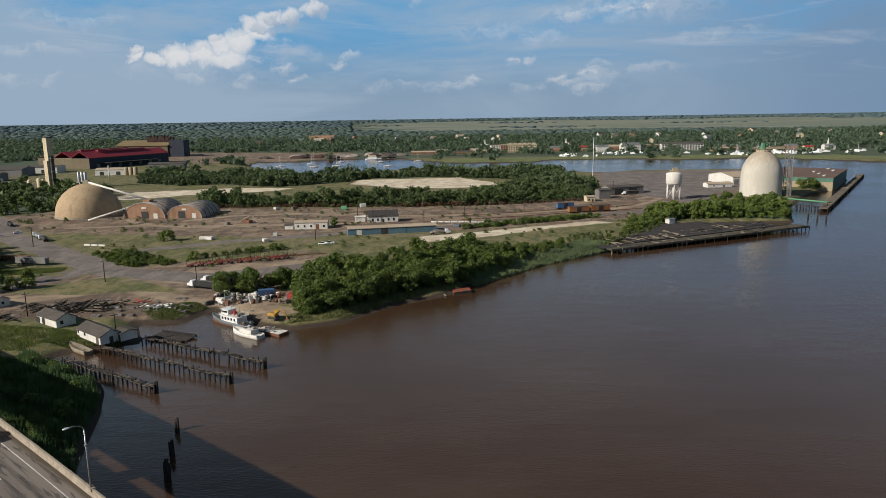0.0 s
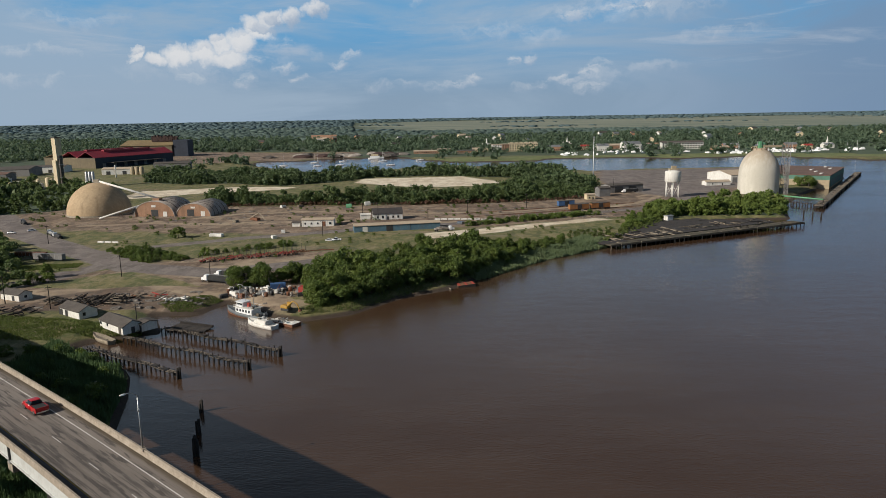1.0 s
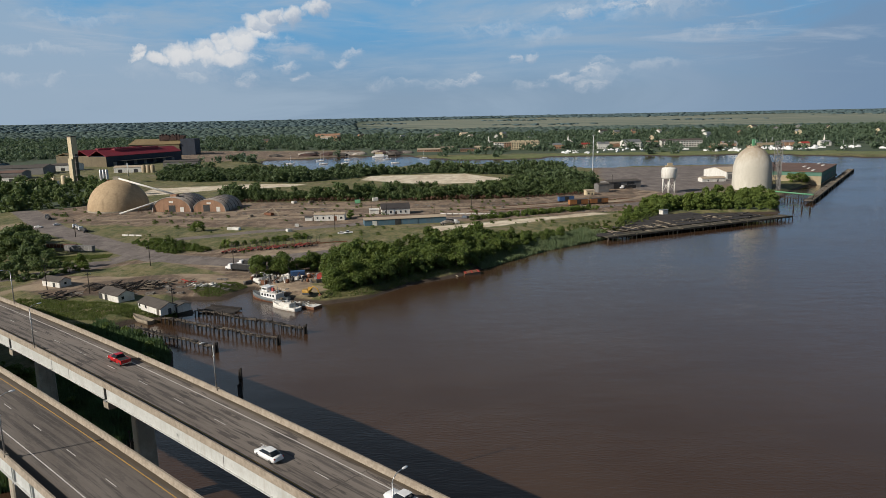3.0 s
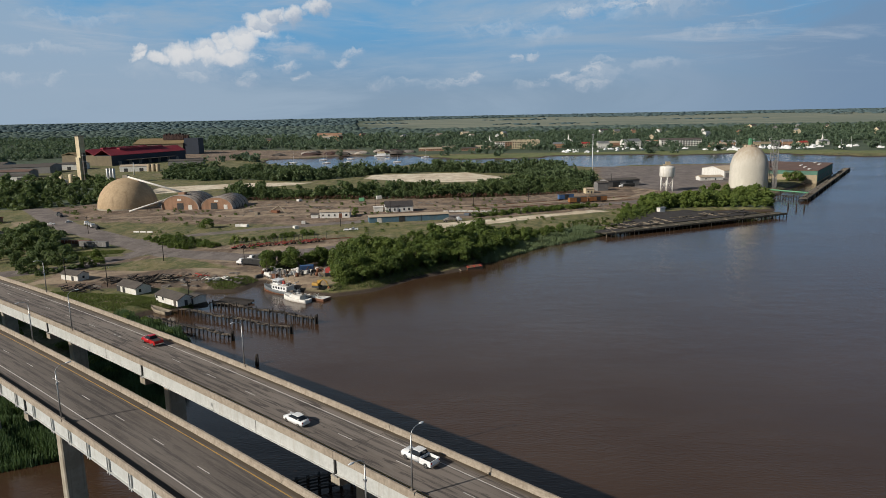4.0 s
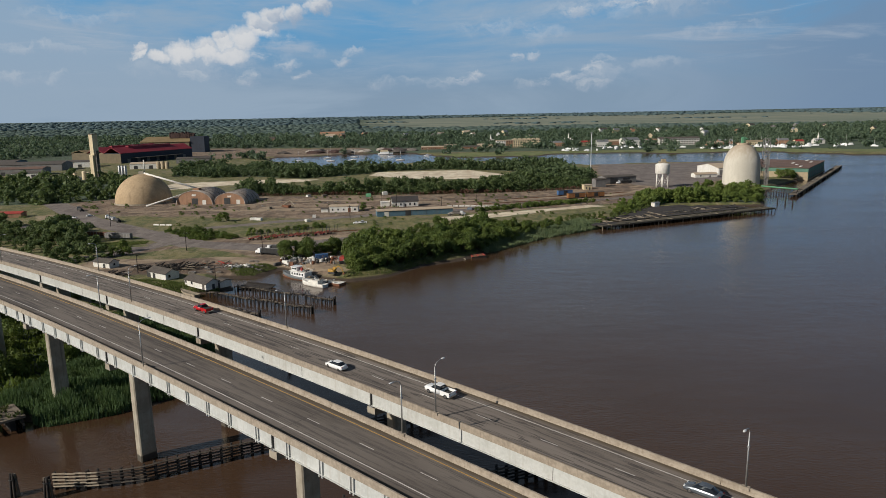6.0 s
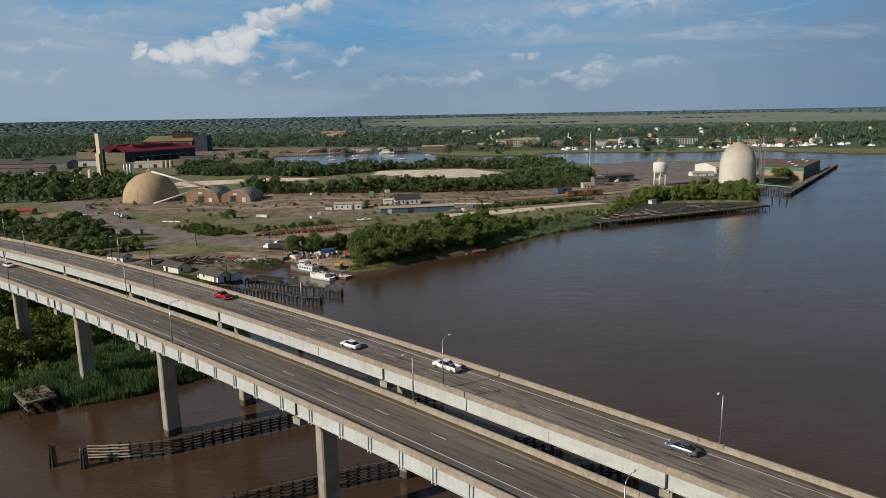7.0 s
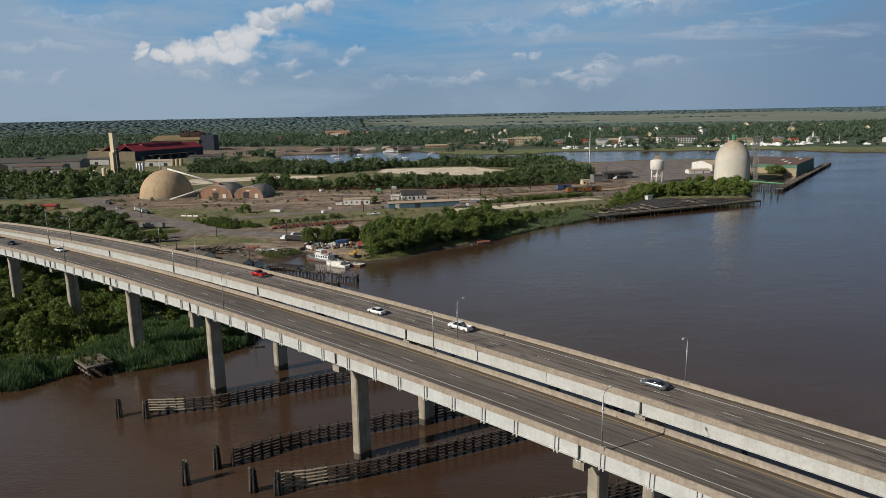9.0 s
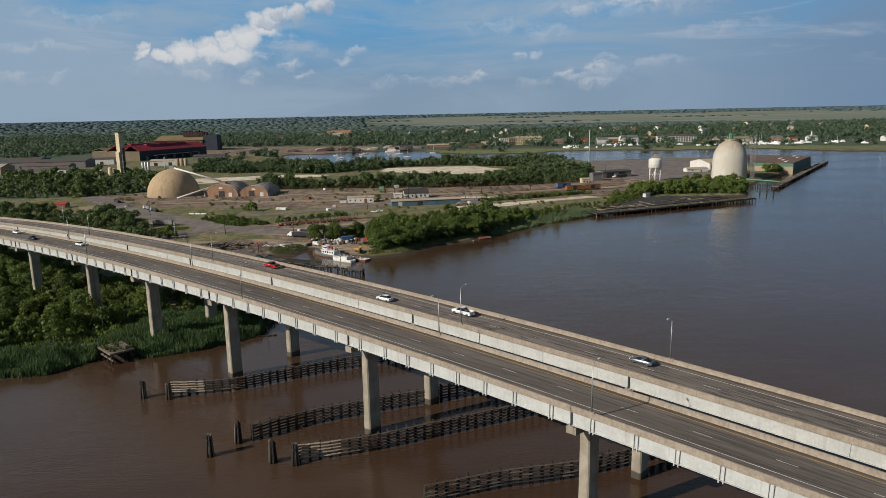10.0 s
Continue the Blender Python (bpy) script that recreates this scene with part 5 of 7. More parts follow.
def wharf(name, label, a, b, width, top, step, seed, deck="dock wood"):
    """A pile wharf from a to b."""
    rng = random.Random(seed)
    quay = thing(name, label, "wharf")
    a, b = Vector((*a, 0)), Vector((*b, 0))
    t = (b - a).normalized()
    length, yaw = (b - a).length, math.degrees(math.atan2(t.y, t.x))
    m = Matrix.Translation(a) @ pose(0, 0, 0, 0, 0, yaw)
    count = int(length / 12)
    for i in range(count):
        x0, x1 = length * i / count, length * (i + 1) / count
        part("deck_slab", boxed(x0 + 0.05, x1 - 0.05, 0, width, top - 0.4 + rng.uniform(-0.06, 0.06), top + rng.uniform(-0.04, 0.04)), deck, quay).matrix_world = m
    part("fender_beam", boxed(0, length, -0.30, -0.02, top - 0.75, top - 0.35), "wood", quay).matrix_world = m
    part("kerb", boxed(0, length, 0.1, 0.5, top + 0.01, top + 0.3), deck, quay).matrix_world = m
    for i in range(int(length / step) + 1):
        for y in (0.2, width - 0.4):
            bm = bmesh.new()
            rod(bm, (i * step, y, -1.5), (i * step, y - (0.25 if y < 1 else 0), top - 0.5 + (rng.uniform(0, 0.9) if y < 1 and rng.random() < 0.3 else 0)), 0.26, 0.24, 6)
            part("timber_post", bm, "pale wood" if y < 1 and rng.random() < 0.4 else "wood", quay).matrix_world = m
    for i in range(int(length / 3.2)):
        bm = boxed(-rng.uniform(0.4, 2.4), rng.uniform(0.4, 2.4), -0.16, 0.16, 0, rng.uniform(0.12, 0.4))
        part("loose_beam", bm, rng.choice(("wood", "dock wood", "pale wood", "dark dock")), quay).matrix_world = m @ pose(rng.uniform(2, length - 2), rng.uniform(0.9, width - 0.6), top + 0.03, 0, 0, rng.choice((0, 90)) + rng.uniform(-14, 14))
    return quay


wharf("wharf", "old timber and concrete wharf on dark piles", (86, 344.5), (221, 409.5), 9, 2.6, 3.4, 21, "moss dock")
wharf("wharf", "long low wharf in front of the warehouse", (272, 482), (456, 745), 6, 2.6, 5.0, 22, "dock wood")
rng = random.Random(23)
ruin = thing("ruined_dock", "collapsed dock platform with scattered beams", "ruined dock")
R = pose(86, 344.5, 0, 0, 0, 25.7)
for i in range(60):
    x, y = rng.uniform(6, 135), rng.uniform(10.5, 24)
    part("beam", boxed(-rng.uniform(2, 7), rng.uniform(2, 7), -0.2, 0.2, 0, 0.35), rng.choice(("wood", "dock wood", "pale wood")), ruin).matrix_world = R @ pose(x, y, rng.uniform(2.95, 3.2), 0, rng.uniform(-2, 2), rng.choice((0, 90)) + rng.uniform(-15, 15))
for i in range(12):
    x = 30 + 9.2 * i
    reach = min(30 + (x - 30) * 0.6, 62 - (x - 85) * 0.72)
    for j in range(int((reach - 9.5) / 9.2)):
        part("platform", boxed(-4.6, 4.6, -4.6, 4.6, 0, 0.3), "dark dock", ruin).matrix_world = R @ pose(x, 14.3 + 9.2 * j, 2.55 + rng.uniform(0, 0.12), rng.uniform(-0.6, 0.6), rng.uniform(-0.6, 0.6), rng.uniform(-1.5, 1.5))
part("platform", boxed(-9, 9, -6, 6, 0, 0.5), "dark dock", ruin).matrix_world = R @ pose(8, 11, 2.2)
building("dock_hut", "little pale hut on the old dock", "hut", 142.5, 427, 25, 4.5, 3.5, 3.2, 0.3, "white", "steel", base=2.4)
bm = bmesh.new()
rod(bm, (262, 528, 5.0), (281, 499, 5.0), 0.6, 0.6, 8)
pipe = thing("dock_pipe", "pale green pipeline on trestles over the water", "pipeline")
part("pipe", bm, "green paint", pipe)
for k in range(4):
    bm = bmesh.new()
    rod(bm, (262 + 6.3 * k, 528 - 9.7 * k, -1.5), (262 + 6.3 * k, 528 - 9.7 * k, 4.6), 0.3, 0.3, 6)
    part("trestle", bm, "wood", pipe)
trestle((255, 512), (276, 490), 0.9, "low timber walkway out to the wharf", 24, 2.2)
for n, (x, y) in enumerate([(247, 449), (250, 444), (244, 455), (228, 458)]):
    rng = random.Random(80 + n)
    stump = thing("mooring_pile", "old mooring pile standing off the wharf", "mooring pile", None, "lone piles in the river")
    piled("timber_post", "wood", stump, x, y, 3.5, 0.5, 0.06, rng)

# tower plant and steel mill
plant = thing("process_tower", "tall cream clad process tower above the plant", "tower", pose(-408, 720, GROUND, 0, 0, -30) @ Matrix.Scale(0.955, 4))
part("lower_shaft", boxed(-4.6, 2, -3.6, 3.6, 0, 31), "cream", plant)
part("upper_shaft", boxed(-3.3, 3.6, -2.6, 4.0, 30.5, 55), "cream", plant)
part("lift_shaft", boxed(3.6, 5.6, -1, 2.4, 0, 36), "roof grey", plant)
part("cap", boxed(-3.6, 3.9, -2.9, 4.3, 55, 56), "roof grey", plant)
part("side_duct", boxed(-6.6, -4.6, -2, 1, 0, 18), "cream", plant)
for k in range(5):
    part("landing", boxed(3.6, 7.0, -2, 3, 7 * k + 5, 7 * k + 5.3), "steel", plant)
rng = random.Random(31)
for k in range(16):
    x, y = -410 + rng.uniform(-50, 22), 722 + rng.uniform(-10, 26)
    if abs(x + 406) < 10:
        x -= 20
    r, h = rng.uniform(1.2, 2.8), rng.uniform(3, 9)
    vat = thing("process_tank", "pale upright process tank in the plant", "tank", pose(x, y, GROUND), "tanks of the plant")
    bm = bmesh.new()
    spun(bm, [(r, 0), (r, h), (r * 0.6, h + r * 0.35), (0, h + r * 0.5)], 16)
    part("shell", bm, "white" if k % 3 else "cream", vat)
for k in range(3):
    vat = thing("storage_silo", "slim grey storage silo", "silo", pose(-402 + 3.6 * k, 764, GROUND), "tanks of the plant")
    bm = bmesh.new()
    spun(bm, [(1.6, 0), (1.6, 13), (0.8, 14.2), (0, 14.4)], 14)
    part("shell", bm, "steel", vat)
for k in range(3):
    vat = thing("storage_tank", "squat salmon-coloured storage tank", "tank", pose(-408 + 6 * k, 893, GROUND), "tanks of the plant")
    bm = bmesh.new()
    spun(bm, [(2.7, 0), (2.7, 9.5), (0, 10.6)], 16)
    part("shell", bm, "tan wall", vat)
bm = bmesh.new()
rod(bm, (0, 0, 0), (0, 0, 16), 0.8, 0.6, 10)
part("chimney", bm, "white").matrix_world = pose(-405, 840, GROUND)
tagged(bpy.data.objects["chimney"], "slim white chimney standing behind the dome", "chimney")

mill = thing("steel_mill", "huge steel mill with long red sheet roofs", "mill")
MM = pose(-519, 1021, GROUND, 0, 0, 67)
part("wall", boxed(0, 155, 0, 36, 0, 15.5), "navy wall", mill, "dark blue long side wall").matrix_world = MM
part("end_wall", boxed(-0.6, 0.0, 0, 108, 0, 15), "mill wall", mill, "olive sheet end wall").matrix_world = MM
part("rear_wall", boxed(0, 155, 36, 108, 0, 15.2), "tan wall", mill).matrix_world = MM
for k in range(3):
    bm = gable(bmesh.new(), 157, 35.8, 15.5, 8.5 if k < 2 else 4.0, 0.4, 0.6)
    part("roof", bm, "roof red" if k < 2 else "roof gold", mill).matrix_world = MM @ pose(77.5, 18 + 36 * k, 0)
    part("ridge_vent", boxed(30, 120, -3, 3, 23.0, 26.0), "roof red", mill).matrix_world = MM @ pose(0, 18 + 36 * k, -4 if k > 1 else 0)
for k in range(7):
    part("loading_door", boxed(12 + 20 * k, 18 + 20 * k, -0.3, -0.05, 0, 6.5), "grey wall", mill).matrix_world = MM
part("canopy", boxed(20, 120, -14, -0.4, 7.5, 8.2), "roof grey", mill).matrix_world = MM
melt = thing("melt_shop", "tall ochre-roofed melt shop with dark roof gear", "mill")
part("wall", boxed(-622, -524, 1330, 1400, 2.5, 24), "mill wall", melt)
bm = gable(bmesh.new(), 100, 72, 0, 9, 0.5, 0.8)
part("roof", bm, "roof gold", melt).matrix_world = pose(-573, 1365, 24)
part("dark_annex", boxed(-522, -494, 1332, 1362, 2.5, 34), "navy wall", melt)
rng = random.Random(33)
for k in range(22):
    x = -570 + 2.3 * k
    part("roof_gear", boxed(x, x + rng.uniform(1.2, 2.6), 1350, 1358, 31, 38 + rng.uniform(0, 6)), "dark rust", melt)
part("roof_gear", boxed(-570, -518, 1351, 1357, 39, 40.5), "dark rust", melt)
SHEDS = [(-600, 905, 8, 110, 40, 9, 3, "grey wall", "roof grey"), (-560, 830, 8, 60, 26, 8, 2, "grey wall", "roof brown"), (-520, 780, 8, 36, 18, 6, 2, "white", "roof grey"), (-640, 800, 5, 80, 36, 9, 4, "tan wall", "roof sand"),
         (-700, 980, 5, 90, 40, 8, 3, "blue wall", "roof grey"), (-560, 960, 8, 60, 30, 8, 2, "white", "roof grey"), (-430, 905, 10, 40, 18, 7, 2, "white", "roof sand"), (-400, 1010, 10, 50, 20, 7, 2, "grey wall", "roof grey")]
for x, y, yaw, wd, dp, h, rise, wall, roof in SHEDS:
    building("plant_shed", "low plant shed near the steel mill", "shed", x, y, yaw, wd, dp, h, rise, wall, roof, [("s", -wd * 0.3, 0, 5, 4.5, "door", "dark steel"), ("s", wd * 0.2, 0, 5, 4.5, "door", "dark steel")], "sheds of the plant")
rng = random.Random(34)
for k in range(26):
    x, y = rng.uniform(-330, -60), rng.uniform(1205, 1290)
    heap = thing("scrap_heap", "dull brown scrap heap on the far bank", "scrap heap", pose(x, y, GROUND), "scrap heaps on the far bank")
    bm = bmesh.new()
    bmesh.ops.create_icosphere(bm, subdivisions=2, radius=1)
    for v in bm.verts:
        v.co = Vector((v.co.x * 14, v.co.y * 9, max(v.co.z, 0) * 5)) * (1 + 0.35 * noise.noise(v.co * 2 + Vector((k, 0, 0))))
    part("mound", bm, ("junk", "dark rust", "roof grey")[k % 3], heap)

# yard buildings
building("store_shed", "long white store shed with small dark windows", "shed", -83, 431, 2, 20.5, 8, 4.2, 0.8, "white", "roof sand", [("s", x, 1.4, 1.0, 1.2, "window", "glass") for x in (-8, -4, 0)] + [("s", 4, 0, 2, 3.2, "door", "rust"), ("s", 8, 1.2, 1.4, 1.4, "window", "glass")])
building("lean_to", "small lean-to at the store shed", "shed", -97, 430, 2, 5, 5, 2.6, 0.4, "white", "roof grey")
building("site_house", "white house with a dark roof and long porch", "house", -40.5, 457, 10, 20, 10, 4.0, 3.2, "white", "dark roof", [("s", x, 1.0, 1.2, 1.6, "window", "glass") for x in (-7, -3.5, 3.5, 7)] + [("s", 0, 0, 1.2, 2.2, "door", "dark steel"), ("w", 0, 1.0, 1.2, 1.4, "window", "glass")])
building("site_annex", "small white cabin beside the house", "cabin", -55.5, 457, 10, 6.5, 5, 3.2, 0.5, "white", "white")
blue = building("boat_shed", "long faded blue shed with a pale sheet roof", "shed", -31, 410.5, 11.5, 53, 10, 3.8, 0.8, "blue wall", "roof sand", [("s", 8, 0, 0.3, 4.2, "panel_joint", "dark steel"), ("s", -5, 0, 4, 3.6, "door", "dark steel"), ("s", -20, 0, 3, 3.2, "door", "white")])
building("gate_hut", "cream gatehouse by the rail yard", "hut", 117, 546, 10, 7, 6, 4.0, 0.6, "cream", "roof sand", [("s", -1.5, 1, 1.3, 1.4, "window", "glass"), ("s", 1.5, 0, 1.1, 2.1, "door", "dark steel")])
building("loading_shed", "grey open loading shed beside parked tankers", "shed", 157, 600, 20, 34, 14, 6, 1.2, "grey wall", "roof grey", [("s", -8, 0, 8, 5, "door", "dark steel"), ("s", 6, 0, 8, 5, "door", "dark steel")])
building("pump_house", "dark pump house among pipes", "hut", 132, 566, 15, 10, 8, 7, 1, "grey wall", "roof grey")
building("riverside_shed", "white riverside shed with a worn grey roof", "shed", -111.0, 212.2, -39, 16, 6.8, 2.6, 1.6, "white", "roof grey", [("s", x, 1.2, 0.9, 1.2, "window", "glass") for x in (-7, -2.5)] + [("e", 0, 0, 1.2, 2.1, "door", "dark steel"), ("s", 6.0, 0, 1.6, 2.4, "door", "roof grey")])
building("shed_wing", "small open-fronted wing of the riverside shed", "shed", -102.3, 211.6, -39, 4.6, 5.4, 2.5, 0.6, "white", "roof grey", [("s", -1.5, 0.8, 1.0, 1.4, "window", "glass"), ("s", 1.5, 0, 1.2, 2.1, "door", "dark steel")])
building("old_shed", "peeling white shed with a broken porch", "shed", -134.6, 230, -35, 13.5, 6.6, 2.7, 1.6, "white", "roof grey", [("s", -6, 0, 2.6, 2.2, "door", "dark steel"), ("s", -2, 0, 1.8, 2.2, "door", "dark steel"), ("e", -1.5, 1, 1, 1.2, "window", "glass")])
building("small_shed", "small white shed under the trees", "shed", -172, 254.5, -25, 11, 5.5, 2.6, 1.3, "white", "roof grey", [("s", 2, 0, 1.4, 2, "door", "dark steel"), ("e", 0, 1, 1, 1, "window", "glass")])


def boxcar(x, y, yaw, mat, label, length=15.2, high=3.4):
    wagon = thing("freight_wagon", label, "railway wagon", None, "wagons in the rail yard")
    part("body", boxed(-length / 2, length / 2, -1.5, 1.5, 1.1, 1.1 + high), mat, wagon)
    part("roof", boxed(-length / 2 - 0.1, length / 2 + 0.1, -1.55, 1.55, 1.1 + high, 1.3 + high), "roof grey", wagon)
    part("door", boxed(-1.7, 1.7, -1.62, -1.5, 1.3, 0.9 + high), "dark steel", wagon)
    part("frame", boxed(-length / 2 - 0.5, length / 2 + 0.5, -1.2, 1.2, 0.8, 1.1), "dark steel", wagon)
    for bx in (-length / 2 + 2.4, length / 2 - 2.4):
        bogie = part("bogie", boxed(bx - 1.3, bx + 1.3, -1.1, 1.1, 0.45, 0.8), "dark steel", wagon)
        for wx in (-0.9, 0.9):
            bm = bmesh.new()
            rod(bm, (bx + wx, -0.85, 0.46), (bx + wx, 0.85, 0.46), 0.46, 0.46, 14)
            part("wheel", bm, "rust", bogie)
    wagon.matrix_world = pose(x, y, GROUND, 0, 0, yaw)


boxcar(95.5, 482, 18, "orange car", "faded orange boxcar with a dark door")
boxcar(112, 487.5, 18, "orange car", "faded orange boxcar coupled behind another")
boxcar(90, 503, 18, "blue paint", "blue boxcar on the second track", 13)
for n, off in enumerate((0.0, 19.0)):
    rails = thing("rail_track", "rusty railway track through the yard", "railway track", pose(60, 471 + off, GROUND + 0.1, 0, 0, 18))
    for y in (-0.75, 0.75):
        part("rail", boxed(-50, 90, y - 0.06, y + 0.06, 0.1, 0.28), "rust", rails)


def tank_truck(x, y, yaw, label):
    lorry = thing("tank_truck", label, "tank truck", None, "parked tank trucks")
    bm = hull_of(bmesh.new(), [(-9, 1.0, 0.9, 1.2, 3.1), (-8.6, 1.2, 1.1, 1.1, 3.4), (2.8, 1.2, 1.1, 1.1, 3.4), (3.2, 1.0, 0.9, 1.2, 3.1)])
    part("tank", bm, "rubber", lorry, "black tank with a pale top walkway")
    part("top_cover", boxed(-8.6, 2.8, -0.5, 0.5, 3.38, 3.46), "grey wall", lorry)
    for k in range(5):
        bm = bmesh.new()
        box(bm, -8.2 + 2.6 * k, -8.08 + 2.6 * k, -1.26, 1.26, 1.1, 3.2)
        part("band", bm, "rubber", lorry)
    part("chassis", boxed(-9, 6.4, -0.5, 0.5, 0.8, 1.1), "dark steel", lorry)
    part("cab", hull_of(bmesh.new(), [(3.9, 1.2, 1.1, 0.9, 3.1), (5.4, 1.2, 1.1, 0.9, 3.2), (5.8, 1.1, 1.0, 0.9, 2.2), (7.2, 1.0, 0.9, 0.8, 1.9)]), "white paint", lorry)
    part("windscreen", boxed(5.45, 5.75, -0.95, 0.95, 2.15, 2.9), "glass", lorry)
    wheels(lorry, (-8.2, -6.9, 3.6, 6.4), 1.2, 0.52, 0.4)
    lorry.matrix_world = pose(x, y, GROUND, 0, 0, yaw)
    return lorry


tank_truck(-100, 276.5, 155, "parked tank truck with a black tank and white cab")
tank_truck(-97, 284, 155, "tank truck parked behind its twin")
tank_truck(160, 588, 200, "silver tank truck at the loading shed")


def flat_truck(x, y, yaw, paint, label, load=None):
    lorry = thing("lorry", label, "lorry", None, "lorries on the site road")
    part("bed", boxed(-7, 2.2, -1.2, 1.2, 1.0, 1.25), "dark steel", lorry)
    part("cab", hull_of(bmesh.new(), [(2.5, 1.2, 1.1, 0.8, 3.0), (4.0, 1.2, 1.1, 0.8, 3.0), (4.4, 1.1, 1.0, 0.8, 2.0), (5.6, 1.0, 0.9, 0.8, 1.8)]), paint, lorry)
    part("windscreen", boxed(4.05, 4.3, -0.95, 0.95, 2.0, 2.8), "glass", lorry)
    if load:
        part("load", hull_of(bmesh.new(), [(-6.8, 1.0, 0.6, 1.25, 2.0), (-4, 1.1, 0.9, 1.25, 2.9), (0, 1.1, 0.8, 1.25, 2.7), (2.0, 1.0, 0.6, 1.25, 2.1)]), load, lorry)
    wheels(lorry, (-6, -4.8, 2.4, 4.8), 1.2, 0.52, 0.4)
    lorry.matrix_world = pose(x, y, GROUND, 0, 0, yaw)


flat_truck(-246, 411, 132, "white paint", "white lorry parked on the site road", "steel")
flat_truck(-236, 400, 135, "white paint", "white flatbed lorry parked on the site road", "dark steel")
flat_truck(-292, 460, 130, "silver paint", "grey lorry at the bend of the site road", "dark steel")
flat_truck(-1, 401, 20, "white paint", "white service truck beside the blue shed", "junk")
sedan("white paint", "white car parked on the yard", pose(-66.6, 373, GROUND, 0, 0, 5))
pickup("white paint", "white pickup truck parked on the grass", pose(-63, 374, GROUND, 0, 0, 185))
for n, (x, y) in enumerate([(-276, 420), (-281, 408), (-268, 428)]):
    sedan("white paint", "white car parked at the roadside lot", pose(x, y, GROUND, 0, 0, 20 * n))
building("roadside_stall", "low red-roofed stall by the road", "stall", -330, 432, 5, 22, 8, 3, 1, "brick", "red steel")


def trailer(x, y, yaw, mat, label, length=17.0, high=2.7, name="box_trailer"):
    van = thing(name, label, "trailer")
    part("body", boxed(-length / 2, length / 2, -1.25, 1.25, 1.1, 1.1 + high), mat, van)
    for k in range(1, 8):
        x0 = -length / 2 + length * k / 8
        part("side_post", boxed(x0 - 0.06, x0 + 0.06, -1.31, -1.25, 1.15, 1.05 + high), "steel", van)
    part("chassis", boxed(-length / 2, length / 2, -0.6, 0.6, 0.75, 1.1), "dark steel", van)
    wheels(van, (-length / 2 + 1.5, -length / 2 + 2.8), 1.2, 0.5, 0.4)
    van.matrix_world = pose(x, y, GROUND, 0, 0, yaw)


trailer(-201, 329.5, -12, "grey wall", "long grey box trailer beside the road")
trailer(-216, 339.5, -12, "rust", "long rusty trailer loaded with scrap", 18, 1.8)

# red chassis frames in a row
for k in range(11):
    x, y = -119 + 4.2 * k, 322.5 + 1.6 * k
    rack = thing("trailer_frame", "red skeletal trailer frame standing in a row", "trailer frame", None, "red trailer frames in the lot")
    bm = bmesh.new()
    for yy in (-0.9, 0.9):
        box(bm, -5, 5, yy - 0.12, yy + 0.12, 0.9, 1.2)
    for xx in (-5, -2.5, 0, 2.5, 4.8):
        box(bm, xx, xx + 0.2, -1.2, 1.2, 0.95, 1.15)
    part("frame", bm, "rust" if k % 3 == 1 else "red steel", rack)
    for xx in (-4.9, 4.7):
        for yy in (-1.15, 1.05):
            part("stake", boxed(xx, xx + 0.12, yy, yy + 0.12, 1.15, 4.3), "dark steel", rack)
    wheels(rack, (-4, -2.8), 1.15, 0.48, 0.35)
    rack.matrix_world = pose(x, y, GROUND, 0, 0, 72 + 3 * math.sin(k * 1.7))
for k in range(6):
    x, y = -84 + 4 * k, 340 + 1.2 * k
    beam = thing("steel_beam", "rusty steel beam lying in the grass", "beam", pose(x, y, GROUND + 0.1, 0, 0, 10 + 9 * math.sin(k * 2.3)), "beams in the grass")
    part("beam", boxed(-4, 4, -0.25, 0.25, 0, 0.45), "rust", beam)


def digger(x, y, yaw, label):
    machine = thing("excavator", label, "excavator")
    for side in (-1.15, 1.15):
        part("track", hull_of(bmesh.new(), [(-1.9, 0.3, 0.3, 0.25, 0.7), (-1.5, 0.3, 0.3, 0, 0.95), (1.5, 0.3, 0.3, 0, 0.95), (1.9, 0.3, 0.3, 0.25, 0.7)]), "dark steel", machine).matrix_world = pose(0, side, 0)
    body = part("body", hull_of(bmesh.new(), [(-2.2, 1.2, 1.1, 1.1, 2.0), (-1.8, 1.3, 1.2, 1.0, 2.3), (0.6, 1.3, 1.2, 1.0, 2.2), (1.2, 1.2, 1.1, 1.0, 1.9)]), "yellow paint", machine)
    part("cab", boxed(0.0, 1.5, 0.2, 1.25, 1.9, 3.3), "yellow paint", machine)
    part("cab_glass", boxed(0.15, 1.55, 0.3, 1.3, 2.4, 3.15), "glass", machine)
    bm = bmesh.new()
    rod(bm, (0.9, -0.4, 1.9), (3.6, -0.4, 4.2), 0.34, 0.28, 6)
    rod(bm, (3.6, -0.4, 4.2), (5.6, -0.4, 3.2), 0.3, 0.24, 6)
    part("boom", bm, "yellow paint", machine)
    bm = bmesh.new()
    rod(bm, (5.5, -0.4, 3.4), (6.6, -0.4, 0.9), 0.24, 0.18, 6)
    part("dipper", bm, "yellow paint", machine)
    part("bucket", hull_of(bmesh.new(), [(6.0, 0.5, 0.5, 0.1, 0.9), (6.6, 0.55, 0.55, 0, 1.1), (7.1, 0.5, 0.5, 0.3, 0.9)]), "rust", machine)
    machine.matrix_world = pose(x, y, GROUND, 0, 0, yaw) @ Matrix.Scale(0.9, 4)


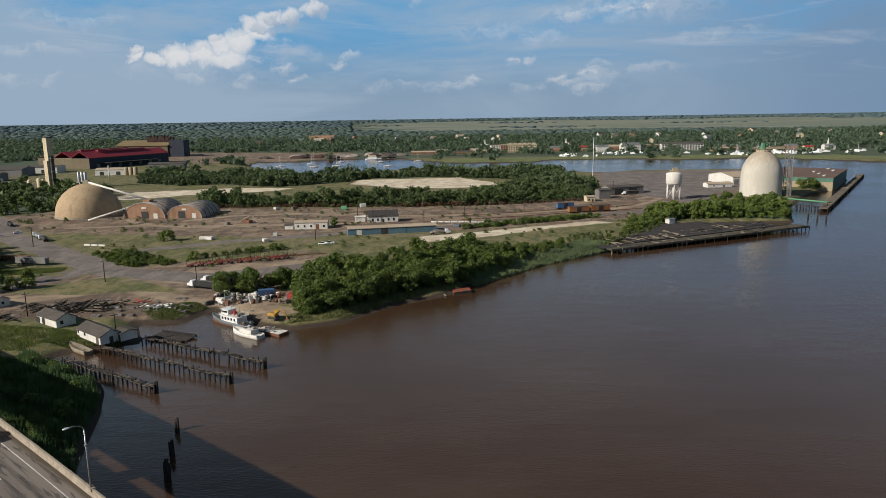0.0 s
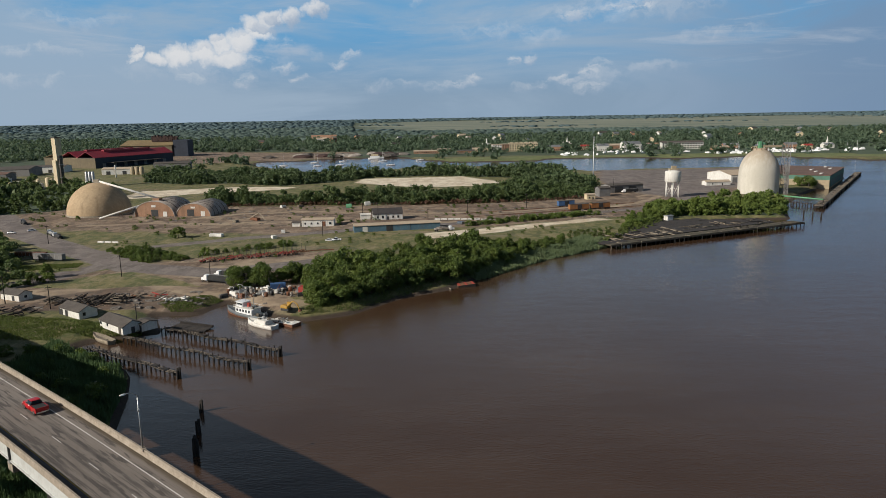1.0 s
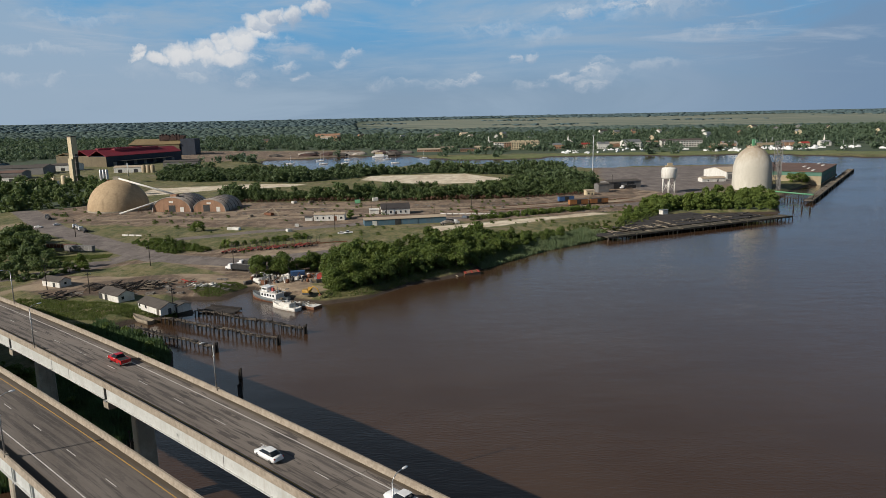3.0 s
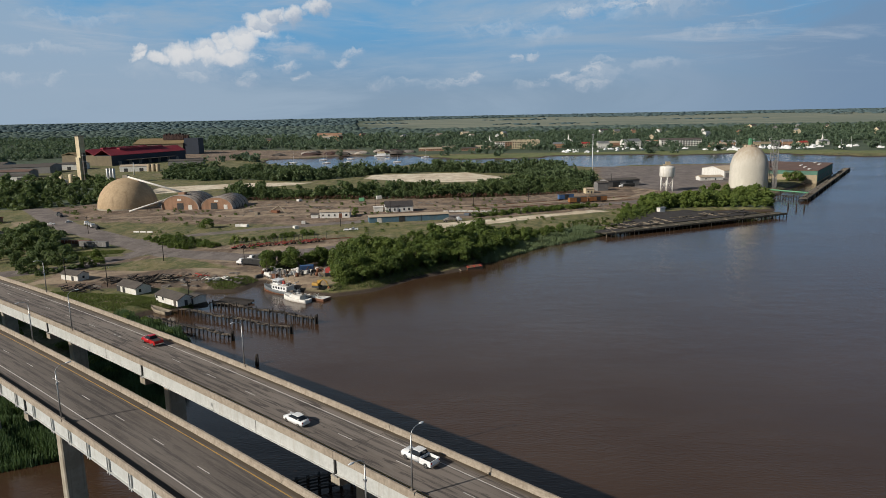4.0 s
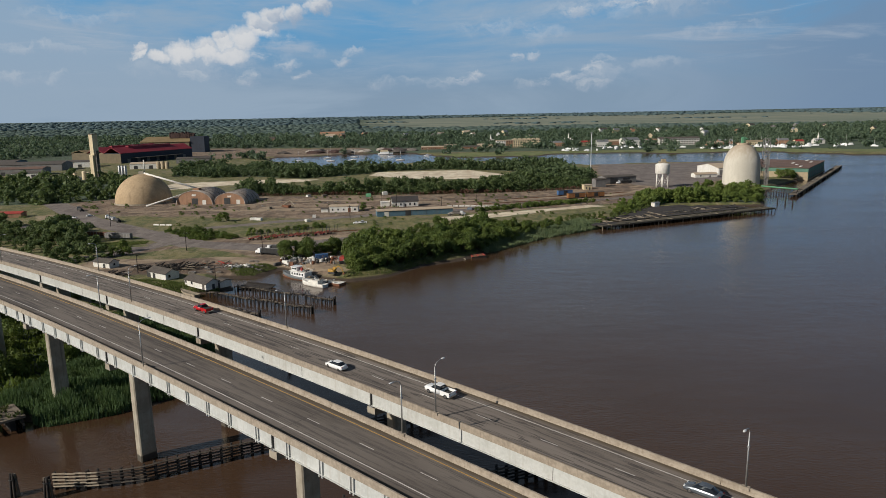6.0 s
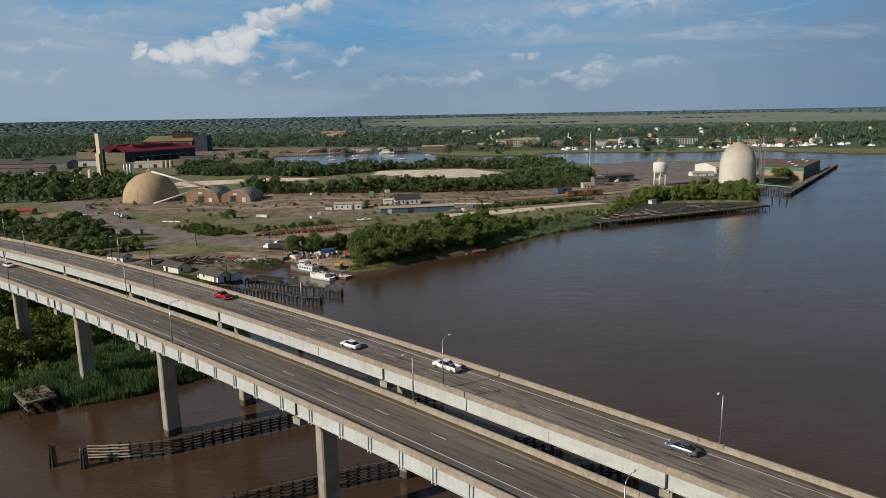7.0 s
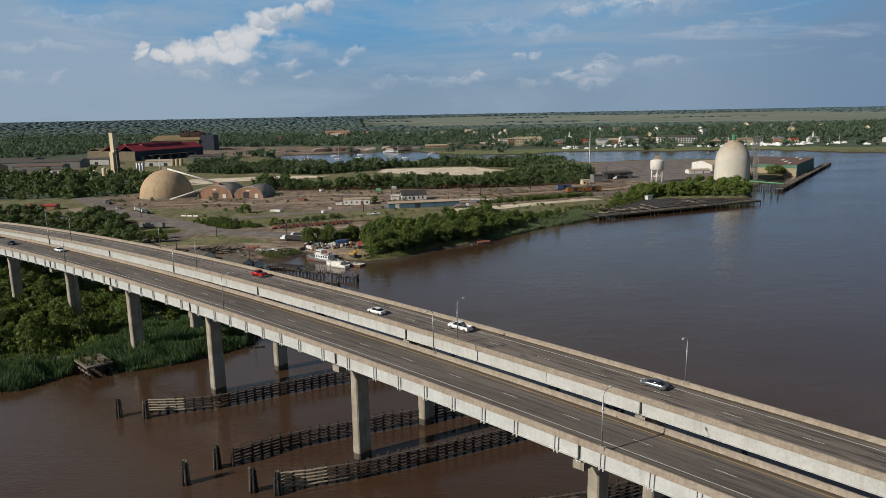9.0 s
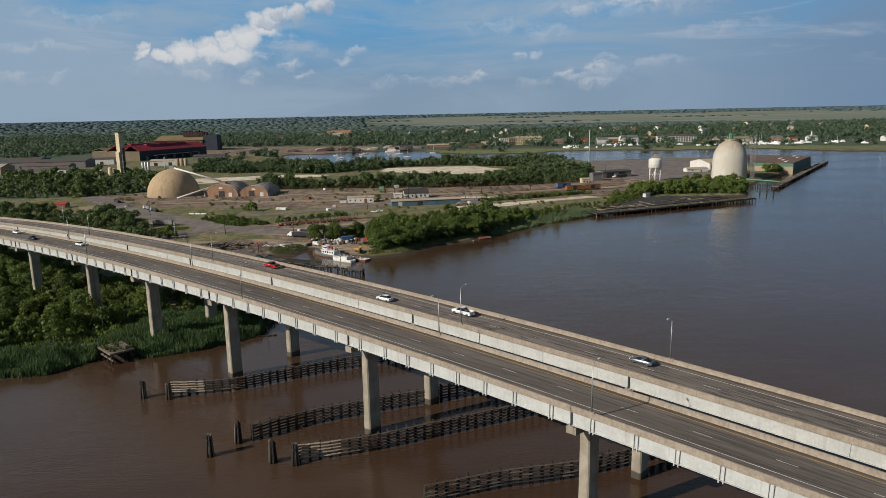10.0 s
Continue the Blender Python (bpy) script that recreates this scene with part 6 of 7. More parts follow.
digger(-59.5, 231.5, -25, "yellow excavator with a bent boom on the quay")
loader = thing("screening_machine", "rusty screening machine with a raised belt", "machine", pose(-131, 458, GROUND, 0, 0, -35))
part("base", boxed(-4, 3, -1.5, 1.5, 0.3, 2.0), "rust", loader)
bm = bmesh.new()
rod(bm, (-7, 0, 0.5), (4, 0, 5.5), 0.6, 0.6, 4)
rod(bm, (4, 0, 5.5), (10, 0, 0.8), 0.5, 0.5, 4)
part("belt", bm, "pale wood", loader)

# ---- boats ----
def boat_hull(length, beam, depth, sheer, flare=0.75, n=14):
    """An open-topped hull, its bow at +x."""
    bm = bmesh.new()
    rings = []
    for i in range(n + 1):
        t = i / n
        w = beam / 2 * (1 - max(0, (t - 0.55) / 0.45) ** 2.1) * (0.86 + 0.14 * min(1, t * 4))
        w = max(w, 0.05)
        z = depth + sheer * max(0, t - 0.35) ** 2 * 2.4
        x = (t - 0.5) * length + (0.06 * length * t if t > 0.8 else 0)
        rings.append([bm.verts.new(p) for p in ((x, 0, -0.9), (x, w * flare, -0.3), (x, w, z), (x, w - 0.14, z), (x, 0, z - 0.35), (x, -w + 0.14, z), (x, -w, z), (x, -w * flare, -0.3))])
    for a, b in zip(rings, rings[1:]):
        for j in range(8):
            bm.faces.new((a[j], a[(j + 1) % 8], b[(j + 1) % 8], b[j])).smooth = j in (0, 1, 6, 7)
    bm.faces.new(rings[0])
    bmesh.ops.recalc_face_normals(bm, faces=bm.faces)
    return bm


trawler = thing("trawler", "old trawler with white wheelhouse and grey hull", "fishing boat")
part("hull", boat_hull(21, 6.2, 1.7, 1.6), "hull", trawler)
bm = boat_hull(21.1, 6.3, 0.25, 0.9)
part("boot_stripe", bm, "rust", trawler, "rusty stripe along the waterline")
part("deckhouse", hull_of(bmesh.new(), [(-6.3, 2.6, 2.5, 1.4, 4.2), (3.6, 2.5, 2.4, 1.4, 4.2), (4.4, 2.0, 1.9, 1.5, 4.0)]), "white paint", trawler)
part("wheelhouse", hull_of(bmesh.new(), [(-0.4, 2.1, 2.0, 4.3, 6.3), (3.2, 2.1, 2.0, 4.3, 6.4), (3.7, 1.8, 1.7, 4.35, 6.2)]), "white paint", trawler)
part("house_roof", boxed(-7.4, 4.6, -2.9, 2.9, 4.2, 4.34), "white", trawler)
part("bridge_roof", boxed(-0.9, 4.1, -2.3, 2.3, 6.36, 6.48), "white paint", trawler)
for k in range(5):
    for side in (-1, 1):
        y0, y1 = sorted((side * 2.66, side * 2.44))
        part("window", boxed(-5.2 + 1.8 * k, -4.3 + 1.8 * k, y0, y1, 2.5, 3.5), "glass", trawler)
        y0, y1 = sorted((side * 2.16, side * 1.98))
        part("window", boxed(-0.1 + 0.66 * k, 0.4 + 0.66 * k, y0, y1, 5.2, 5.9), "glass", trawler)
part("funnel", boxed(-2.6, -1.5, -0.6, 0.5, 4.34, 6.0), "red steel", trawler, "faded red funnel")
for x, h in ((3.2, 12.5), (-0.3, 11.0), (-5.0, 9.0)):
    bm = bmesh.new()
    rod(bm, (x, 0, 1.5), (x, 0, h), 0.17, 0.1, 6)
    part("mast", bm, "steel", trawler)
bm = bmesh.new()
rod(bm, (-0.3, -1.6, 8.5), (-0.3, 1.6, 8.5), 0.06, 0.06, 5)
rod(bm, (3.2, 0, 11.5), (10.2, 0, 3.6), 0.03, 0.03, 4)
rod(bm, (-0.3, 0, 10.5), (-10, 0, 2), 0.03, 0.03, 4)
part("rigging", bm, "steel", trawler)
for k in range(8):
    bm = bmesh.new()
    rod(bm, (-9.6 + 1.4 * (k // 2), 2.7 * (1 if k % 2 else -1), 1.6), (-9.6 + 1.4 * (k // 2), 2.7 * (1 if k % 2 else -1), 2.6), 0.05, 0.05, 5)
    part("stanchion", bm, "steel", trawler)
rng = random.Random(40)
for k in range(9):
    part("deck_gear", boxed(-rng.uniform(0.2, 0.6), rng.uniform(0.2, 0.6), -0.3, 0.3, 0, rng.uniform(0.3, 0.9)), rng.choice(("white", "steel", "dock wood", "dark steel")), trawler).matrix_world = pose(rng.uniform(-6.8, -3), rng.uniform(-2, 2), 4.34, 0, 0, rng.uniform(0, 180))
for k in range(12):
    part("net_gear", boxed(-rng.uniform(0.3, 0.9), rng.uniform(0.3, 0.9), -0.35, 0.35, 0, rng.uniform(0.3, 1.0)), rng.choice(("rust", "steel", "dock wood", "white")), trawler).matrix_world = pose(rng.uniform(-9.5, -6.2), rng.uniform(-2.2, 2.2), 1.4, 0, 0, rng.uniform(0, 180))
bm = bmesh.new()
for y in (-2.75, 2.75):
    rod(bm, (-7.2, y, 5.2), (4.4, y, 5.2), 0.045, 0.045, 4)
    for k in range(8):
        rod(bm, (-7.2 + 1.65 * k, y, 4.3), (-7.2 + 1.65 * k, y, 5.2), 0.04, 0.04, 4)
part("roof_rail", bm, "white paint", trawler)
trawler.matrix_world = pose(-75.0, 233.6, 0, 0, 0, 147) @ Matrix.Scale(0.86, 4)

cruiser = thing("cabin_cruiser", "white cabin cruiser with a flat open upper deck", "motor boat")
part("hull", boat_hull(14, 4.6, 1.6, 1.0), "white", cruiser)
part("cabin", hull_of(bmesh.new(), [(-3.8, 1.8, 1.7, 1.3, 3.1), (1.2, 1.8, 1.7, 1.3, 3.1), (3.6, 1.4, 1.1, 1.4, 1.9)]), "white", cruiser)
part("canopy", boxed(-4.4, 1.4, -2.0, 2.0, 3.12, 3.3), "white", cruiser)
for k in range(3):
    part("window", boxed(-3 + 1.5 * k, -1.8 + 1.5 * k, -1.88, -1.76, 2.1, 2.8), "glass", cruiser)
part("windscreen", boxed(1.3, 1.9, -1.4, 1.4, 2.4, 2.9), "glass", cruiser)
for k in range(4):
    bm = bmesh.new()
    rod(bm, (-5 + 0.3 * k, -1.8 + 1.2 * k, 1.5), (-5 + 0.3 * k, -1.8 + 1.2 * k, 3.1), 0.05, 0.05, 5)
    part("canopy_post", bm, "steel", cruiser)
for k in range(10):
    part("deck_gear", boxed(-rng.uniform(0.2, 0.8), rng.uniform(0.2, 0.8), -0.25, 0.25, 0, rng.uniform(0.1, 0.5)), rng.choice(("white", "steel", "dock wood")), cruiser).matrix_world = pose(rng.uniform(-4, 0.8), rng.uniform(-1.6, 1.6), 3.3, 0, 0, rng.uniform(0, 180))
cruiser.matrix_world = pose(-65.6, 219.8, 0, 0, 0, 146) @ Matrix.Scale(0.92, 4)

barge = thing("work_barge", "rusty work barge loaded with pale frames", "barge")
part("hull", hull_of(bmesh.new(), [(-6, 2.4, 2.5, -0.5, 1.0), (6, 2.4, 2.5, -0.5, 1.0)]), "rust", barge)
part("deck", boxed(-5.9, 5.9, -2.4, 2.4, 1.004, 1.1), "white", barge)
rng = random.Random(41)
for k in range(16):
    part("frame_piece", boxed(-rng.uniform(0.6, 2.2), rng.uniform(0.6, 2.2), -0.15, 0.15, 0, rng.uniform(0.15, 0.7)), rng.choice(("white", "steel", "dock wood")), barge).matrix_world = pose(rng.uniform(-4, 4), rng.uniform(-1.6, 1.6), 1.1, 0, 0, rng.uniform(0, 180))
barge.matrix_world = pose(-58.2, 222.6, 0, 0, 0, 148) @ Matrix.Scale(0.92, 4)

skiff = thing("skiff", "derelict open skiff grounded by the shed", "boat")
part("hull", boat_hull(11.5, 3.4, 1.1, 0.8), "hull", skiff)
part("gunwale", boat_hull(11.6, 3.5, 1.2, 0.8), "pale wood", skiff)
for k in range(3):
    part("thwart", boxed(-3 + 2.4 * k, -2.5 + 2.4 * k, -1.3, 1.3, 0.9, 1.0), "pale wood", skiff)
skiff.matrix_world = pose(-114.6, 206.2, 0.3, 4, 0, 143) @ Matrix.Scale(0.97, 4)

wreck = thing("sunken_barge", "rust-red sunken float at the reed bank", "barge")
part("deck", boxed(-4.6, 4.6, -2.6, 2.6, 0.5, 1.3), "rust", wreck)
part("side", boxed(-4.7, 4.7, -2.7, -2.6, -0.5, 1.4), "wood", wreck)
for k in range(7):
    part("plank", boxed(-4.3 + 1.25 * k, -3.4 + 1.25 * k, -2.5, 2.5, 1.304, 1.4), "rust" if k % 3 else "red steel", wreck)
wreck.matrix_world = pose(7.2, 273, 0, 3, -4, 12) @ Matrix.Scale(0.8, 4)
part("fallen_beam", boxed(-5, 5, -0.2, 0.2, 0.2, 0.6), "pale wood", wreck).matrix_world = pose(-1.5, 271, 0, 0, 0, -62)


def yacht(x, y, h, label):
    sail = thing("sailing_boat", label, "sailing boat", None, "yachts moored in the bay")
    part("hull", boat_hull(12, 3.6, 1.2, 0.6), "white paint", sail)
    part("cabin", hull_of(bmesh.new(), [(-2, 1.1, 1.0, 1.0, 1.9), (2, 1.0, 0.8, 1.0, 1.7)]), "white paint", sail)
    bm = bmesh.new()
    rod(bm, (0.8, 0, 1), (0.8, 0, h), 0.14, 0.1, 6)
    part("mast", bm, "white paint", sail)
    bm = bmesh.new()
    rod(bm, (0.8, 0, 2.4), (-4.6, 0, 2.4), 0.2, 0.2, 6)
    part("boom", bm, "blue paint", sail)
    sail.matrix_world = pose(x, y, 0, 0, 0, 15)


for x, y, h in [(-245, 1045, 16), (-208, 1100, 15), (-190, 1025, 24), (-158, 1035, 15), (-165, 1120, 13), (-100, 1110, 17), (-80, 1020, 15), (-40, 1125, 14)]:
    yacht(x, y, h, "white sailing boat moored in the bay")
ferry = thing("ferry", "white passenger ferry moored on the far bank", "ferry", pose(-118, 1185, 0, 0, 0, 5))
part("hull", boat_hull(26, 7, 2, 1), "white paint", ferry)
part("cabin", boxed(-9, 7, -3, 3, 1.8, 5), "white paint", ferry)
part("upper_deck", boxed(-8, 5, -2.8, 2.8, 5, 8), "cream", ferry)

# ---- clutter on the quay ----
rng = random.Random(61)
for k in range(130):
    t = rng.random()
    x, y = -90 + 34 * t + rng.uniform(-2, 2), 258 - 4 * t + rng.uniform(-5, 9)
    s = rng.uniform(0.5, 1.7)
    item = thing("scrap_item", "piece of pale junk in the quayside heap", "junk", pose(x, y, ground_at(x, y) - 0.05, 0, 0, rng.uniform(0, 360)), "junk on the quay")
    bm = bmesh.new()
    kind = k % 3
    if kind == 0:
        hull_of(bm, [(-s, s * 0.5, s * 0.4, 0, s), (s, s * 0.55, s * 0.4, 0, s * rng.uniform(0.6, 1.2))])
    elif kind == 1:
        rod(bm, (0, 0, 0), (0, 0, s * 1.1), s * 0.45, s * 0.45, 10)
    else:
        rod(bm, (-s, 0, 0.2), (s, 0.3, s * rng.uniform(0.2, 1.4)), 0.18, 0.18, 6)
    part("scrap", bm, rng.choice(("junk", "white", "white", "rust", "dark steel", "steel")), item)


def container(x, y, yaw, mat, label, length=6.1):
    can = thing("container", label, "container", pose(x, y, GROUND, 0, 0, yaw))
    part("body", boxed(-length / 2, length / 2, -1.2, 1.2, 0.1, 2.6), mat, can)
    for k in range(10):
        x0 = -length / 2 + length * (k + 0.5) / 10
        part("rib", boxed(x0 - 0.1, x0 + 0.1, -1.26, -1.2, 0.2, 2.5), mat, can)
    part("door", boxed(length / 2, length / 2 + 0.08, -1.1, 1.1, 0.2, 2.5), mat, can)


container(-70, 263, 15, "blue paint", "battered blue container in the junk heap")
container(-58.5, 257, 80, "red steel", "rusty red container beside the trees", 4.5)
container(-50, 300, 85, "cream", "tall cream container behind the trees")
for n, (x, y) in enumerate([(-75, 519), (-62, 531), (-114, 527), (-128, 527), (-143, 451), (-100, 404), (-101, 385), (9, 427), (-136, 395), (-140, 396)]):
    mat = ("green paint", "white", "dock wood", "white", "pale wood", "white", "white", "silver paint", "white", "white")[n]
    unit = thing("yard_box", "small equipment box standing in the yard", "box", pose(x, y, GROUND, 0, 0, 20 * n), "equipment in the yard")
    part("body", hull_of(bmesh.new(), [(-2.2, 1.3, 1.2, 0.1, 2.8 if n < 2 else 1.8), (2.2, 1.3, 1.2, 0.1, 2.9 if n < 2 else 1.6)]), mat, unit)
    part("foot", boxed(-2, 2, -1, 1, 0, 0.1), "dark steel", unit)
for k in range(3):
    slab = thing("barrier_block", "pale concrete barrier block on the verge", "barrier", pose(-200 + 4.6 * k, 380.5 - 1.0 * k, GROUND, 0, 0, -12), "barrier blocks on the verge")
    part("block", hull_of(bmesh.new(), [(-1.9, 0.35, 0.2, 0, 0.9), (1.9, 0.35, 0.2, 0, 0.9)]), "white", slab)
for k in range(9):
    slab = thing("barrier_block", "pale concrete barrier block on the yard", "barrier", pose(-6 + 4.4 * k, 447 - 0.35 * k * k * 0.25, GROUND, 0, 0, -8 + 3 * k), "barrier blocks on the yard")
    part("block", hull_of(bmesh.new(), [(-1.9, 0.35, 0.2, 0, 0.9), (1.9, 0.35, 0.2, 0, 0.9)]), "white", slab)


def debris(cx, cy, rx, ry, count, label, mats, seed, long=4.0):
    rng = random.Random(seed)
    for k in range(count):
        a, r = rng.uniform(0, math.tau), math.sqrt(rng.random())
        x, y = cx + rx * r * math.cos(a), cy + ry * r * math.sin(a)
        log = thing("timber_baulk", label, "timber", None, label)
        bm = bmesh.new()
        h = rng.uniform(0.6, 1.0) * long
        rod(bm, (-h / 2, 0, 0.25), (h / 2, 0, 0.25 + rng.uniform(0, 0.8)), 0.26, 0.22, 5)
        part("baulk", bm, rng.choice(mats), log)
        log.matrix_world = pose(x, y, ground_at(x, y) + rng.uniform(0, 1.3), 0, rng.uniform(-8, 8), rng.choice((-25, 65)) + rng.uniform(-25, 25))


debris(-139, 247, 17, 6, 120, "dark broken timbers piled behind the sheds", ("wood", "wood", "dock wood"), 71, 6)
debris(-122, 253, 12, 4, 20, "scattered timber and scrap on the dirt", ("wood", "rust", "red steel", "dock wood"), 72)
debris(-106, 246.5, 7, 2.5, 22, "white scrap laid out along the grass bank", ("white", "white", "steel"), 73, 3.2)
debris(-160, 233, 8, 5, 24, "black timbers heaped among the weeds", ("wood",), 74, 5)


def power_pole(x, y, h, label="weathered timber power pole with a crossarm", arm=True):
    pole = thing("power_pole", label, "power pole", None, "power poles")
    bm = bmesh.new()
    rod(bm, (0, 0, 0), (0, 0, h), 0.2, 0.13, 8)
    part("pole", bm, "wood", pole)
    if arm:
        part("crossarm", boxed(-1.2, 1.2, -0.08, 0.08, h - 0.9, h - 0.72), "wood", pole)
        for xx in (-1.0, 0, 1.0):
            part("insulator", boxed(xx - 0.06, xx + 0.06, -0.06, 0.06, h - 0.72, h - 0.5), "lamp glass", pole)
    pole.matrix_world = pose(x, y, ground_at(x, y), 0, 0, 30)


for x, y, h in [(-146.7, 290.4, 10), (-105, 211, 11), (-150, 239, 9), (-172, 247, 11), (-46, 449, 12), (87, 597, 13), (146.6, 589, 13), (-230, 380, 11), (-73, 388, 10), (15, 470, 11), (60, 500, 11), (-60, 480, 11), (-104, 282, 9), (-12, 430, 10)]:
    power_pole(x, y, h)
mast = thing("flood_mast", "very tall slim white floodlight mast", "mast", pose(141, 646, GROUND))
bm = bmesh.new()
rod(bm, (0, 0, 0), (0, 0, 46), 0.45, 0.25, 8)
part("pole", bm, "lamp glass", mast)
part("head", boxed(-1, 1, -1, 1, 46, 46.8), "steel", mast)

# ---- trees, reeds, town and distance ----
def leaf_cloud(rng, h, r, count, size, slim=1.0, base=0.28):
    """Leaf clumps over a handful of lobes that make up a crown: an array of quads, four corners each."""
    lobes = []
    for i in range(9):
        a, t = rng.uniform(0, math.tau), rng.random()
        z = h * (base + (0.96 - base) * t)
        reach = r * (0.25 + 0.5 * math.sin(math.pi * min(1, 0.18 + 0.75 * t)))
        lobes.append((reach * math.cos(a), reach * math.sin(a), z - 0.1 * h, r * rng.uniform(0.36, 0.58)))
    lobes.append((0, 0, h * 0.72, r * 0.6))
    lobes = np.array(lobes)
    pick = rng.integers(0, len(lobes), count)
    way = rng.normal(size=(count, 3))
    way[:, 2] = way[:, 2] * 0.9 + 0.25
    way /= np.linalg.norm(way, axis=1, keepdims=True)
    centre = lobes[pick, :3] + way * lobes[pick, 3:] * rng.uniform(0.58, 1.16, (count, 1)) * np.array([1, 1, 0.85 * slim])
    centre[:, 2] = np.maximum(centre[:, 2], h * 0.06)
    face = way + rng.normal(size=(count, 3)) * 0.55
    face /= np.linalg.norm(face, axis=1, keepdims=True)
    side = np.cross(face, rng.normal(size=(count, 3)))
    side /= np.linalg.norm(side, axis=1, keepdims=True)
    up = np.cross(face, side)
    s = size * rng.uniform(0.6, 1.25, (count, 1))
    a, b = side * s, up * s * rng.uniform(0.6, 1.0, (count, 1))
    droop = face * s * 0.25
    return np.stack([centre - a - b, centre + a - b * 0.7 - droop, centre + a * 0.8 + b, centre - a * 0.7 + b * 0.9 - droop], 1)


def quad_mesh(name, corners, mat):
    """A mesh of loose quads from an (n, 4, 3) array."""
    n = len(corners)
    me = bpy.data.meshes.new(name)
    me.vertices.add(4 * n)
    me.vertices.foreach_set("co", corners.astype(np.float32).ravel())
    me.loops.add(4 * n)
    me.loops.foreach_set("vertex_index", np.arange(4 * n, dtype=np.int32))
    me.polygons.add(n)
    me.polygons.foreach_set("loop_start", np.arange(0, 4 * n, 4, dtype=np.int32))
    me.update(calc_edges=True)
    me.materials.append(M[mat])
    return me


def trunk_mesh(rng, h, r):
    bm = bmesh.new()
    rod(bm, (0, 0, -0.3), (0, 0, h * 0.45), h * 0.026, h * 0.017, 7, False)
    rod(bm, (0, 0, h * 0.45), (r * 0.08, 0, h * 0.8), h * 0.017, h * 0.006, 6, False)
    for k in range(5):
        a, z = k * 2.4 + rng.uniform(0, 1), h * rng.uniform(0.25, 0.5)
        rod(bm, (0, 0, z), (r * 0.62 * math.cos(a), r * 0.62 * math.sin(a), z + h * rng.uniform(0.15, 0.3)), h * 0.010, h * 0.004, 5, False)
    return bm


KINDS = []
for n, (h, r, count, size, mat, slim) in enumerate([(10, 4.4, 1750, 0.33, "leaf", 1.0), (12, 4.8, 2000, 0.33, "leaf", 1.1), (8.5, 4.2, 1500, 0.33, "leaf", 0.9), (11, 3.8, 1600, 0.33, "leaf", 1.25), (9.0, 4.9, 1800, 0.33, "leaf", 0.85)]):
    rng = np.random.default_rng(100 + n)
    tree = thing("tree", "leafy green broadleaf tree in the riverside wood", "tree", pose(0, 0, -900), "riverside trees")
    part("trunk", trunk_mesh(rng, h, r), "bark", tree)
    crown = new("crown", quad_mesh("crown", leaf_cloud(rng, h, r, count, size, slim, 0.12), mat))
    crown.parent = tree
    KINDS.append(tree)
SHRUBS = []
for n, (h, r, count) in enumerate([(3.2, 2.2, 620), (2.4, 2.4, 560), (4.2, 2.6, 760)]):
    rng = np.random.default_rng(120 + n)
    bush = thing("shrub", "dense green shrub on rough ground", "shrub", pose(0, 0, -900), "shrubs on rough ground")
    part("stem", trunk_mesh(rng, h * 0.7, r), "bark", bush)
    crown = new("foliage", quad_mesh("foliage", leaf_cloud(rng, h, r, count, 0.25, 0.9, 0.05), "leaf"))
    crown.parent = bush
    SHRUBS.append(bush)


def scatter(outline, gap, seed, avoid=None, tries=20000, limit=400):
    """Places inside an outline, at least gap apart."""
    rng = np.random.default_rng(seed)
    pts = np.array(outline, float)
    lo, hi = pts.min(0), pts.max(0)
    tests = rng.uniform(lo, hi, (tries, 2))
    tests = tests[edge_distance(tests[:, 0], tests[:, 1], outline) > 0]
    tests = tests[land_height(tests[:, 0], tests[:, 1])[1] > 1.5]
    if avoid is not None:
        tests = tests[edge_distance(tests[:, 0], tests[:, 1], avoid) < 0]
    chosen = np.empty((0, 2))
    for p in tests:
        if not len(chosen) or ((chosen - p) ** 2).sum(1).min() > gap * gap:
            chosen = np.vstack([chosen, p])
            if len(chosen) >= limit:
                break
    return chosen


def plant(kinds, outline, gap, seed, size=(0.8, 1.2), limit=400, label="", avoid=None):
    rng = random.Random(seed)
    for x, y in scatter(outline, gap, seed, avoid, limit=limit):
        k = rng.uniform(*size) * (1 - 0.45 * min(1, max(0, (x - 2) / 55)) if outline is FRONT else 1)
        kind = kinds[rng.randrange(len(kinds))]
        ob = copy_thing(kind, pose(0, 0, 0))
        ob.matrix_world = pose(x, y, ground_at(x, y) - 0.15, 0, 0, rng.uniform(0, 360)) @ Matrix.Diagonal((k, k, k * rng.uniform(0.88, 1.12), 1))
        if label:
            ob["label"] = label


FRONT = [(-53, 249), (-56, 263), (-40, 275), (-12, 296), (14, 318), (40, 342), (62, 356), (58, 342), (40, 326), (22, 303), (8, 284), (-18, 263), (-38, 243), (-46, 237)]
plant(KINDS, FRONT, 4.2, 1, (0.68, 1.05), 130)
plant(KINDS, [(-92, 262), (-88, 275), (-66, 290), (-62, 272)], 3.6, 2, (0.55, 0.88), 15, "round green tree behind the quayside junk")
plant(KINDS, UNDER, 5.6, 3, (0.5, 0.95), 170, "low green tree in the marsh under the bridge")
plant(SHRUBS, [(-124, 196), (-98, 178), (-92, 160), (-86, 138), (-88, 122), (-112, 118), (-146, 150), (-156, 196)], 5.5, 6, (0.7, 1.3), 40, "dark green shrub on the shaded bank")
plant(SHRUBS, [(-183, 352), (-170, 358), (-131, 331), (-133, 326), (-152, 321)], 3.4, 7, (0.7, 1.1), 45, "scrubby bush along the site road")
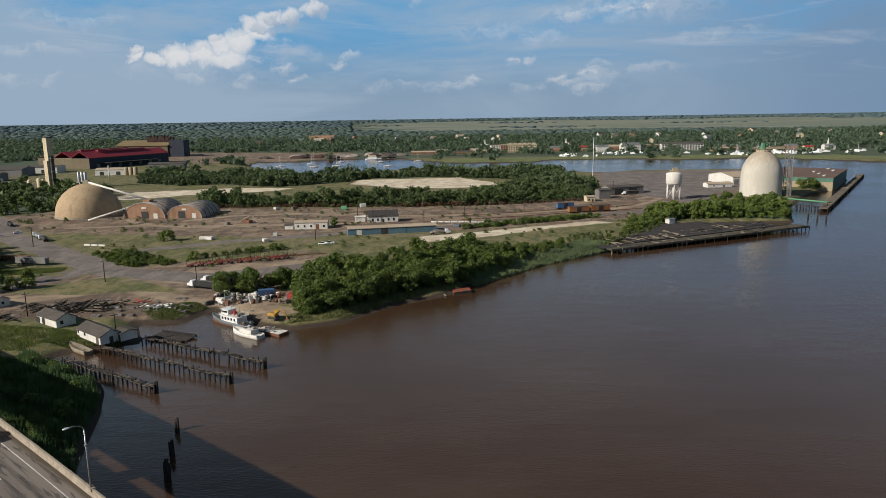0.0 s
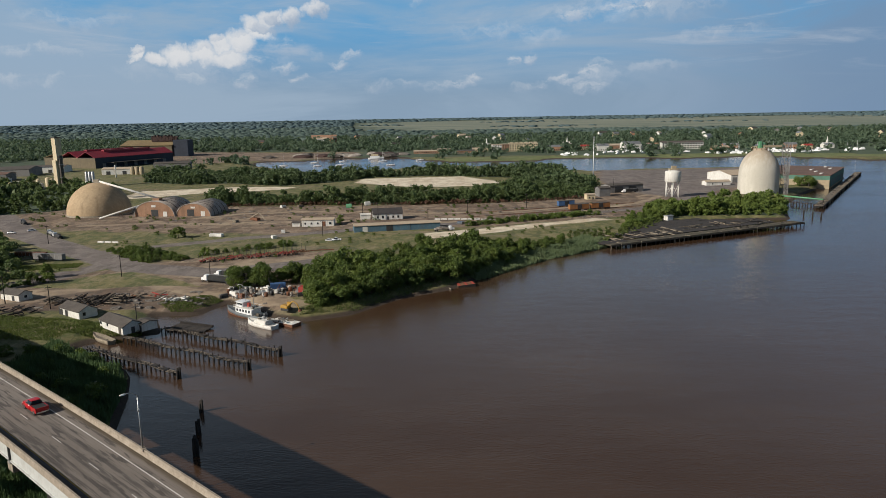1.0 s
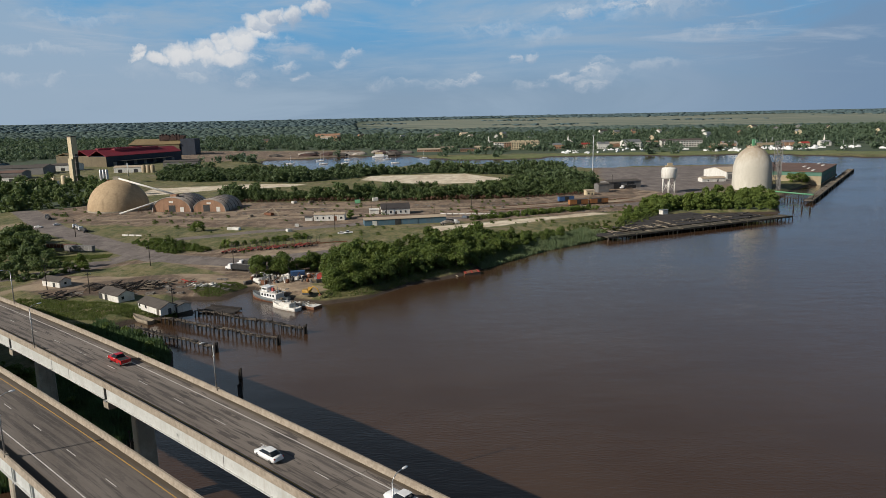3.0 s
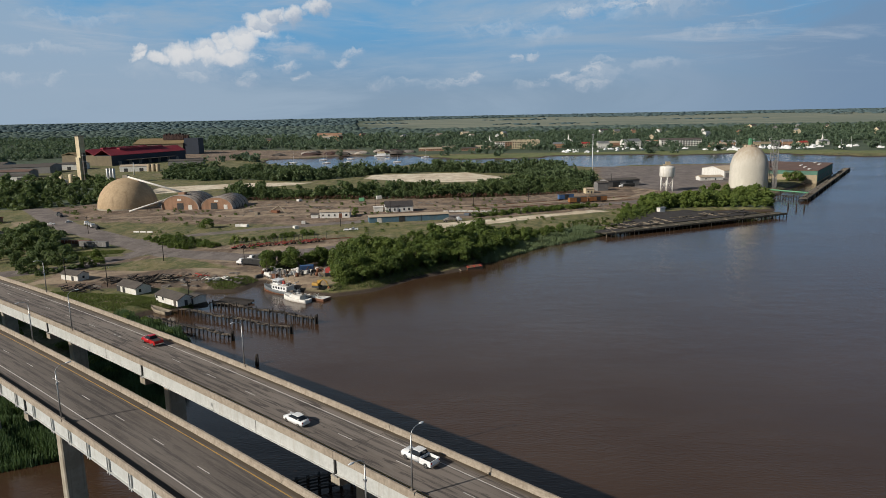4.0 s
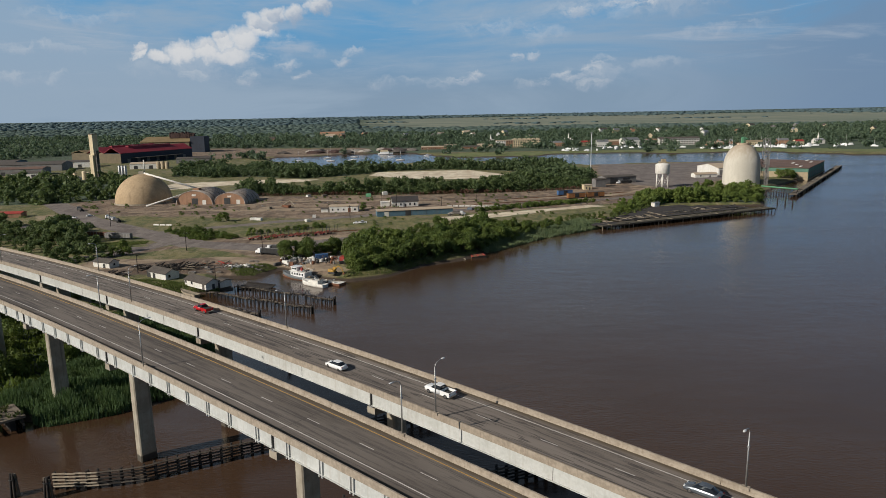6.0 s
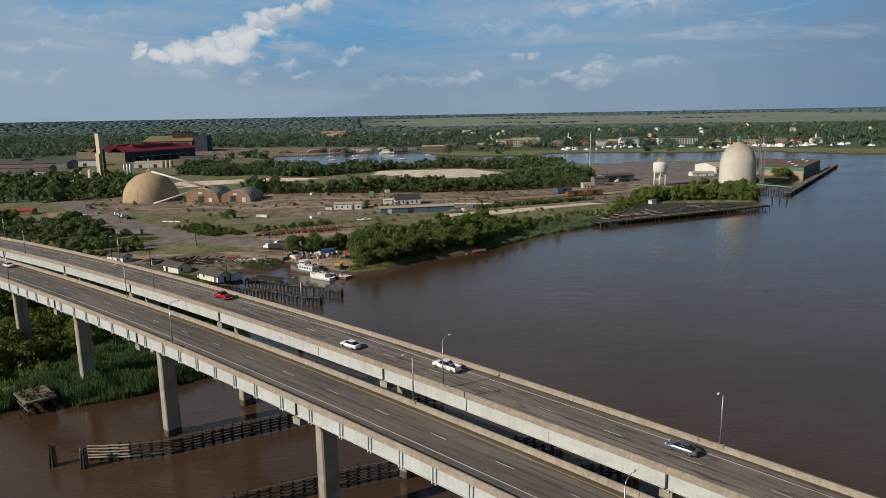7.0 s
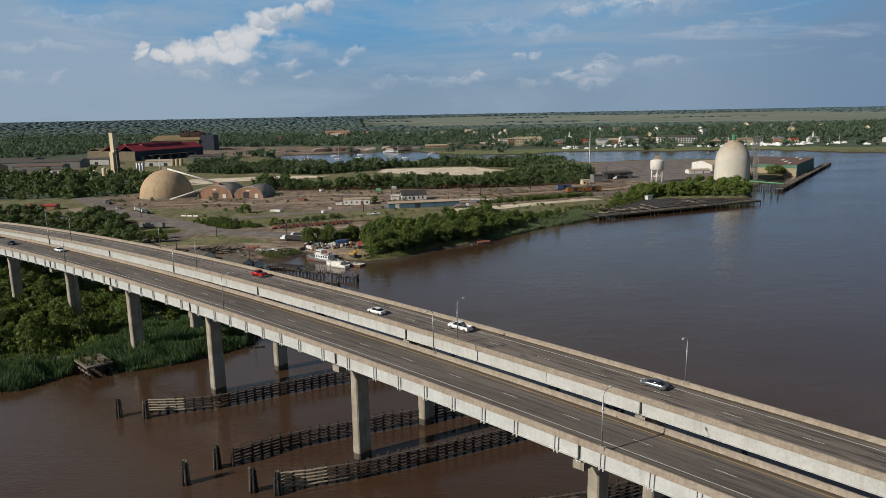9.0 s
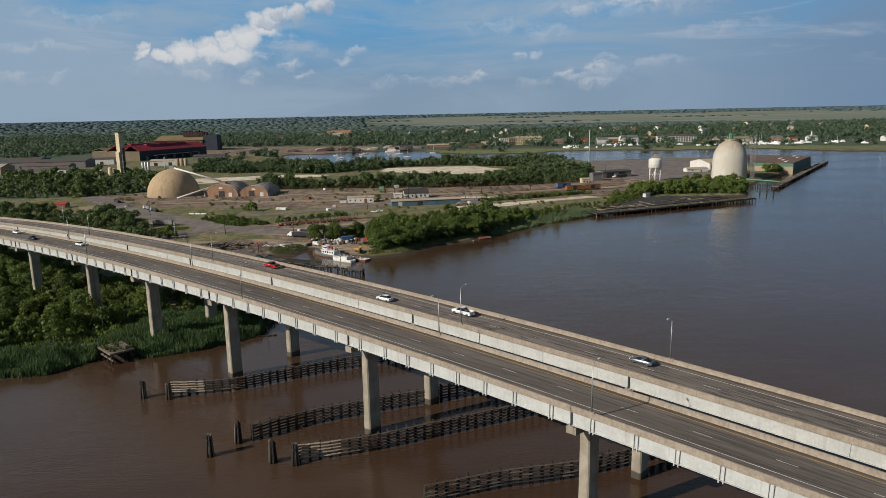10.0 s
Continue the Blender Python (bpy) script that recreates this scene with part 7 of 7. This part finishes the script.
plant(SHRUBS, [(-128, 336), (-126, 341), (-84, 368), (-82, 361)], 4.2, 8, (0.7, 1.1), 14, "scrubby bush behind the red frames")
plant(SHRUBS, [(12, 417), (20, 426), (60, 450), (100, 463), (104, 457), (64, 440)], 3.6, 9, (0.7, 1.1), 50, "scrubby bush in the long hedge")
plant(KINDS, [(-187, 287), (-180, 292), (-172, 282), (-178, 276)], 5, 10, (0.6, 0.75), 3, "small roadside tree by the white shed")
for x, y, k in [(-159.5, 392, 0.8), (-262, 474, 0.4), (-112, 216, 0.35), (-105, 209, 0.42), (329, 612, 1.2), (322, 617, 1.0), (334, 618, 0.9), (-70, 440, 0.55), (17, 445, 0.4)]:
    ob = copy_thing(KINDS[int(abs(x)) % 5], pose(0, 0, 0))
    ob.matrix_world = pose(x, y, ground_at(x, y) - 0.15, 0, 0, x) @ Matrix.Scale(k, 4)
    ob["label"] = "single round dark green tree on open ground"
for ob in (*KINDS, *SHRUBS):
    for p in ob.children:
        bpy.data.objects.remove(p)
    bpy.data.objects.remove(ob)

# woods farther off, joined
def wood_stuff(name, label, outlines, gap, seed, count, size, mat, height, limit=500, avoid=None):
    rng = np.random.default_rng(seed)
    bases = [leaf_cloud(rng, h, r, count, size, 1.0, 0.08) for h, r in ((height, height * 0.42), (height * 1.15, height * 0.40), (height * 0.85, height * 0.46))]
    out = []
    for n, outline in enumerate(outlines):
        spots = scatter(outline, gap, seed + n, avoid, limit=limit)
        zs, _ = land_height(spots[:, 0], spots[:, 1])
        for (x, y), z in zip(spots, zs):
            q = bases[rng.integers(3)] * rng.uniform(0.58, 1.2) * (0.95 + 0.28 * math.sin(x * 0.055 + 2 * math.sin(y * 0.04)))
            if name == "shore_wood":
                q = q * (1 - 0.5 * min(1, max(0, (x - 2) / 50)))
            a = rng.uniform(0, math.tau)
            c, s = math.cos(a), math.sin(a)
            out.append(q @ np.array([[c, s, 0], [-s, c, 0], [0, 0, 1]]) + (x, y, z - 0.2))
    ob = new(name, quad_mesh(name, np.concatenate(out), mat))
    return tagged(ob, label, "woods", kind="stuff")


SCRUB_NEAR = [(-114, 100), (-112, 124), (-126, 150), (-178, 190), (-250, 240), (-300, 240), (-300, 76), (-200, 74), (-150, 80)]
EASTEND = [(100, 616), (128, 606), (140, 640), (120, 720), (85, 720), (60, 690)]
wood_stuff("shore_wood", "bright green wood behind the bank", [SHORE], 4.8, 207, 1300, 0.34, "leaf", 9.4, 230, FRONT)
wood_stuff("roadside_trees", "dense green trees beyond the bridge", [[(-300, 388), (-255, 372), (-212, 318), (-182, 276), (-196, 258), (-226, 288), (-262, 310), (-340, 330), (-380, 380)]], 5.2, 208, 620, 0.50, "dark leaf", 9.5, 150)
wood_stuff("tree_belt", "dark green belt of trees across the old yard", [BELT], 5.2, 201, 330, 0.66, "dark leaf", 10.5)
wood_stuff("dead_brush", "reddish dead brush along the foot of the tree belt", [[(-184, 536), (-126, 538), (-36, 528), (52, 532), (120, 554), (118, 560), (52, 538), (-36, 534), (-126, 544), (-182, 542)]], 2.6, 211, 90, 0.36, "dead brush", 3.2, 260)
wood_stuff("island_wood", "bright green wood behind the old dock", [ISLE], 5.0, 202, 650, 0.46, "leaf", 8.5)
wood_stuff("back_wood", "dark pine wood along the inner channel", [BACK, EASTEND], 7.0, 203, 230, 0.90, "pine", 12.0, 520, MINE)
wood_stuff("west_wood", "dense wood beyond the dome", [WEST], 7.5, 204, 230, 0.95, "dark leaf", 10.5, 480)
wood_stuff("marsh_scrub", "tangled green scrub in the marsh under the bridge", [SCRUB_NEAR], 3.4, 206, 150, 0.50, "leaf", 3.6, 700)
wood_stuff("dock_scrub", "low scrub at the wharf's landward end", [[(84, 355), (100, 385), (120, 420), (140, 432), (128, 400), (108, 372)], [(66, 366), (90, 372), (100, 400), (70, 385)]], 3.4, 205, 160, 0.42, "grass", 2.8, 120)


# reeds and rough grass, blade by blade
def blades(name, label, outlines, number, high, wide, mat, seed, inset=-3.0, avoid=None):
    rng = np.random.default_rng(seed)
    out = []
    for outline, count in zip(outlines, number):
        pts = np.array(outline, float)
        p = rng.uniform(pts.min(0), pts.max(0), (count * 4, 2))
        p = p[edge_distance(p[:, 0], p[:, 1], outline) > 0]
        z, inland = land_height(p[:, 0], p[:, 1])
        keep = inland > inset
        if avoid:
            keep &= edge_distance(p[:, 0], p[:, 1], avoid) < 0
        p, z = p[keep][:count], np.maximum(z[keep][:count], -0.2)
        n = len(p)
        a = rng.uniform(0, math.tau, n)
        lump = 0.75 + 0.4 * np.sin(p[:, 0] * 0.5 + np.sin(p[:, 1] * 0.4) * 2) * np.sin(p[:, 1] * 0.45)
        h = high * rng.uniform(0.7, 1.15, n) * lump
        side = np.stack([np.cos(a), np.sin(a), 0 * a], 1) * wide
        foot = np.stack([p[:, 0], p[:, 1], z], 1)
        tip = foot + np.stack([rng.normal(0, 0.14, n) * h, rng.normal(0, 0.14, n) * h, h], 1)
        out.append(np.stack([foot - side, foot + side, tip + side * 0.45, tip - side * 0.35], 1))
    return tagged(new(name, quad_mesh(name, np.concatenate(out), mat)), label, "reeds", kind="stuff")


EAST_REED = [(12, 282), (22, 290), (34, 306), (48, 322), (64, 334), (84, 350), (92, 362), (78, 370), (58, 352), (36, 330), (18, 305), (6, 288)]
SHADE_REED = [(-126, 198), (-108, 184), (-96, 178), (-88, 165), (-83, 145), (-76, 128), (-80, 106), (-98, 112), (-112, 140), (-128, 170)]
SOUTH_REED = [(-76, 130), (-77, 104), (-95, 88), (-118, 74), (-143, 69), (-290, 58), (-290, 72), (-150, 82), (-124, 90), (-116, 120), (-96, 128)]
STUB = [(-122, 90), (-121, 84), (-113, 75), (-106, 82), (-111, 91)]
blades("reed_bed", "tall grey-green reed bed along the waterline", [SHADE_REED, SOUTH_REED], [22000, 52000], 3.0, 0.13, "reed", 301, -3.0, STUB)
blades("bank_reed", "pale blue-green reeds along the outer bank", [EAST_REED], [26000], 2.2, 0.14, "pale reed", 305)
blades("rough_grass", "rough bright grass on the banks", [[(-112, 244), (-104, 237), (-96, 237), (-89, 252), (-96, 255), (-108, 250)], [(-128, 208), (-108, 206), (-104, 214), (-128, 222)], [(-55, 228), (-34, 236), (-14, 260), (8, 280), (4, 288), (-30, 262), (-52, 240)], [(-170, 205), (-128, 200), (-126, 222), (-150, 228), (-175, 232)], [(-212, 318), (-180, 322), (-178, 312), (-205, 304)]], [4000, 3000, 6000, 9000, 5000], 0.6, 0.14, "grass", 302, 0.0)

blades("undergrowth", "tangled low green undergrowth beneath the bridge", [SCRUB_NEAR], [34000], 1.5, 0.34, "leaf", 306)
rng = np.random.default_rng(601)
spots = np.stack([rng.uniform(-320, 130, 2600), rng.uniform(300, 530, 2600)], 1)
spots = spots[(land_height(spots[:, 0], spots[:, 1])[1] > 6) & (np.sin(spots[:, 0] * 0.06 + 2 * np.sin(spots[:, 1] * 0.05)) * np.sin(spots[:, 1] * 0.09) > 0.1)]
keep = np.maximum.reduce([wd - line_distance(spots[:, 0], spots[:, 1], q) for q, wd in zip(ROADS, WIDTH)]) < -1
spots = spots[keep & (edge_distance(spots[:, 0], spots[:, 1], SHORE) < 0)][:300]
tuft = leaf_cloud(rng, 1.2, 1.1, 40, 0.28, 0.7, 0.02)
weeds = [tuft * rng.uniform(0.5, 1.5) + (x, y, ground_at(x, y) - 0.1) for x, y in spots]
tagged(new("weeds", quad_mesh("weeds", np.concatenate(weeds), "grass")), "low weeds and tufts over the waste ground", "weeds", kind="stuff")
bits, faces = [], []
block = np.array([(x, y, z) for z in (0, 1) for x, y in ((-1, -1), (1, -1), (1, 1), (-1, 1))], float)
sides = np.array([(0, 1, 5, 4), (1, 2, 6, 5), (2, 3, 7, 6), (3, 0, 4, 7), (4, 5, 6, 7)])
for n in range(330):
    x, y = (rng.uniform(-230, 130), rng.uniform(440, 530)) if n % 3 else (rng.uniform(-160, -70), rng.uniform(236, 260))
    if land_height(np.array([x]), np.array([y]))[1][0] < 4:
        continue
    s = rng.uniform(0.25, 0.9)
    faces.append(sides + 8 * len(bits))
    bits.append(block * (s * rng.uniform(0.5, 2.5), s, s * rng.uniform(0.4, 1.2)) * rng.uniform(0.7, 1.1, (8, 1)) + (x, y, ground_at(x, y) - 0.1))
me = sheet_mesh("rubble", np.concatenate(bits).tolist(), np.concatenate(faces).tolist())
me.materials.append(M["junk"])
tagged(new("rubble", me), "small rubble and scrap strewn over the yard", "rubble", kind="stuff")

# ---- the town across the channel ----
rng = random.Random(401)
hotel = thing("hotel", "long four-storey cream and brick waterfront hotel", "hotel", pose(140, 1302, GROUND, 0, 0, 2))
for k, (mat, x0, x1, h) in enumerate([("white", -48, -30, 13), ("brick", -30, -16, 13.5), ("cream", -16, 38, 15)]):
    wing = part("wing", boxed(x0, x1, 0, 18, 0, h), mat, hotel)
    part("roof", boxed(x0 - 0.5, x1 + 0.5, -0.5, 18.5, h, h + 0.8), "roof sand", wing)
    for f in range(4):
        for j in range(int((x1 - x0) / 4.5)):
            part("window", boxed(x0 + 1.4 + 4.5 * j, x0 + 3.6 + 4.5 * j, -0.12, 0.1, 1.2 + 3.3 * f, 3.0 + 3.3 * f), "glass", wing)
for k in range(6):
    part("gable", boxed(-14 + 9 * k, -9 + 9 * k, -0.6, 6, 15, 17.5), "cream", hotel)
condo = thing("apartment_block", "white three-storey apartment row on the waterfront", "apartment block", pose(445, 1285, GROUND, 0, 0, -4))
part("wall", boxed(-38, 38, 0, 18, 0, 12), "white", condo)
part("roof", gable(bmesh.new(), 77, 19, 12, 3), "roof grey", condo).matrix_world = pose(445, 1285, GROUND, 0, 0, -4) @ pose(0, 9, 0)
for f in range(3):
    for j in range(15):
        part("window", boxed(-36.5 + 5 * j, -33.5 + 5 * j, -0.12, 0.1, 1 + 3.8 * f, 3.2 + 3.8 * f), "glass", condo)
    part("balcony", boxed(-38, 38, -1.4, -0.02, 3.6 + 3.8 * f, 3.9 + 3.8 * f), "white", condo)
TOWN = [(-30, 1290, 52, 20, 6, "roof sand"), (-5, 1345, 40, 20, 6, "roof sand"), (40, 1275, 34, 16, 6, "roof grey"), (70, 1330, 30, 16, 7, "roof sand"), (215, 1320, 30, 18, 10, "white"), (225, 1370, 24, 16, 8, "roof grey"),
        (268, 1310, 20, 14, 10, "red steel"), (292, 1272, 22, 18, 13, "white"), (330, 1330, 30, 18, 10, "roof sand"), (352, 1300, 34, 20, 15, "white"), (385, 1310, 18, 14, 10, "white"), (405, 1340, 22, 15, 10, "brick"),
        (500, 1250, 30, 14, 7, "roof sand"), (535, 1290, 26, 14, 9, "white"), (560, 1230, 20, 12, 9, "white"), (620, 1235, 20, 14, 11, "white"), (640, 1215, 16, 12, 9, "red steel"), (690, 1240, 18, 14, 9, "white"), (800, 1180, 20, 14, 10, "white")]
for n, (x, y, wd, dp, h, roof) in enumerate(TOWN):
    building("town_house", "pale waterfront building with rows of small windows", "house", x, y, rng.uniform(-8, 8), wd, dp, h * 0.72, h * 0.28, rng.choice(("white", "white", "cream", "brick")), roof if roof != "white" else "steel",
             [("s", -wd / 2 + 3 + 4.2 * j, 1.2, 1.8, 1.8, "window", "glass") for j in range(int((wd - 3) / 4.2))], "houses on the waterfront")
for k in range(34):
    x, y = rng.uniform(-500, 1150), rng.uniform(1340, 2000)
    if x < -60 and y < 1500:
        continue
    building("town_house", "small pale house among the town's trees", "house", x, y, rng.uniform(0, 90), rng.uniform(12, 26), rng.uniform(9, 14), rng.uniform(7, 12), 4, rng.choice(("white", "white", "cream", "brick", "grey wall")), rng.choice(("roof grey", "roof grey", "roof sand", "steel")), group="houses among the trees", base=GROUND + float(far_rise(np.array(math.hypot(x, y)))))
arena = building("school_hall", "long low hall with a dull red roof", "hall", -335, 1950, 5, 70, 40, 8, 8, "cream", "brick", base=GROUND + 5)
for x, y in ((92, 1480), (268, 1500), (700, 1260)):
    church = thing("church", "small church with a slim white spire", "church", pose(x, y, GROUND))
    part("nave", walls(bmesh.new(), 18, 9, 6, 3), "white", church)
    bm = bmesh.new()
    spun(bm, [(1.8, 0), (1.8, 12), (1.3, 13), (0, 21)], 8, False)
    part("spire", bm, "white", church)
for k in range(46):
    x = rng.uniform(470, 720)
    y = 1110 + 95 * math.sin((x - 470) / 110) * 0.4 + rng.uniform(0, 60) - (x - 470) * 0.12
    craft = thing("moored_boat", "white motor boat moored in the marina", "motor boat", pose(x, y, ground_at(x, y) + 0.3, 0, 0, rng.uniform(0, 360)), "boats of the marina")
    part("hull", boat_hull(rng.uniform(9, 15), 4, 1.6, 0.8, n=6), "white paint", craft)
    part("cabin", boxed(-3, 2, -1.4, 1.4, 1.4, rng.uniform(3, 4.4)), "white paint", craft)
    if k % 3 == 0:
        bm = bmesh.new()
        rod(bm, (0, 0, 1.2), (0, 0, rng.uniform(12, 19)), 0.16, 0.1, 5)
        part("mast", bm, "white paint", craft)
for k in range(26):
    x, y = rng.uniform(180, 470), rng.uniform(1105, 1240)
    craft = thing("moored_boat", "small white boat at the town quay", "motor boat", pose(x, y, ground_at(x, y) + 0.2, 0, 0, rng.uniform(0, 360)), "boats of the marina")
    part("hull", boat_hull(rng.uniform(7, 11), 3.4, 1.5, 0.7, n=6), "white paint", craft)
    part("cabin", boxed(-2, 1.5, -1.2, 1.2, 1.3, 3), "white paint", craft)


def crowns(name, label, spots, radius, squash, mat, seed, lumps=2):
    """Far tree crowns, joined: lumpy bodies on the ground."""
    rng = np.random.default_rng(seed)
    bm = bmesh.new()
    bmesh.ops.create_icosphere(bm, subdivisions=lumps, radius=1)
    base = np.array([v.co for v in bm.verts])
    faces = np.array([[v.index for v in f.verts] for f in bm.faces])
    bm.free()
    zs, _ = land_height(spots[:, 0], spots[:, 1])
    vs, fs = [], []
    for n, ((x, y), z) in enumerate(zip(spots, zs)):
        r = radius * rng.uniform(0.6, 1.35)
        q = base * (1 + rng.uniform(-0.18, 0.18, (len(base), 1))) * (r, r, r * squash * rng.uniform(0.8, 1.25))
        vs.append(q + (x, y, z + r * squash * 0.55))
        fs.append(faces + n * len(base))
    me = bpy.data.meshes.new(name)
    v, f = np.concatenate(vs), np.concatenate(fs)
    me.from_pydata(v.tolist(), [], f.tolist())
    me.polygons.foreach_set("use_smooth", [True] * len(me.polygons))
    me.materials.append(M[mat])
    return tagged(new(name, me), label, "woods", kind="stuff")


rng = np.random.default_rng(500)
p = np.stack([rng.uniform(-1500, 1500, 9000), rng.uniform(1050, 2050, 9000)], 1)
ok = (land_height(p[:, 0], p[:, 1])[1] > 14) & (np.abs(p[:, 0]) < p[:, 1] * 0.72)
street = (p[:, 1] < 1265) & (p[:, 0] > -60) & (p[:, 0] < 760) & (rng.random(9000) < 0.8)
works = (edge_distance(p[:, 0], p[:, 1], [(-780, 960), (-420, 960), (-400, 1300), (-40, 1180), (-20, 1320), (-440, 1420), (-520, 1480), (-740, 1480)]) > 0)
works |= edge_distance(p[:, 0], p[:, 1], WORKS) > 0
p = p[ok & ~street & ~works][:3400]
bases = [leaf_cloud(rng, h, h * 0.62, 60, 1.55, 0.9, 0.05) for h in (11.0, 13.0, 9.0, 12.0)]
zs, _ = land_height(p[:, 0], p[:, 1])
town = []
for (x, y), z in zip(p, zs):
    c, sn = math.cos(x), math.sin(x)
    town.append(bases[rng.integers(4)] * rng.uniform(0.7, 1.3) @ np.array([[c, sn, 0], [-sn, c, 0], [0, 0, 1]]) + (x, y, z - 0.5))
tagged(new("town_trees", quad_mesh("town_trees", np.concatenate(town), "hazed leaf")), "rounded green trees all through the town", "woods", kind="stuff")
p = np.stack([rng.uniform(-2400, 2400, 26000), rng.uniform(1950, 3300, 26000)], 1)
p = p[(np.abs(p[:, 0]) < p[:, 1] * 0.75) & (np.hypot(p[:, 0], p[:, 1]) < np.where(p[:, 0] < -0.13 * p[:, 1], 3150, 2520))][:13000]
# crowns out to the horizon carry painted haze in their base colour
crowns("far_woods", "endless woods on the plain in haze-tinted colour", p, 12.0, 0.30, "hazed woods", 502, 1)
p = np.stack([rng.uniform(-3600, 3600, 16000), rng.uniform(2800, 4700, 16000)], 1)
rr = np.hypot(p[:, 0], p[:, 1])
p = p[(np.abs(p[:, 0]) < p[:, 1] * 0.8) & (rr > 3000) & (rr < 4650) & ((p[:, 0] < -0.13 * p[:, 1]) | (rr > 4020 + 130 * np.sin(p[:, 0] * 0.005)))][:9000]
p2 = np.stack([rng.uniform(-400, 3400, 1500), rng.uniform(2600, 4100, 1500)], 1)
p2 = p2[(np.sin(p2[:, 0] * 0.004) * np.sin(p2[:, 1] * 0.009 + p2[:, 0] * 0.002) > 0.62) & (np.abs(p2[:, 0]) < p2[:, 1] * 0.8)]
p = np.concatenate([p, p2])
crowns("horizon_woods", "horizon woods with blue haze in their colour", p, 15, 0.20, "hazed pine", 503, 1)
